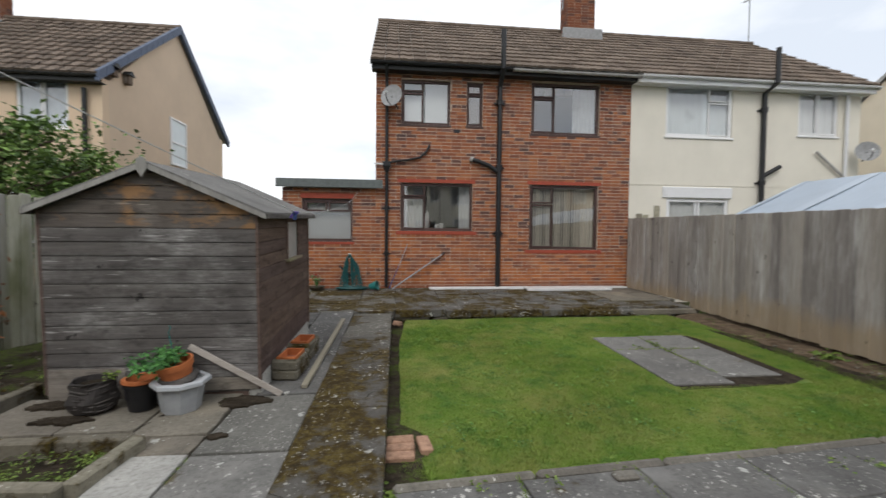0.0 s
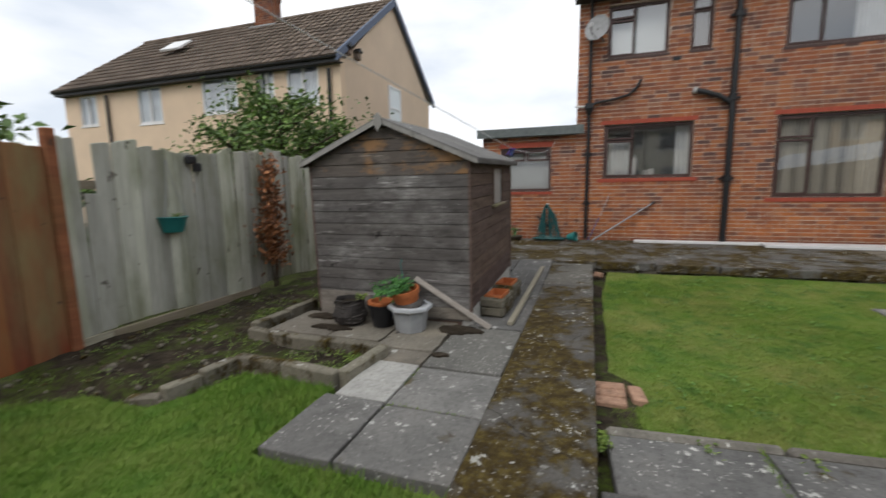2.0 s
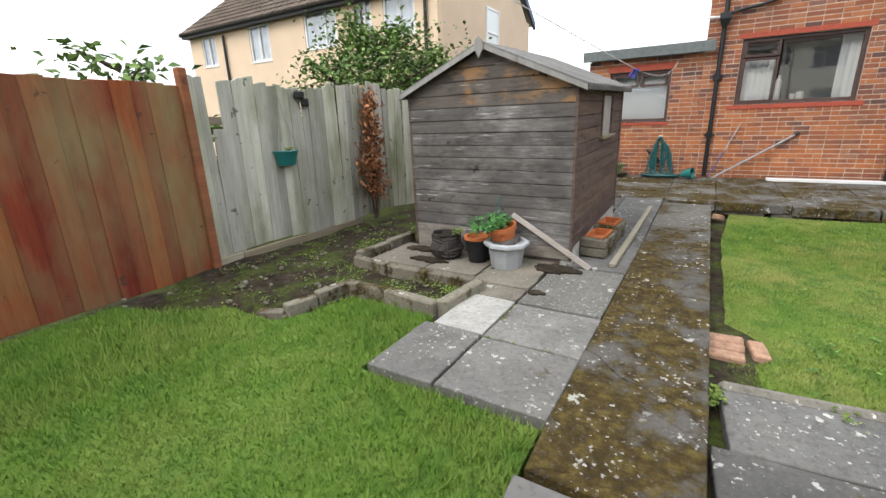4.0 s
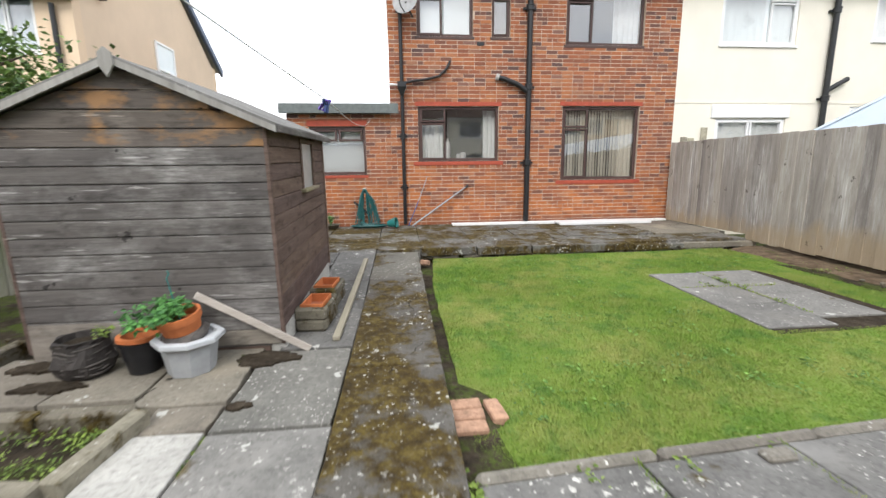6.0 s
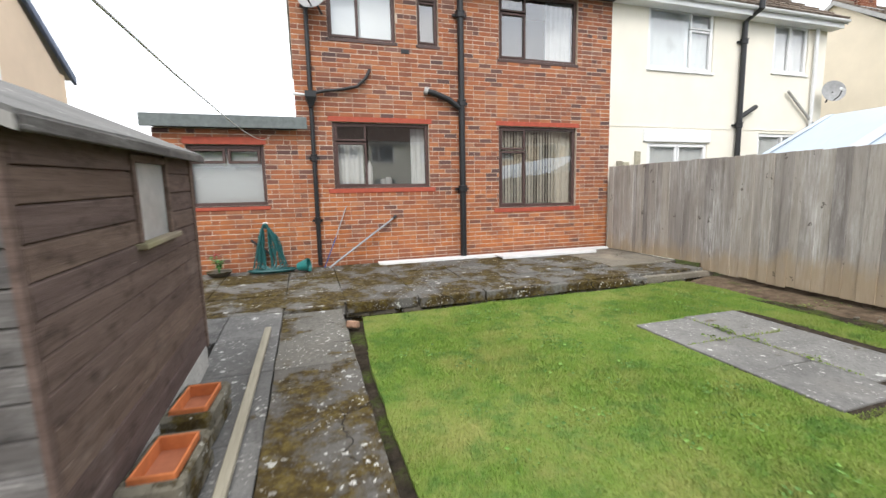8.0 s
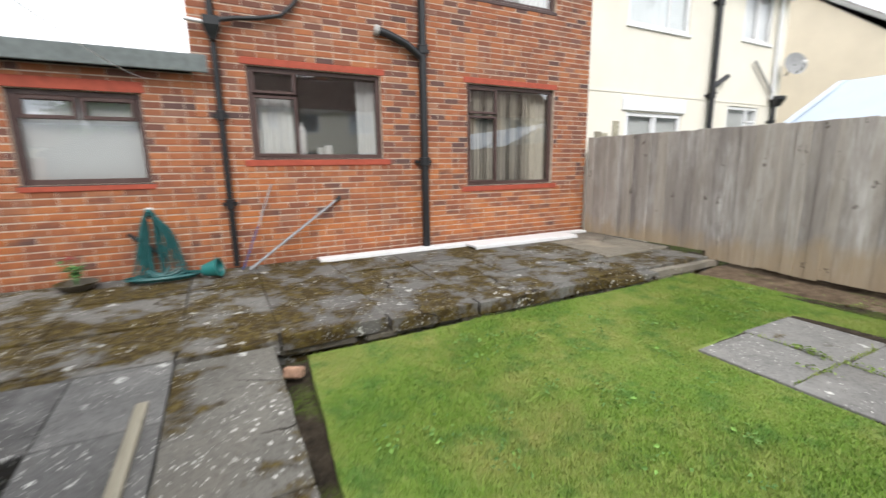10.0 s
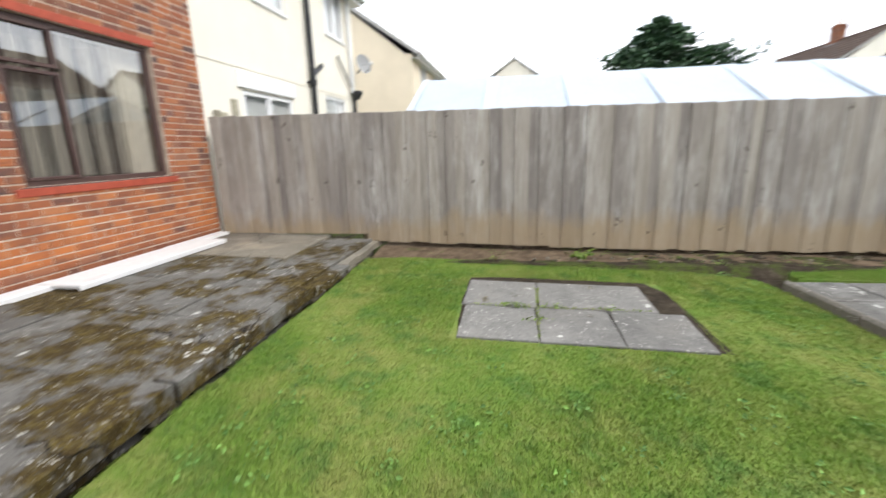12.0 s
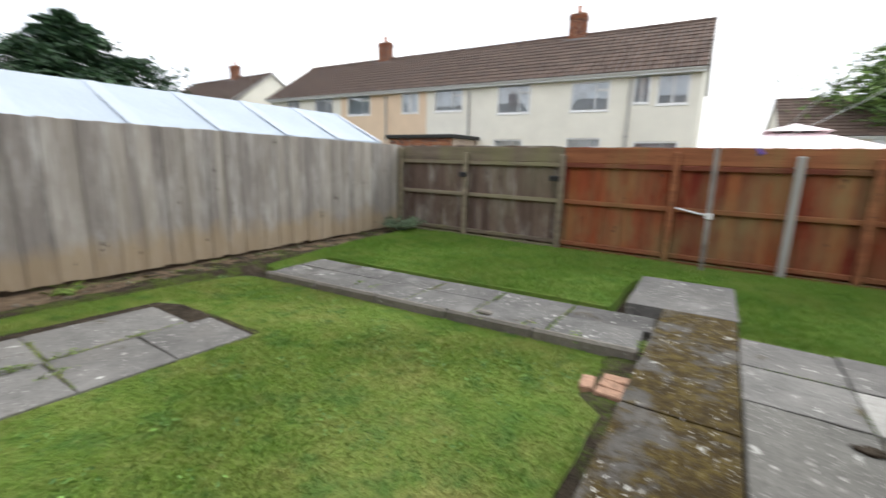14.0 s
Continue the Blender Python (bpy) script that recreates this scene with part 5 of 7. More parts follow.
for a, b in (((-0.34, EAVE - 0.02), (3.6, 8.0)), ((7.54, EAVE - 0.02), (3.6, 8.0))):
    n = 14
    for i in range(n):
        p = [Vector((0, a[0] + (b[0] - a[0]) * k / n, a[1] + (b[1] - a[1]) * k / n)) for k in (i, i + 0.96)]
        verge.add([(0.06, p[0].y, p[0].z - 0.17), (0.16, p[0].y, p[0].z - 0.17), (0.16, p[0].y, p[0].z + 0.07), (0.06, p[0].y, p[0].z + 0.07), (0.06, p[1].y, p[1].z - 0.17), (0.16, p[1].y, p[1].z - 0.17), (0.16, p[1].y, p[1].z + 0.07), (0.06, p[1].y, p[1].z + 0.07)],
                  [(0, 1, 2, 3), (7, 6, 5, 4), (0, 4, 5, 1), (1, 5, 6, 2), (2, 6, 7, 3), (3, 7, 4, 0)])
part("verge_trim", verge, BLUETILE, lh, "blue grey verge tiles")
q = Shape()
q.cbox(-0.02, 0.05, 3.1, 3.17, 3.55, 5.05, 0.01).cbox(-0.02, 0.05, 4.05, 4.12, 3.55, 5.05, 0.01).cbox(-0.02, 0.05, 3.17, 4.05, 3.55, 3.62, 0.01).cbox(-0.02, 0.05, 3.17, 4.05, 4.98, 5.05, 0.01).cbox(-0.02, 0.05, 3.17, 4.05, 4.25, 4.31, 0.01)
gw = part("window", q, WHITEFRAME, lh, "white gable window")
part("pane", Shape().box(0.004, 0.02, 3.17, 4.05, 3.62, 4.25), FROST, gw)
part("pane", Shape().box(0.004, 0.02, 3.17, 4.05, 4.31, 4.98), FROST, gw)
for y in (0.30, 0.88):
    bb = empty("bird_box", Matrix.Translation((-7.9, 12.9 + y, 5.4)), "small wooden bird box on the gable", "bird box", "bird boxes on the gable")
    part("body", Shape().cbox(0.0, 0.16, -0.09, 0.09, -0.12, 0.12, 0.01), FENCEBROWN, bb)
    part("lid", Shape().add([(0, -0.14, 0.10), (0.2, -0.14, 0.10), (0.2, 0, 0.22), (0, 0, 0.22), (0.2, 0.14, 0.10), (0, 0.14, 0.10)], [(0, 1, 2, 3), (3, 2, 4, 5), (0, 3, 5), (1, 4, 2), (0, 5, 4, 1)]), BLACKBOARD, bb)

# the row behind the back fence, facing the garden
back = Matrix.Translation((0.0, -12.3, 0)) @ pose(0, 0, 0, 0, 0, 180 + 2.2)
WB = []
for x, z, w, h in ((0.45, 3.82, 1.15, 1.2), (1.85, 3.9, 0.65, 1.15), (3.4, 3.67, 1.65, 1.25), (6.9, 3.68, 1.7, 1.35), (10.5, 3.9, 1.7, 1.15), (13.2, 3.9, 1.15, 1.1), (16.6, 3.9, 1.8, 1.2), (19.6, 3.9, 1.6, 1.2), (22.6, 3.9, 1.2, 1.2), (0.6, 1.3, 1.7, 1.1), (3.6, 1.3, 1.5, 1.25), (7.2, 1.3, 1.5, 1.2)):
    WB.append((-x - w, z, w, h, WF, PAIR if w < 1.5 else SPLIT_R, SKYTONE, ""))
bh = row_house("terrace_house", "long cream rendered terrace with a red-brown tiled roof", back, -25.4, -0.05, (OFFWHITE, OFFWHITE), WB, TILES_RED, (-6.0, -18.5), ((-2.6, PALEGUTTER), (-10.1, PALEGUTTER), (-15.4, PALEGUTTER)), 7.6)
part("painted_wall", panel(Shape(), -18.9, -12.7, 0.0, EAVE - 0.2, -0.014, -0.002, [(-14.37, -13.18, 3.88, 5.0), (-18.42, -16.58, 3.88, 5.1)]), PEACH, bh, "peach painted stretch of wall")
porch = empty("brick_porch", Matrix.Translation((11.5, -10.6, 0)), "low brick outhouse with a dark flat roof", "outhouse")
part("wall", Shape().box(-1.9, 1.9, -1.4, 1.0, -0.2, 2.45), MORTAR, porch)
s = Shape()
for k in range(31):
    for i in range(16):
        a = -1.9 + i * 0.2375 - (0.12 if k % 2 else 0)
        s.box(max(a, -1.9) + 0.005, min(a + 0.232, 1.9), 1.0, 1.007, -0.12 + k * 0.083, -0.12 + k * 0.083 + 0.073)
tagged(part("brickwork", s, BRICKS, porch), kind="stuff")
part("roof", Shape().cbox(-2.05, 2.05, -1.5, 1.15, 2.45, 2.62, 0.02), BLACKBOARD, porch)

for nm, lab, m, x0, x1, mats, tl, ch in (("far_house", "cream gabled house with a red-brown roof far off", Matrix.Translation((30, -11.2, 0)) @ pose(0, 0, 0, 0, 0, 180), -12, 0, (OFFWHITE, OFFWHITE), TILES_RED, (-5.0,)),
                                         ("far_house", "pale gabled house far beyond the white tent", Matrix.Translation((34, 3.5, 0)), 0, 10, (OFFWHITE, CREAM), TILES_RED, ()),
                                         ("next_house", "cream house beyond the rendered pair", Matrix.Translation((16.5, 10.95, -0.2)), 0.0, 11.0, (BUFF, BUFF), TILES, (1.2,)),
                                         ("far_house", "yellow rendered house with a dark roof behind the gazebo", Matrix.Translation((-3.6, -28.0, -1.7)) @ pose(0, 0, 0, 0, 0, 184), 0, 12, (CREAM, CREAM), TILES_RED, ())):
    row_house(nm, lab, m, x0, x1, mats, [(x0 + 1.5, 3.8, 1.4, 1.2, WF, PAIR, NET, ""), (x0 + 4.5, 3.8, 1.4, 1.2, WF, PAIR, NET, "")], tl, ch)


# ---- fences ----
def board(name, w, h, t, material, parent, m, ragged=0.0, rng=random):
    """An upright fence board with worn edges and an uneven top."""
    a, b = rng.uniform(-ragged, ragged), rng.uniform(-ragged, ragged)
    c = 0.004
    s = Shape()
    pts = [(-w / 2, 0), (w / 2, 0), (w / 2, h + a), (w * 0.1, h + max(a, b) * 0.7), (-w / 2, h + b)]
    ins = [(-w / 2 + c, c), (w / 2 - c, c), (w / 2 - c, h + a - c), (w * 0.1, h + max(a, b) * 0.7 - c), (-w / 2 + c, h + b - c)]
    v = [(x, t, z) for x, z in pts] + [(x, c, z) for x, z in pts] + [(x, 0, z) for x, z in ins]
    f = [(10, 11, 12, 13, 14), (4, 3, 2, 1, 0)] + [(r + i, r + (i + 1) % 5, r + 5 + (i + 1) % 5, r + 5 + i) for r in (0, 5) for i in range(5)]
    ob = part(name, s.add(v, f), material, parent)
    ob.matrix_basis = m
    return ob


rng = random.Random(21)
rf_ = empty("right_fence", Matrix(), "tall silver-grey close-boarded timber fence, tan at its foot", "fence", kind="structure")
y, i = 11.08, 0
while y > 0.42:
    w = rng.choice((0.11, 0.125, 0.14, 0.15, 0.16))
    u = y - w / 2
    top = 1.745 + 0.10 * (u / 11.0) + rng.uniform(-0.004, 0.004)
    foot = 0.225 if u > 8.9 else 0.055 + 0.022 * max(0.0, u - 5.4) + rng.uniform(-0.015, 0.012)
    out = 0.0 if i % 2 else 0.012
    board("board", w + 0.012, top - foot, 0.018, FENCEGREY, rf_, pose(FX1 - out + rng.uniform(-0.003, 0.003), u, foot, rng.uniform(-0.25, 0.25), 0, -90), 0.006, rng)
    y -= w
    i += 1
for z in (0.4, 1.0, 1.55):
    part("rail", Shape().cbox(FX1 + 0.022, FX1 + 0.07, 0.4, 11.1, z - 0.04, z + 0.04, 0.006), RAILWOOD, rf_)
for k in range(6):
    part("post", Shape().cbox(FX1 + 0.07, FX1 + 0.16, 0.5 + k * 2.1, 0.6 + k * 2.1, -0.2, 1.7, 0.008), RAILWOOD, rf_)

lf = empty("left_fence", Matrix(), "leaning grey-green boarded fence with moss and a broken board", "fence", kind="structure")
y, i = 4.02, 0
while y < 11.1:
    w = rng.choice((0.10, 0.12, 0.14))
    u = y + w / 2
    top = 1.87 + 0.04 * math.sin(u * 2.1) + rng.uniform(-0.035, 0.03)
    if 4.25 < u < 4.42:
        top = 1.36
    foot = 0.06 + 0.03 * math.sin(u * 3)
    board("board", w + 0.015, top - foot, 0.018, FENCEMOSS, lf, pose(FX0 + (0.0 if i % 2 else 0.014), u, foot, rng.uniform(-0.6, 0.6), rng.uniform(-1.0, 1.0), 90), 0.03, rng)
    y += w
    i += 1
for z in (0.45, 1.45):
    part("rail", Shape().cbox(FX0 - 0.07, FX0 - 0.022, 4.0, 11.1, z - 0.04, z + 0.04, 0.006), RAILWOOD, lf)
part("gravel_board", Shape().cbox(FX0 - 0.02, FX0 + 0.02, 4.35, 6.3, -0.12, 0.055, 0.006), RAILWOOD, lf)
part("gravel_board", Shape().cbox(FX0 - 0.015, FX0 + 0.022, 4.06, 4.34, -0.12, 0.06, 0.006), BATTEN, lf, "yellow new timber gravel board")

red = empty("red_fence", Matrix(), "red-stained board fence streaked with yellow moss", "fence", kind="structure")
y, i = 0.34, 0
while y < 3.98:
    w = 0.14
    u = y + w / 2
    board("board", w + 0.012, 1.82 + rng.uniform(-0.01, 0.015), 0.018, FENCERED, red, pose(FX0 + 0.02 + (0.0 if i % 2 else 0.012), u, -0.05, 0, 0, 90), 0.008, rng)
    y += w
    i += 1
part("post", Shape().cbox(FX0 - 0.02, FX0 + 0.07, 3.97, 4.05, -0.2, 1.92, 0.01), RAILRED, red)

bf = empty("back_fence", Matrix(), "close-boarded back fence seen from its railed side, brown and red stained", "fence", kind="structure")
x, i = FX0 + 0.05, 0
while x < FX1 - 0.02:
    w = 0.148
    u = x + w / 2
    board("board", w + 0.01, 1.66 + (0.02 if u > 1.07 else 0) + rng.uniform(-0.006, 0.008), 0.018, FENCEBROWN if u > 1.07 else FENCERED, bf, pose(u, FY0 - 0.01 + (0.0 if i % 2 else 0.012), 0.06, 0, 0, 180), 0.006, rng)
    x += w
    i += 1
for a, b, mt in ((1.07, FX1 - 0.03, RAILWOOD), (FX0 + 0.1, 1.06, RAILRED)):
    for z in (0.13, 0.83, 1.43):
        part("rail", Shape().cbox(a, b, FY0 + 0.004, FY0 + 0.05, z - 0.035, z + 0.035, 0.008), mt, bf)
    part("gravel_board", Shape().cbox(a, b, FY0 - 0.01, FY0 + 0.024, -0.12, 0.055, 0.006), mt, bf)
    part("cap_board", Shape().cbox(a, b, FY0 + 0.003, FY0 + 0.022, 1.47, 1.715, 0.006), RAILWOOD if a > 0 else RAILRED, bf)
for x, mt, h in ((4.52, RAILWOOD, 1.7), (2.94, RAILWOOD, 1.62), (1.07, RAILWOOD, 1.60), (-0.60, RAILRED, 1.66), (-2.0, POSTGREY, 1.62), (-2.75, RAILRED, 1.60), (-4.2, RAILRED, 1.6)):
    part("post", Shape().cbox(x - 0.045, x + 0.045, FY0 + 0.05, FY0 + 0.13, -0.15, h, 0.012), mt, bf)
for x in (2.94, 1.16):
    part("bracket", Shape().cbox(x - 0.06, x + 0.10, FY0 + 0.13, FY0 + 0.17, 1.16, 1.25, 0.012), BLACKPLASTIC, bf)
pole = empty("clothes_pole", Matrix.Translation((-1.1, FY0 + 0.32, 0)), "grey metal clothes pole with a white tie", "pole")
part("shaft", Shape().tube([(0, 0, -0.1), (0.01, -0.02, 0.9), (0.02, -0.05, 1.72)], 0.034, 12), DULLPOST, pole)
part("tie", Shape().tube([(0.0, 0.0, 0.80), (0.2, -0.05, 0.83), (0.42, -0.1, 0.87)], 0.013, 8), WHITEPLASTIC, pole)
part("knob", Shape().lathe([(0.02, -0.05), (0.05, -0.04), (0.05, 0.03), (0.02, 0.04)], 12, Matrix.Translation((0.005, -0.01, 0.80))), WHITEPLASTIC, pole)
mast = empty("line_post", Matrix.Translation((-3.05, 0.5, 0)), "tall grey metal washing line post", "post")
part("shaft", Shape().tube([(0, 0, -0.1), (0, 0, 2.72)], 0.025, 10), GREYMETAL, mast)
part("top_hook", Shape().tube([(0, 0, 2.68), (0.04, 0.03, 2.70), (0.05, 0.04, 2.64)], 0.008, 6), GREYMETAL, mast)


def sag(a, b, drop, n=10):
    a, b = Vector(a), Vector(b)
    return [tuple(a + (b - a) * (i / n) - Vector((0, 0, drop * 4 * (i / n) * (1 - i / n)))) for i in range(n + 1)]


washing = empty("washing_line", Matrix(), "thin grey washing line strung from the extension", "washing line")
part("cord", Shape().tube(sag((-3.0, 0.52, 2.66), (-1.385, 4.11, 1.585), 0.03)[:-1] + sag((-1.385, 4.11, 1.585), (-1.66, FACADE - 0.01, 2.36), 0.12), 0.0022, 5), ROPE, washing)
for k in range(6):
    s = Shape().cbox(-0.004, 0.004, -0.0025, 0.0025, -0.042, 0.008, 0.001).cbox(-0.004, 0.004, 0.003, 0.007, -0.042, 0.008, 0.001)
    m = pose(-1.385 + 0.003 * k - 0.01, 4.095 + 0.006 * k, 1.583, rng.uniform(-30, 30), rng.uniform(-50, 50), rng.uniform(0, 180))
    tagged(part("clothes_peg", s, PURPLE if k % 2 else NAVY), "purple plastic clothes peg on the washing line" if k % 2 else "navy plastic clothes peg on the washing line", "peg", "pegs on the line").matrix_world = m

# ---- shed ----
SX0, SX1, SY0, SY1, SE, SR = -3.70, -2.0, 5.46, 7.48, 1.66, 2.005
shed = empty("garden_shed", Matrix(), "weathered dark timber garden shed with a grey felt roof", "shed")
xm = (SX0 + SX1) / 2
lap = 0.1165


def shiplap(x0, x1, z0, z1, facing, plane, material, hole=None, top=None):
    """One horizontal board with a rebated upper edge; facing 'y' for the front, 'x' for the side; top: its ends at the upper edge where it is cut to the roof."""
    spans = [(x0, x1, *(top or (x0, x1)))]
    if hole and hole[2] < (z0 + z1) / 2 < hole[3]:
        spans = [(x0, hole[0], x0, hole[0]), (hole[1], x1, hole[1], x1)]
    for a, b, ta, tb in spans:
        if b - a < 0.03:
            continue
        r = rng.uniform(0.0, 0.0025)
        prof = [(0.0, z0), (-0.011 - r, z0), (-0.014 - r, z0 + 0.003), (-0.0135, z1 - 0.011), (-0.006, z1 - 0.005), (0.0, z1)]
        s = Shape()
        n = len(prof)
        ends = [(a + (ta - a) * (z - z0) / (z1 - z0), b + (tb - b) * (z - z0) / (z1 - z0)) for p, z in prof]
        if facing == "y":
            v = [(e[0], plane + p, z) for e, (p, z) in zip(ends, prof)] + [(e[1], plane + p, z) for e, (p, z) in zip(ends, prof)]
        else:
            v = [(plane - p, e[0], z) for e, (p, z) in zip(ends, prof)] + [(plane - p, e[1], z) for e, (p, z) in zip(ends, prof)]
        f = [(i, (i + 1) % n, n + (i + 1) % n, n + i) for i in range(n)] + [tuple(range(n)), tuple(reversed(range(n, 2 * n)))]
        part("board", s.add(v, f), material, shed)


def gable_half(z):
    """Half the width of the gable wall at a height."""
    return (SX1 - xm - 0.005) * min(1.0, max(0.03, (SR - 0.02 - z) / (SR - SE)))


z = 0.10
while z < SR - 0.07:
    zt = min(z + lap, SR - 0.03)
    h0, h1 = gable_half(z), gable_half(zt)
    shiplap(xm - h0, xm + h0, z, zt - 0.0015, "y", SY0, SHEDFOOT if z < 0.2 else SHEDTOP if zt > SE - 0.10 else SHEDWOOD, None, (xm - h1, xm + h1))
    z = zt
WIN = (6.36, 6.92, 1.15, 1.585)
z = 0.22
while z < SE - 0.05:
    shiplap(SY0 + 0.02, SY1 - 0.02, z, min(z + lap, SE) - 0.0015, "x", SX1, SHEDSIDE, WIN)
    z += lap
gable = [(SX0 + 0.03, 0.08), (SX1 - 0.03, 0.08), (SX1 - 0.03, SE), (xm, SR - 0.03), (SX0 + 0.03, SE)]
for ya, yb in ((SY0 + 0.002, SY0 + 0.03), (SY1 - 0.03, SY1)):
    s = Shape().add([(x, ya, z) for x, z in gable] + [(x, yb, z) for x, z in gable], [(0, 1, 2, 3, 4), (9, 8, 7, 6, 5)] + [(i, (i + 1) % 5, 5 + (i + 1) % 5, 5 + i) for i in range(5)])
    part("gable_frame", s, SHEDWOOD, shed)
inner_side = Shape()
for y0, y1, z0, z1 in ((SY0 + 0.03, WIN[0], 0.08, SE), (WIN[1], SY1 - 0.03, 0.08, SE), (WIN[0], WIN[1], 0.08, WIN[2]), (WIN[0], WIN[1], WIN[3], SE)):
    inner_side.box(SX1 - 0.03, SX1 - 0.002, y0, y1, z0, z1)
part("side_wall", inner_side, SHEDSIDE, shed)
part("side_wall", Shape().box(SX0, SX0 + 0.03, SY0 + 0.03, SY1 - 0.03, 0.08, SE), SHEDSIDE, shed)
for x in (SX0 - 0.008, SX1 - 0.012):
    part("corner_trim", Shape().cbox(x, x + 0.026, SY0 - 0.019, SY0 + 0.02, 0.10, SE - 0.02, 0.004), SHEDSIDE, shed)
part("corner_trim", Shape().cbox(SX1 - 0.01, SX1 + 0.026, SY1 - 0.04, SY1 + 0.01, 0.2, SE - 0.02, 0.005), SHEDSIDE, shed)
q = Shape()
q.cbox(SX1 - 0.01, SX1 + 0.028, WIN[0], WIN[0] + 0.045, WIN[2], WIN[3], 0.005).cbox(SX1 - 0.01, SX1 + 0.028, WIN[1] - 0.045, WIN[1], WIN[2], WIN[3], 0.005)
q.cbox(SX1 - 0.01, SX1 + 0.026, WIN[0] + 0.045, WIN[1] - 0.045, WIN[3] - 0.04, WIN[3], 0.005)
sw = part("window", q, SHEDSIDE, shed)
part("pane", Shape().box(SX1 + 0.002, SX1 + 0.005, WIN[0] + 0.04, WIN[1] - 0.04, WIN[2], WIN[3] - 0.03), DUSTPANE, sw, "dusty pale window pane")
part("sill", Shape().cbox(SX1 - 0.01, SX1 + 0.06, WIN[0] - 0.03, WIN[1] + 0.03, WIN[2] - 0.03, WIN[2], 0.006), RAILWOOD, sw)
for sgn, xe in ((-1, SX0 - 0.06), (1, SX1 + 0.095)):
    ze = SR - (SR - SE + 0.02) * abs(xe - xm) / abs(SX1 - xm)
    s = Shape()
    n = 8
    top, bot = [], []
    for j in range(n + 1):
        yy = SY0 - 0.085 + (SY1 + 0.14 - SY0) * j / n
        for x, zz in ((xm, SR + 0.03), (xe, ze + 0.03)):
            dz = 0.008 * noise.noise((x * 2, yy * 2, 1))
            top.append((x, yy, zz + 0.012 + dz))
            bot.append((x, yy, zz - 0.018 + dz))
    m = len(top)
    f = []
    for j in range(n):
        a = 2 * j
        quad = (a, a + 1, a + 3, a + 2)
        f += [quad[::-1] if sgn < 0 else quad, tuple(m + t for t in (quad if sgn < 0 else quad[::-1])), (a + 1, m + a + 1, m + a + 3, a + 3), (a, a + 2, m + a + 2, m + a)]
    f += [(0, m, m + 1, 1), (2 * n, 2 * n + 1, m + 2 * n + 1, m + 2 * n)]
    part("roof_felt", s.add(top + bot, f), FELT, shed, "worn grey mineral felt")
    d = Vector((xe - xm, 0, ze - SR)).normalized()
    for yy in (SY0 - 0.092, SY1 + 0.05):
        a, b = Vector((xm, yy, SR + 0.025)), Vector((xe, yy, ze + 0.025))
        s = Shape().add([tuple(a), tuple(b), tuple(b - Vector((0, 0, 0.042))), tuple(a - Vector((0, 0, 0.042)))] + [tuple(p + Vector((0, 0.018, 0))) for p in (a, b, b - Vector((0, 0, 0.042)), a - Vector((0, 0, 0.042)))],
                        [(0, 1, 2, 3), (7, 6, 5, 4), (0, 4, 5, 1), (1, 5, 6, 2), (2, 6, 7, 3), (3, 7, 4, 0)])
        part("barge_board", s, POSTGREY if yy < SY1 else SHEDWOOD, shed)
    part("eave_board", Shape().cbox(xe - 0.012, xe + 0.012, SY0 - 0.07, SY1 + 0.05, ze - 0.015, ze + 0.03, 0.004), SHEDWOOD, shed)
s = Shape().add([(xm + a, SY0 - 0.112 + t, SR + 0.0 + b) for t in (0, 0.018) for a, b in ((0, -0.10), (0.042, -0.03), (0.036, 0.04), (0, 0.07), (-0.036, 0.04), (-0.042, -0.03))],
                [(0, 1, 2, 3, 4, 5), (11, 10, 9, 8, 7, 6)] + [(i, (i + 1) % 6, 6 + (i + 1) % 6, 6 + i) for i in range(6)])
part("finial", s, POSTGREY, shed, "diamond finial at the gable peak")
part("plinth", Shape().cbox(SX1 - 0.10, SX1 + 0.012, SY0 + 0.0, SY1, 0.0, 0.225, 0.015), SLABPALE, shed, "pale crumbling concrete plinth")
part("skirting_board", Shape().cbox(SX0 + 0.02, SX0 + 0.62, SY0 - 0.021, SY0 - 0.0155, 0.05, 0.315, 0.004), SHEDFOOT, shed, "bleached bare patch board")
part("bearer", Shape().cbox(SX0 + 0.02, SX1 - 0.1, SY0 + 0.005, SY0 + 0.05, 0.03, 0.105, 0.006), SHEDSIDE, shed)

shed.matrix_world = Matrix.Translation((0, SY0, 0)) @ pose(0, 0, 0, 1.9) @ Matrix.Translation((0, -SY0, 0))

# ---- pots and clutter by the shed ----
G = 0.055


def plant(parent, at, spread, height, count, size, material, stems=7, name="foliage"):
    r = random.Random(count)
    st, lv, spots = Shape(), Shape(), []
    for k in range(stems):
        a = 6.283 * k / stems + r.uniform(-0.3, 0.3)
        d = spread * r.uniform(0.4, 1.0)
        h = height * r.uniform(0.6, 1.0)
        pts = [Vector(at) + Vector((d * math.cos(a) * u, d * math.sin(a) * u, h * (1 - (1 - u) ** 2))) for u in (0, 0.35, 0.7, 1.0)]
        st.tube(pts, [0.006, 0.005, 0.004, 0.002], 5)
        for j in range(count // stems):
            u = r.uniform(0.25, 1.0)
            i = min(2, int(u * 3))
            p = pts[i].lerp(pts[i + 1], u * 3 - i)
            spots.append(p + Vector((r.gauss(0, size * 0.6), r.gauss(0, size * 0.6), r.gauss(0, size * 0.4))))
    tagged(part("stem_cluster", st, material, parent), kind="stuff")
    tagged(part(name, leaves(lv, spots, size, rng=r), material, parent), kind="stuff")


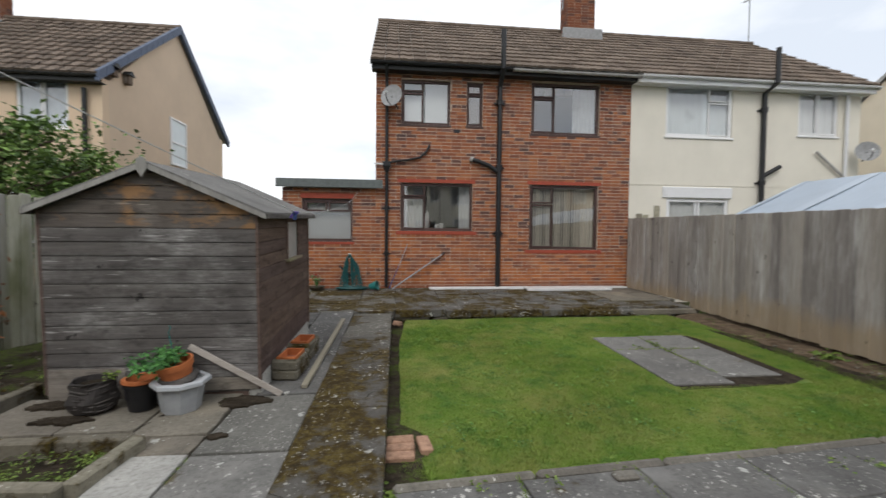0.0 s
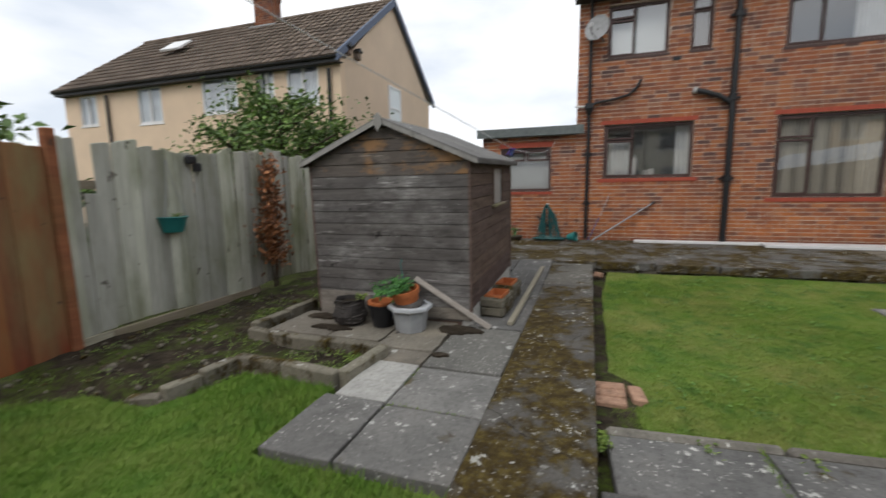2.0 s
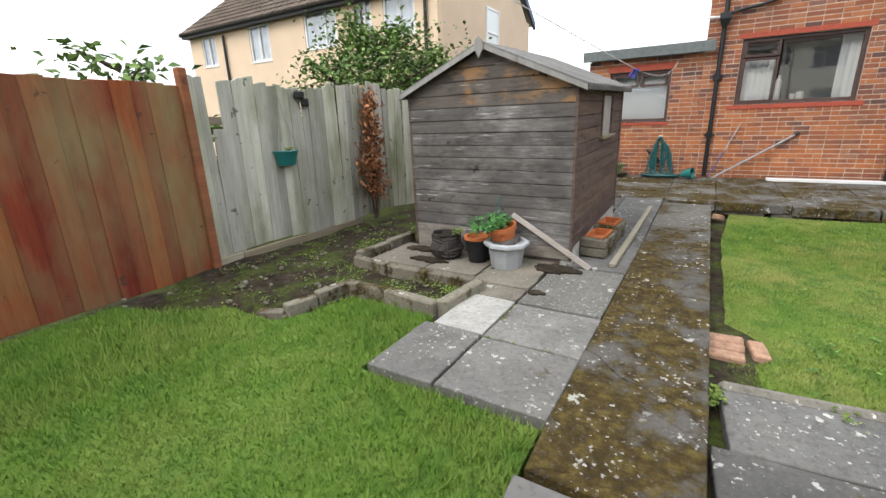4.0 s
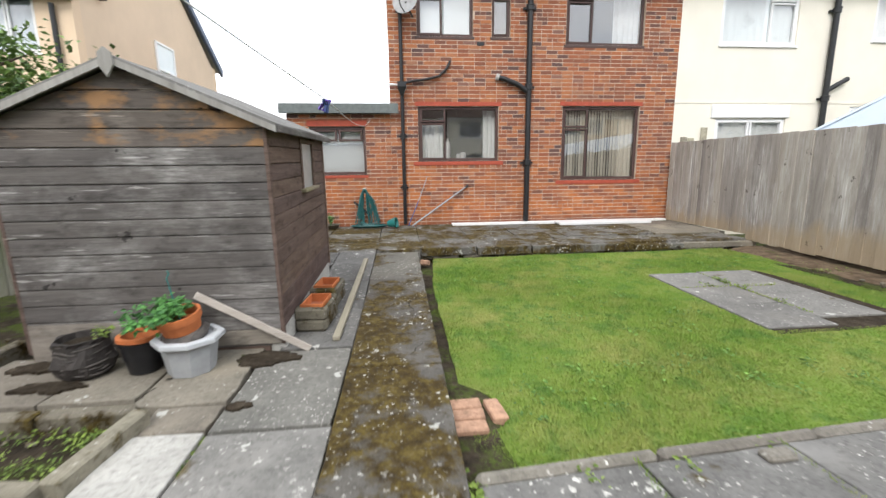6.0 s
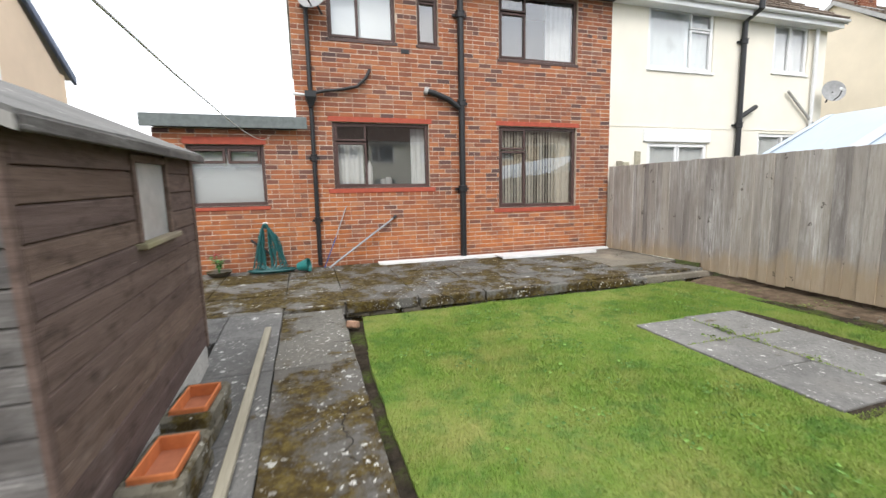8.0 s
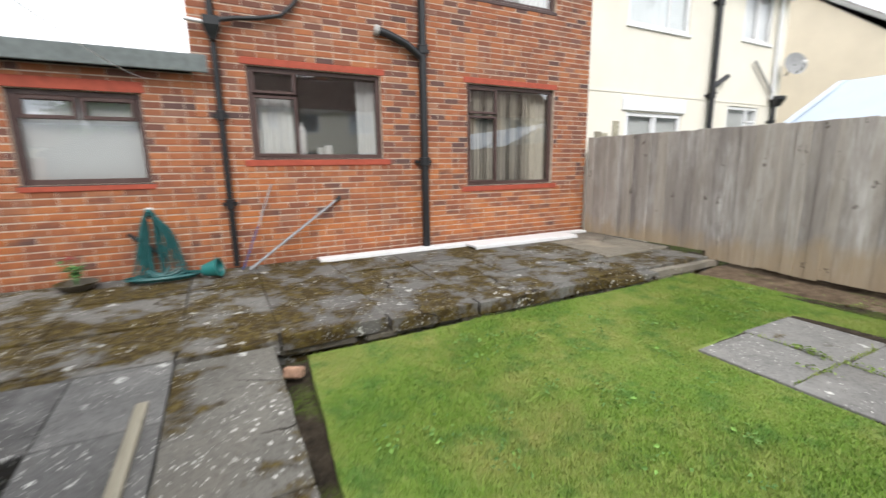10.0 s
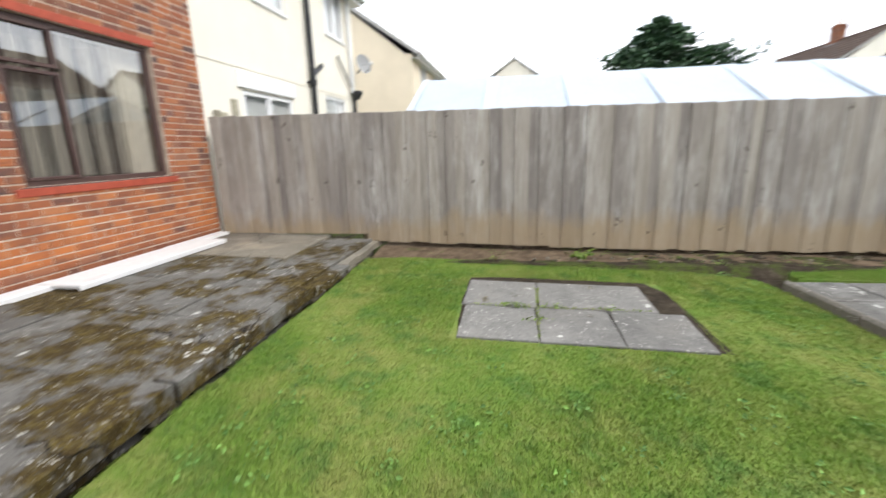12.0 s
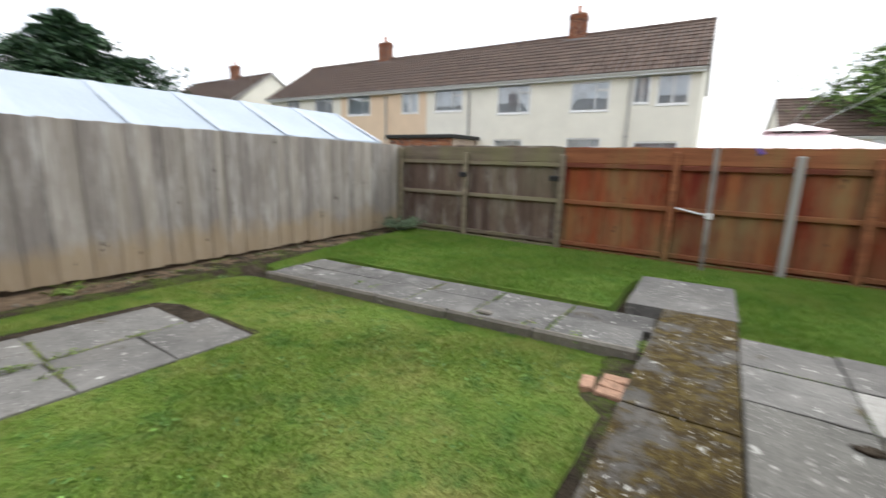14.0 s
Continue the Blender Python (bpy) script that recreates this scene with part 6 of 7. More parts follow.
sack = empty("black_sack_pot", Matrix.Translation((-3.18, 5.2, G)) @ Matrix.Diagonal((0.76, 0.76, 0.84, 1)), "crumpled dusty black plastic planter full of soil", "planter")
s = Shape().lathe([(0.15, 0.0), (0.185, 0.03), (0.20, 0.12), (0.19, 0.2), (0.185, 0.27), (0.19, 0.30), (0.165, 0.30), (0.16, 0.25)], 30, None, 0.22)
part("sack", s, BAGPLASTIC, sack)
part("soil", Shape().lathe([(0.162, 0.22), (0.15, 0.255), (0.06, 0.265)], 20), SOIL, sack)
for k in range(26):
    z, start, span = 0.03 + 0.0098 * k, 2.4 * k, 1.1 + 0.6 * ((k * 7) % 5) / 4
    rad = 0.186 + 0.016 * math.sin(math.pi * min(1, z / 0.25))
    part("fold", Shape().tube([((rad + 0.006 * math.sin(9 * g)) * math.cos(start + g), (rad + 0.006 * math.sin(9 * g)) * math.sin(start + g), z + 0.010 * math.sin(3 * g + k)) for g in [span * i / 7 for i in range(8)]], [0.002, 0.006, 0.007, 0.006, 0.007, 0.006, 0.005, 0.002], 5), CRUMPLE if k % 3 else BAGPLASTIC, sack)
plant(sack, (0.16, 0.02, 0.26), 0.09, 0.10, 60, 0.035, LEAFLIME, 5)

pot = empty("black_plant_pot", Matrix.Translation((-2.835, 5.22, G)) @ Matrix.Diagonal((0.90, 0.90, 0.95, 1)), "black plastic plant pot with an orange pot inside", "plant pot")
part("outer_pot", Shape().lathe([(0.10, 0), (0.135, 0.20), (0.145, 0.20), (0.145, 0.225), (0.128, 0.225), (0.122, 0.1)], 24), BLACKPLASTIC, pot, smooth=True)
part("inner_pot", Shape().lathe([(0.11, 0.16), (0.13, 0.232), (0.152, 0.236), (0.152, 0.262), (0.118, 0.262), (0.105, 0.18)], 24), TERRACOTTA, pot, "orange rim", smooth=True)
part("soil", Shape().lathe([(0.115, 0.19), (0.05, 0.205)], 16), SOIL, pot)

tub = empty("grey_tub", pose(-2.515, 5.17, G) @ Matrix.Diagonal((0.82, 0.82, 0.92, 1)), "grey octagonal plastic tub holding a tilted pot", "tub")
part("body", Shape().lathe([(0.165, 0), (0.17, 0.01), (0.208, 0.225), (0.20, 0.226), (0.16, 0.03)], 8), GREYTUB, tub)
part("rim", Shape().lathe([(0.205, 0.225), (0.252, 0.228), (0.258, 0.235), (0.258, 0.262), (0.248, 0.270), (0.205, 0.270), (0.198, 0.24)], 8), TUBRIM, tub, "pale grey octagonal rim")
part("soil", Shape().lathe([(0.187, 0.16), (0.1, 0.19)], 8), SOIL, tub)
inner = empty("tilted_pot", Matrix.Translation((-2.55, 5.21, G + 0.185)) @ pose(0, 0, 0, 8, -9, 20) @ Matrix.Diagonal((0.76, 0.76, 0.80, 1)), "orange plant pot in a black sleeve, tilted, with leafy stems", "plant pot")
part("sleeve", Shape().lathe([(0.13, 0.0), (0.185, 0.04), (0.19, 0.075), (0.165, 0.11), (0.145, 0.115)], 26, None, 0.2), CRUMPLE, inner)
part("pot_rim", Shape().lathe([(0.14, 0.09), (0.162, 0.20), (0.178, 0.205), (0.180, 0.262), (0.160, 0.264), (0.148, 0.18)], 26), TERRACOTTA, inner, smooth=True)
part("soil", Shape().lathe([(0.138, 0.17), (0.05, 0.19)], 16), SOIL, inner)
plant(inner, (-0.10, 0, 0.17), 0.29, 0.20, 520, 0.055, LEAFPOT, 13)
part("cane", Shape().tube([(0.0, 0.02, 0.15), (0.01, 0.03, 0.56), (0.035, 0.03, 0.59), (0.03, 0.03, 0.62)], 0.006, 6), TEAL, inner, "teal plant stake")

tagged(part("leaning_plank", Shape().cbox(-0.43, 0.43, -0.011, 0.011, -0.025, 0.025, 0.004), RAWPLANK), "pale raw timber plank leaning on the shed", "plank").matrix_world = pose(-2.175, 5.385, 0.285, -8, 31, 2)
for y, x in ((5.95, -1.855), (6.53, -1.86)):
    t = empty("stone_trough", pose(x, y, G, 0, 0, -4), "mossy concrete trough with an orange liner full of soil", "trough", "troughs by the shed")
    s = Shape()
    s.cbox(-0.13, 0.13, -0.225, 0.225, 0, 0.12, 0.03).cbox(-0.13, 0.13, -0.225, -0.165, 0.1, 0.205, 0.02).cbox(-0.13, 0.13, 0.165, 0.225, 0.1, 0.205, 0.02).cbox(-0.13, -0.092, -0.17, 0.17, 0.1, 0.2, 0.015).cbox(0.092, 0.13, -0.17, 0.17, 0.1, 0.2, 0.015)
    part("trough_body", s, STONE, t)
    s = Shape()
    s.cbox(-0.09, 0.09, -0.163, -0.15, 0.122, 0.222, 0.005).cbox(-0.09, 0.09, 0.15, 0.163, 0.122, 0.222, 0.005).cbox(-0.09, -0.077, -0.15, 0.15, 0.122, 0.22, 0.005).cbox(0.077, 0.09, -0.15, 0.15, 0.122, 0.22, 0.005)
    part("liner", s, TERRACOTTA, t, "orange plastic liner")
    part("soil", Shape().box(-0.077, 0.077, -0.15, 0.15, 0.122, 0.15), TERRADULL, t)
tagged(part("timber_batten", Shape().cbox(-0.028, 0.028, -1.32, 1.32, 0, 0.035, 0.004), BATTEN), "long weathered timber batten lying on the slabs", "batten").matrix_world = pose(-1.625, 6.84, 0.098, 1.45, 0, -0.6)

stack = empty("loose_bricks", Matrix.Translation((-0.705, 4.58, -0.088)), "salmon bricks sunk in the lawn corner", "bricks")
for a, b, w, l, t in ((-0.085, -0.115, 0.049, 0.10, 92), (-0.078, -0.002, 0.049, 0.10, 87), (-0.08, 0.112, 0.049, 0.10, 90), (0.09, 0.04, 0.046, 0.10, 8)):
    part("brick", Shape().cbox(-w, w, -l, l, 0, 0.062, 0.008), SALMONBRICK, stack).matrix_basis = pose(a, b, 0, rng.uniform(-4, 4), rng.uniform(-4, 4), t)
tagged(part("stray_brick", Shape().cbox(-0.04, 0.04, -0.075, 0.075, 0, 0.035, 0.012), EDGING), "pale broken brick on the slabs", "brick").matrix_world = pose(0.55, 3.98, 0.015, 0, 0, 92)
tagged(part("stray_brick", Shape().cbox(-0.045, 0.045, -0.065, 0.065, 0, 0.075, 0.012), SALMONBRICK), "tan broken brick at the patio edge", "brick").matrix_world = pose(-0.80, 8.42, -0.02, 0, 20, 60)

for x, y, r0, sx in ((-2.08, 5.28, 0.13, 1.5), (-3.28, 5.02, 0.10, 1.8), (-2.05, 4.66, 0.05, 1.5), (-3.55, 5.32, 0.11, 1.3), (-2.72, 5.36, 0.10, 2.0)):
    rim = []
    for k in range(72):
        g = 2 * math.pi * k / 72
        c, d = math.cos(g), math.sin(g)
        q = r0 * (1 + 0.45 * noise.noise((c * 1.3 + x, d * 1.3, y)) + 0.28 * noise.noise((c * 3.5, d * 3.5 + x, y)) + 0.22 * noise.noise((c * 10, d * 10, x)))
        rim.append((x + q * sx * c, y + q * 0.75 * d))
    tagged(part("spilled_soil", Shape().prism(rim, 0.045, 0.067), SOIL), "dark soil spilled on the concrete", "soil", kind="structure")

# stones, weeds and litter on the soil
rng = random.Random(77)
peb = Shape()
for k in range(420):
    zone = rng.random()
    if zone < 0.35:
        x, y, z = rng.uniform(4.1, 4.55), rng.uniform(0.6, 8.6), 0.015
    elif zone < 0.8:
        x, y, z = rng.uniform(-5.2, -3.0), rng.uniform(3.0, 6.2), -0.01
    else:
        x, y, z = rng.uniform(-5.2, -3.6), rng.uniform(4.0, 8.0), -0.01
    r = rng.uniform(0.008, 0.03)
    peb.lathe([(r * 0.5, -r * 0.5), (r, 0), (r * 0.7, r * 0.5)], 6, Matrix.Translation((x, y, z)) @ Euler((rng.uniform(-0.5, 0.5), rng.uniform(-0.5, 0.5), rng.uniform(0, 6))).to_matrix().to_4x4(), 0.3)
tagged(part("pebbles", peb, KERB), "scattered small stones on the soil", "stones", kind="stuff")
w = Shape()
spots = []
for k in range(118):
    if k < 70:
        c = Vector((rng.uniform(-5.1, -2.7), rng.uniform(3.3, 6.4), -0.01))
        if -3.4 < c.x and c.y > 4.7:
            continue
    elif k < 95:
        c = Vector((rng.uniform(4.12, 4.55), rng.uniform(0.8, 8.2), 0.01))
    else:
        c = Vector((rng.uniform(-3.3, -2.65), rng.uniform(4.05, 4.65), 0.0))
    for j in range(30):
        spots.append(c + Vector((rng.gauss(0, 0.06), rng.gauss(0, 0.06), rng.uniform(0.0, 0.03))))
tagged(part("bed_weeds", leaves(w, spots, 0.020, rng=rng), LEAFLIME), "low lime-green weeds over the soil bed", "weeds", kind="stuff")
w, spots = Shape(), []
for k in range(150):
    if k < 95:
        c = Vector((rng.uniform(-0.5, 3.9), rng.uniform(4.5, 8.4), 0.0))
        c.z = slope(c.y)
        if 1.8 < c.x < 3.6 and 5.4 < c.y < 7.5:
            continue
    else:
        c = Vector((rng.uniform(-4.4, -1.7), rng.uniform(0.8, 3.1), 0.005))
    for j in range(14):
        spots.append(c + Vector((rng.gauss(0, 0.055), rng.gauss(0, 0.055), rng.uniform(0.005, 0.025))))
tagged(part("clover", leaves(w, spots, 0.028, 0.2, rng=rng), CLOVER), "dark clover and dandelion rosettes in the lawn", "clover", kind="stuff")
w, spots = Shape(), []
for k in range(26):
    x0, y0 = rng.choice(((2.61, rng.uniform(5.8, 7.3)), (rng.uniform(2.0, 3.3), 6.71), (-0.05 + 0.62 * rng.randint(0, 4), rng.uniform(3.4, 4.1)), (-1.5, rng.uniform(3.3, 4.4)), (rng.uniform(-2.5, -1.55), 3.85), (rng.uniform(-0.8, 3.0), 3.98), (-2.12, rng.uniform(3.3, 4.4)), (-0.86, 3.9)))
    for j in range(22):
        spots.append(Vector((x0 + rng.gauss(0, 0.03), y0 + rng.gauss(0, 0.05), rng.uniform(0.01, 0.04))))
tagged(part("joint_weeds", leaves(w, spots, 0.028, rng=rng), LEAFLIME), "bright grass tufts in the slab joints", "weeds", kind="stuff")
corner = empty("corner_shrub", Matrix.Translation((4.2, 0.72, -0.02)), "low grey-green plant in the fence corner", "plant")
plant(corner, (0, 0, 0), 0.50, 0.30, 1100, 0.05, LEAFGREY, 18)
fp = empty("dock_weed", Matrix.Translation((4.3, 6.1, 0.01)), "broad-leaved weed at the fence foot", "weed")
plant(fp, (0, 0, 0), 0.16, 0.07, 60, 0.07, LEAFLIME, 7)

# ---- things on the left fence ----
hb = empty("hanging_basket", Matrix.Translation((FX0 + 0.03, 5.05, 1.1)), "teal plastic wall basket hung on the fence", "basket")
half = [math.pi * (i / 10 - 0.5) for i in range(11)]
body = [(0.155 * f * math.cos(g), 0.155 * f * math.sin(g), z) for f, z in ((0.70, -0.16), (0.82, -0.10), (0.97, -0.02), (1.0, 0.0), (0.93, 0.0), (0.76, -0.09)) for g in half]
part("basket", Shape().add(body, [(r0 * 11 + i, r0 * 11 + i + 1, r0 * 11 + i + 12, r0 * 11 + i + 11) for r0 in range(5) for i in range(10)] + [tuple(range(10, -1, -1)), tuple(range(55, 66)), (0, 11, 22, 33, 43, 32, 21, 10)]), TEAL, hb)
part("rim", Shape().tube([(0.160 * math.cos(g), 0.160 * math.sin(g), 0.0) for g in half], 0.010, 6), TEAL, hb)
for a in (-0.14, 0.14):
    part("hanger", Shape().tube([(0.08, a, 0.0), (0.03, a * 0.3, 0.35), (0.0, 0.0, 0.62)], 0.004, 5), GREYMETAL, hb)
plant(hb, (0.08, 0, 0.0), 0.09, 0.04, 30, 0.03, LEAFLIME, 5)
tagged(part("wall_bracket", Shape().cbox(FX0 + 0.016, FX0 + 0.10, 5.28, 5.40, 1.68, 1.78, 0.02).cbox(FX0 + 0.03, FX0 + 0.07, 5.36, 5.48, 1.60, 1.70, 0.015), BLACKPLASTIC), "small black plastic bracket on the fence", "bracket")
dead = empty("dead_climber", Matrix.Translation((FX0 + 0.05, 6.55, 0.0)), "dead brown climbing plant against the fence", "climber")
r = random.Random(9)
st, spots = Shape(), []
for k in range(9):
    y0, x0 = r.uniform(-0.06, 0.06), r.uniform(0.0, 0.05)
    pts = [Vector((x0 + 0.02, y0 + 0.05 * math.sin(z * 4 + k) + (r.uniform(-0.2, 0.2) if z > 0.5 else 0) * (0.4 if z > 1.2 else 1), z)) for z in (0.0, 0.3, 0.6, 0.95, 1.35, 1.8)]
    st.tube(pts, [0.008, 0.007, 0.006, 0.005, 0.004, 0.002], 5)
    for j in range(110):
        u = r.uniform(1.2, 5.0)
        i = min(4, int(u))
        p = pts[i].lerp(pts[i + 1], u - i)
        spots.append(p + Vector((abs(r.gauss(0, 0.06)), r.gauss(0, 0.12 if p.z < 1.0 else 0.075), r.gauss(0, 0.05))))
tagged(part("stem_cluster", st, BARK, dead), kind="stuff")
tagged(part("foliage", leaves(Shape(), spots, 0.07, 1.2, rng=r), DEADLEAF, dead), kind="stuff")

# ---- things along the house wall ----
PZ = 0.235
coil = empty("garden_hose", Matrix.Translation((-1.83, FACADE - 0.1, PZ)), "dark green garden hose coiled on a wall tap", "hose")
r = random.Random(5)
for k in range(15):
    wl_, wr_, low, bow, cross = r.uniform(-0.02, 0.15), r.uniform(-0.04, 0.24), r.uniform(0.02, 0.20), r.uniform(0.55, 1.3), r.uniform(-0.035, 0.035)
    top, dep = 0.72 + r.uniform(-0.03, 0.03), -0.05 - 0.013 * (k % 6)
    pts = []
    for i in range(11):
        u = 1 - i / 10
        pts.append((-0.03 - 0.02 * min(1, u * 5) - wl_ * u ** bow + cross * math.sin(6 * u), dep - 0.05 * u, top - 0.03 - (top - 0.03 - low) * u))
    for i in range(1, 5):
        g = math.pi * i / 5
        pts.append((0.005 - 0.035 * math.cos(g), dep, top - 0.03 + 0.035 * math.sin(g)))
    for i in range(11):
        u = i / 10
        pts.append((0.04 + 0.03 * min(1, u * 4) + wr_ * u ** bow + cross * math.sin(5 * u), dep - 0.05 * u, top - 0.03 - (top - 0.03 - low) * u))
    xr, xl = pts[-1][0], pts[0][0]
    for i in range(1, 9):
        g = math.pi * i / 9
        pts.append(((xr + xl) / 2 + (xr - xl) / 2 * math.cos(g), dep - 0.05 - 0.05 * math.sin(g), low - 0.8 * (low - 0.012) * math.sin(g)))
    part("hose_loop", Shape().tube(pts, 0.0105, 6, True), HOSE, coil, smooth=True)
for k in range(6):
    pts = [(0.08 + (0.20 + 0.022 * k) * math.cos(g) * 1.15, -0.19 + (0.08 + 0.016 * k) * math.sin(g), 0.014 + 0.014 * (k % 3)) for g in [2 * math.pi * i / 24 for i in range(25)]]
    part("hose_loop", Shape().tube(pts, 0.0105, 6, False), HOSE, coil, smooth=True)
tap = empty("wall_tap", Matrix.Translation((-1.83, FACADE, PZ + 0.72)), "white outdoor tap on the brick wall", "tap")
part("body", Shape().tube([(0, 0.01, 0), (0, -0.09, 0), (0, -0.12, -0.02), (0, -0.125, -0.07)], 0.017, 10), WHITEPLASTIC, tap)
part("handle", Shape().cbox(-0.035, 0.035, -0.09, -0.07, 0.02, 0.05, 0.006), WHITEPLASTIC, tap)
reel = empty("hose_hanger", Matrix.Translation((-1.95, FACADE - 0.005, PZ + 0.42)), "black hose hanger on the wall", "hanger")
part("arm", Shape().tube([(-0.10, -0.09, 0.08), (0.05, -0.10, -0.06), (0.22, -0.11, -0.20)], 0.022, 8), BLACKPLASTIC, reel)
globe = empty("teal_pot", Matrix.Translation((-1.30, FACADE - 0.42, PZ - 0.01)), "teal plastic pot lying on its side", "pot")
part("pot_body", Shape().lathe([(0.06, -0.08), (0.10, 0.08), (0.108, 0.085), (0.108, 0.1), (0.095, 0.1), (0.05, -0.06)], 18, pose(0, 0, 0.10, 80, 0, 70)), TEAL, globe, smooth=True)
broom = empty("metal_pole", Matrix(), "scuffed grey metal pole leaning on the wall", "pole")
part("shaft", Shape().tube([(-0.90, FACADE - 0.30, PZ + 0.01), (0.24, FACADE - 0.03, 1.0)], 0.017, 8), GREYMETAL, broom)
part("end_cap", Shape().tube([(0.22, FACADE - 0.035, 0.985), (0.27, FACADE - 0.025, 1.03)], 0.024, 8), BLACKPLASTIC, broom)
cane = empty("thin_cane", Matrix(), "thin grey and purple cane leaning on the wall", "cane")
part("shaft", Shape().tube([(-0.97, FACADE - 0.20, PZ), (-0.76, FACADE - 0.11, 0.72)], 0.010, 6), NAVY, cane)
part("tip", Shape().tube([(-0.76, FACADE - 0.11, 0.72), (-0.56, FACADE - 0.02, 1.22)], 0.009, 6), GREYMETAL, cane)
for x0, x1, y0, y1, z in ((-0.08, 2.2, FACADE - 0.26, FACADE - 0.06, PZ + 0.003), (2.05, 4.0, FACADE - 0.56, FACADE - 0.12, PZ + 0.012), (3.55, 4.55, FACADE - 0.21, FACADE - 0.05, PZ + 0.0)):
    s = Shape().cbox(x0, x1, y0, y1, z - 0.012, z + 0.022, 0.006).cbox(x0, x1, y0 - 0.002, y0 + 0.012, z - 0.03, z + 0.02, 0.004)
    tagged(part("plastic_board", s, WHITEPLASTIC), "long white plastic board lying along the wall", "board", "boards along the wall")
fl = empty("flower_pot", Matrix.Translation((-2.50, FACADE - 0.28, PZ - 0.01)), "low stone bowl with a straggly red flower", "plant pot")
part("bowl", Shape().lathe([(0.10, 0), (0.17, 0.06), (0.185, 0.08), (0.165, 0.08), (0.1, 0.03)], 20), STONE, fl)
plant(fl, (0, 0, 0.05), 0.11, 0.22, 90, 0.045, LEAFPOT, 6)
part("flower", leaves(Shape(), [Vector((-0.02 + rng.gauss(0, 0.014), rng.gauss(0, 0.014), 0.33 + rng.gauss(0, 0.012))) for k in range(14)], 0.03, rng=rng), REDPETAL, fl, "red flower head")
part("flower_stalk", Shape().tube([(0, 0, 0.06), (-0.02, 0, 0.33)], 0.004, 5), LEAFPOT, fl)
for x, h in ((4.92, 0.42), (5.08, 0.40), (5.26, 0.62)):
    tagged(part("spare_board", Shape().cbox(-0.07, 0.07, -0.012, 0.012, 0, 1.55 + h, 0.004), BATTEN), "pale timber board leaning on the rendered wall", "board", "boards on the rendered wall").matrix_world = pose(x, FACADE - 0.12, 0.0, -3, 3 if x > 5.2 else 0, 0)

# ---- beyond the fences ----
tent = empty("white_tent", Matrix.Translation((6.3, 4.4, 0)), "long white plastic-sheeted tent beyond the fence", "tent")
TY0, TY1, TR = -3.9, 4.0, 2.42
for k in range(7):
    a, b = TY0 + (TY1 - TY0) * k / 7, TY0 + (TY1 - TY0) * (k + 1) / 7
    n = 6
    for xa, za, xb, zb in ((-1.35, 1.80, 0.0, TR), (0.0, TR, 1.35, 1.80), (-1.38, 0.0, -1.35, 1.80), (1.35, 1.80, 1.38, 0.0)):
        s, p = Shape(), []
        for i in range(n + 1):
            for j in range(n + 1):
                u, v = i / n, j / n
                drop = -0.05 * math.sin(math.pi * v) * math.sin(math.pi * min(1, u + 0.2)) if za != 0 and zb != 0 else 0
                p.append((xa + (xb - xa) * u, a + (b - a) * v, za + (zb - za) * u + drop))
        s.add(p, [(i * (n + 1) + j, (i + 1) * (n + 1) + j, (i + 1) * (n + 1) + j + 1, i * (n + 1) + j + 1) for i in range(n) for j in range(n)])
        part("roof_sheet" if za and zb else "side_sheet", s, SHEET, tent, smooth=True)
for k in range(8):
    y = TY0 + (TY1 - TY0) * k / 7
    part("hoop", Shape().tube([(-1.32, y, 0), (-1.30, y, 1.74), (0, y, TR - 0.05), (1.30, y, 1.74), (1.32, y, 0)], 0.02, 8), WHITEPLASTIC, tent)
    # seam bands are a little lighter than the sheets between them
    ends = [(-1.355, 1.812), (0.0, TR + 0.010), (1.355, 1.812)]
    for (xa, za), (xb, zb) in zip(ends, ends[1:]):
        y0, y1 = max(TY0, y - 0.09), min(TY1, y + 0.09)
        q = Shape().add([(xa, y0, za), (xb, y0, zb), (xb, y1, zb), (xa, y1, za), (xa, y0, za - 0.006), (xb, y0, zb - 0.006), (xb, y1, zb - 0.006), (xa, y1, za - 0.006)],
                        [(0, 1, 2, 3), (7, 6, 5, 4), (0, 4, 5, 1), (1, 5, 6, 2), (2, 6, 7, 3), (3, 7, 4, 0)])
        part("seam", q, SEAM, tent, "lighter white seam band")
for y in (TY0, TY1):
    part("end_sheet", Shape().add([(-1.37, y, 0), (1.37, y, 0), (1.35, y, 1.8), (0, y, TR), (-1.35, y, 1.8)], [(0, 1, 2, 3, 4)]), SHEET, tent)

gaz = empty("garden_gazebo", Matrix.Translation((-2.35, -5.2, -0.16)), "pale pink fabric gazebo beyond the back fence", "gazebo")
s = Shape()
s.add([(-1.55, -1.55, 2.0), (1.55, -1.55, 2.0), (1.55, 1.55, 2.0), (-1.55, 1.55, 2.0), (-0.45, -0.45, 2.38), (0.45, -0.45, 2.38), (0.45, 0.45, 2.38), (-0.45, 0.45, 2.38), (-1.55, -1.55, 1.8), (1.55, -1.55, 1.8), (1.55, 1.55, 1.8), (-1.55, 1.55, 1.8)],
      [(0, 1, 5, 4), (1, 2, 6, 5), (2, 3, 7, 6), (3, 0, 4, 7), (4, 5, 6, 7), (8, 9, 1, 0), (9, 10, 2, 1), (10, 11, 3, 2), (11, 8, 0, 3)])
part("canopy", s, PINKCANVAS, gaz)
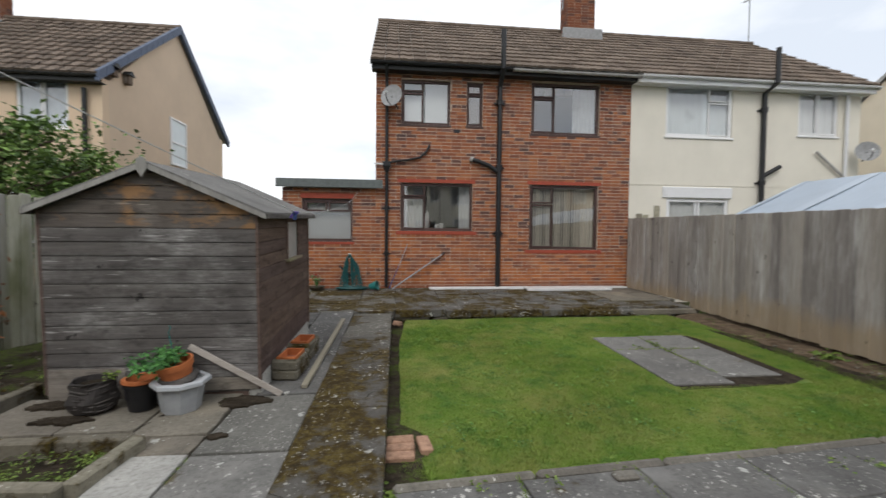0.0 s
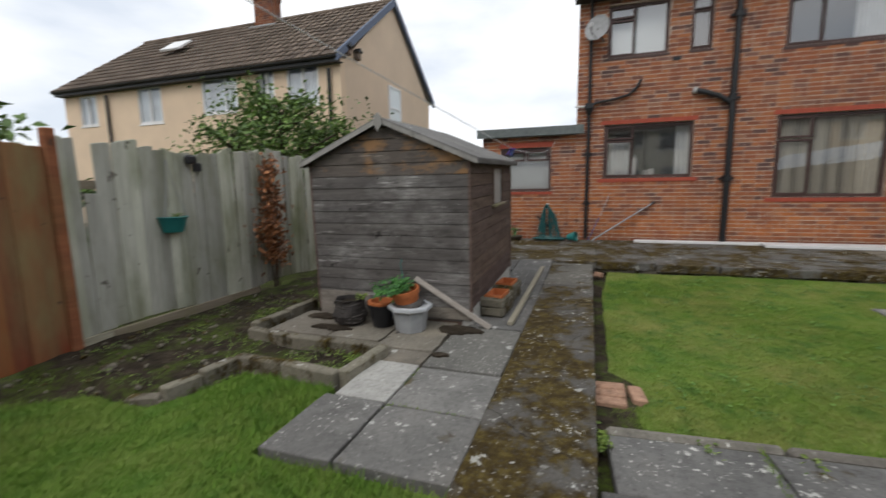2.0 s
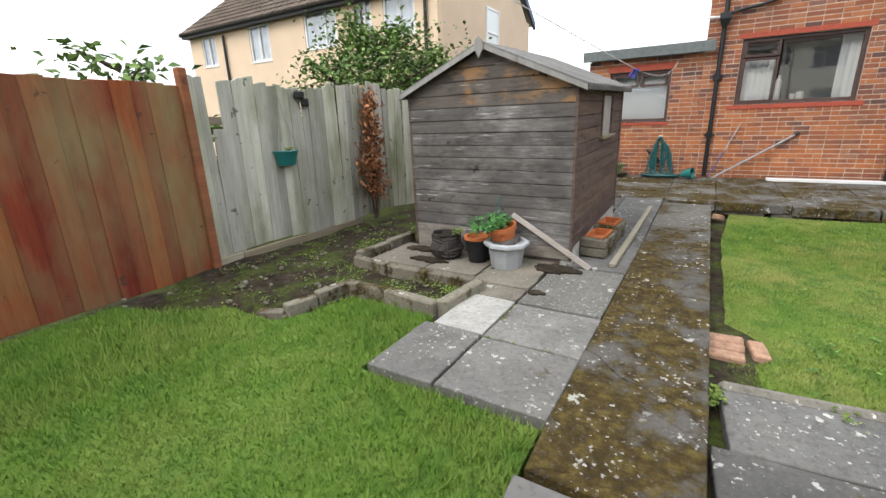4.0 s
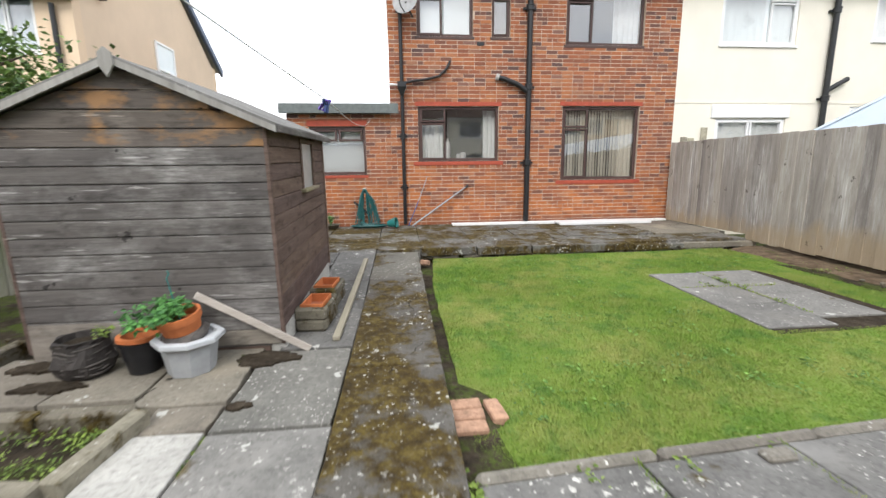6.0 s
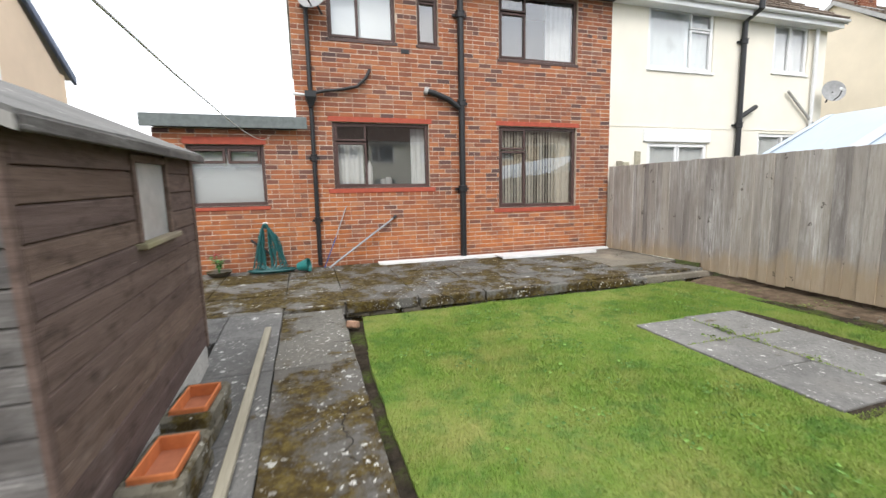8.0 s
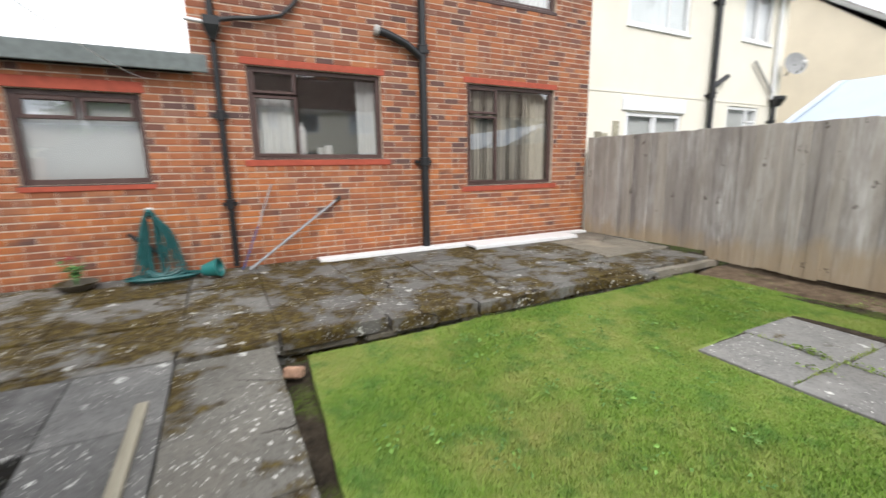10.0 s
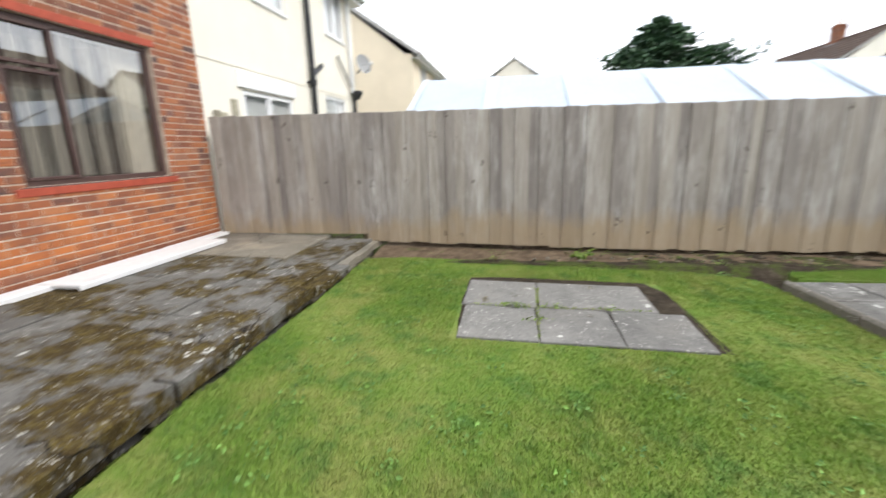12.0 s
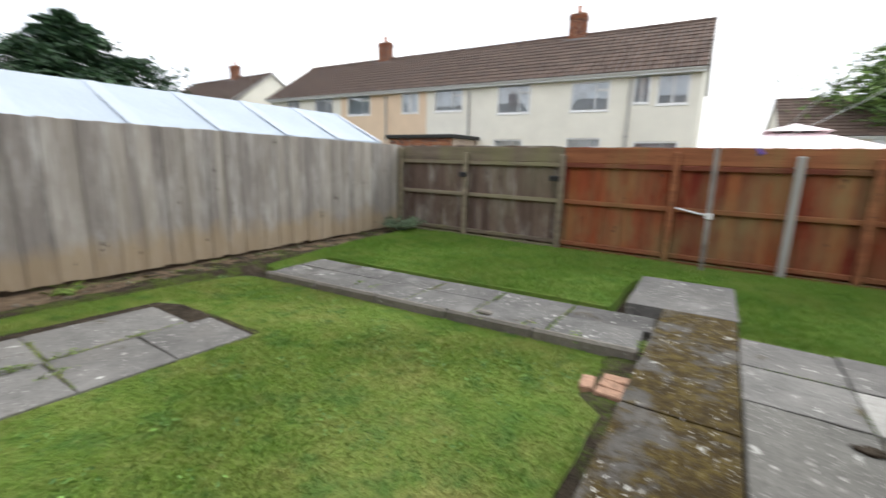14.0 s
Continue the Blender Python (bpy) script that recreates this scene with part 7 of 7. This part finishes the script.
part("vent", Shape().add([(-0.6, -0.6, 2.42), (0.6, -0.6, 2.42), (0.6, 0.6, 2.42), (-0.6, 0.6, 2.42), (0, 0, 2.62)], [(0, 1, 4), (1, 2, 4), (2, 3, 4), (3, 0, 4), (3, 2, 1, 0)]), PINKCANVAS, gaz)
for a in (-1.5, 1.5):
    for b in (-1.5, 1.5):
        part("leg", Shape().tube([(a, b, 0), (a, b, 2.0)], 0.025, 8), WHITEPLASTIC, gaz)


def shrub(name, at, label, height, radius, count, size, material, seed, limbs=9, lift=0.25, cone=False):
    """A woody plant: tapered trunk, limbs and a crown of many small leaves with gaps."""
    r = random.Random(seed)
    t = empty(name, Matrix.Translation(at), label, "tree" if height > 4 else "shrub")
    trunk = Shape().tube([(0, 0, -0.3), (0.03, 0.02, height * 0.35), (0.0, 0.05, height * 0.72), (0.02, 0.0, height * (0.98 if cone else 0.85))], [0.05 * height ** 0.7, 0.04 * height ** 0.7, 0.022 * height ** 0.7, 0.006], 8)
    tr = part("trunk", trunk, BARK, t)
    spots = []
    for k in range(limbs):
        u = (k + 0.5) / limbs
        z0 = height * (lift + (0.9 - lift) * u)
        reach = radius * ((1.05 - u) if cone else (0.55 + 0.6 * math.sin(math.pi * min(1, u + 0.15)))) * r.uniform(0.75, 1.2)
        a = 2.4 * k + r.uniform(-0.4, 0.4)
        rise = (0.1 if cone else 0.5) * reach
        pts = [Vector((reach * v * math.cos(a + 0.2 * v), reach * v * math.sin(a + 0.2 * v), z0 + rise * v + (0.0 if not cone else -0.25 * reach * v * v + 0.2 * reach * v ** 3))) for v in (0, 0.35, 0.7, 1.0)]
        part("limb", Shape().tube(pts, [0.02 * height ** 0.6, 0.014 * height ** 0.6, 0.009 * height ** 0.6, 0.003], 6), BARK, t)
        for j in range(count // limbs):
            v = r.uniform(0.15, 1.08) ** 0.8
            i = min(2, int(v * 3))
            p = pts[i].lerp(pts[min(3, i + 1)], v * 3 - i)
            c = reach * (0.105 if cone else 0.26)
            spots.append(p + Vector((r.gauss(0, c), r.gauss(0, c), r.gauss(0, c * (0.55 if cone else 0.9)))))
    tagged(part("crown", leaves(Shape(), spots, size, 0.8, rng=r), material, t), kind="stuff")
    return t


shrub("garden_shrub", (-6.9, 8.9, -0.1), "leafy green shrub rising behind the grey fence", 3.5, 1.05, 5200, 0.10, LEAF, 4, 18, 0.28)
shrub("garden_shrub", (-6.7, 10.1, -0.1), "leafy green shrub rising behind the grey fence", 3.1, 0.9, 3600, 0.10, LEAF, 6, 14, 0.28)
shrub("garden_shrub", (-6.6, 7.3, -0.1), "thin pale green shrub behind the fence", 2.7, 0.75, 1500, 0.09, LEAF, 8, 9, 0.4)
shrub("garden_shrub", (-6.1, 3.9, -0.1), "thin straggly plant showing over the red fence", 2.35, 0.5, 380, 0.10, LEAF, 12, 8, 0.5)
shrub("garden_shrub", (-5.75, 4.35, -0.1), "low dark shrub seen through the broken fence board", 1.75, 0.35, 500, 0.09, LEAF, 14, 8, 0.3)
shrub("conifer_tree", (25.0, -0.6, -0.16), "dark spreading conifer beyond the tent", 8.6, 5.6, 24000, 0.27, NEEDLE, 5, 46, 0.3, True)
shrub("broadleaf_tree", (-9.5, -31, -0.16), "green broadleaf tree beyond the far house", 8.2, 3.2, 4500, 0.40, LEAF, 7, 22, 0.35)


def aerial(at, h, turn, label):
    t = empty("tv_aerial", Matrix.Translation(at) @ pose(0, 0, 0, 0, 0, turn), label, "aerial")
    part("mast", Shape().tube([(0, 0, -0.4), (0, 0, h)], 0.018, 6), GREYMETAL, t)
    part("boom", Shape().tube([(-0.45, 0, h - 0.15), (0.45, 0, h + 0.1)], 0.012, 6), GREYMETAL, t)
    for k in range(6):
        x = -0.4 + 0.16 * k
        part("element", Shape().tube([(x, -0.18 + 0.015 * k, h - 0.14 + 0.044 * k), (x, 0.18 - 0.015 * k, h - 0.14 + 0.044 * k)], 0.006, 5), GREYMETAL, t)


aerial((4.25, FACADE + 3.3, 8.75), 1.0, 40, "grey television aerial by the chimney")
aerial((10.78, FACADE + 3.6, RIDGE), 1.5, 70, "grey television aerial on the rendered house roof")

# ---- single bricks of the house wall ----
shapes = {}
for u, v, a, b, out in singles:
    key = round(v - u, 2)
    if key not in shapes:
        w, h, e = (v - u) / 2, (b - a) / 2, 0.006
        s = Shape().add([(-w, 0.014, -h), (w, 0.014, -h), (w, 0.014, h), (-w, 0.014, h), (-w, 0.003, -h), (w, 0.003, -h), (w, 0.003, h), (-w, 0.003, h), (-w + e, 0, -h + e), (w - e, 0, -h + e), (w - e, 0, h - e), (-w + e, 0, h - e)],
                        [(0, 1, 5, 4), (1, 2, 6, 5), (2, 3, 7, 6), (3, 0, 4, 7), (4, 5, 9, 8), (5, 6, 10, 9), (6, 7, 11, 10), (7, 4, 8, 11), (8, 9, 10, 11)])
        shapes[key] = mesh_of("brick", s, BRICK)
    ob = new("brick", shapes[key])
    ob.parent = wall
    ob.matrix_basis = Matrix.Translation(((u + v) / 2, FACADE - out, (a + b) / 2))
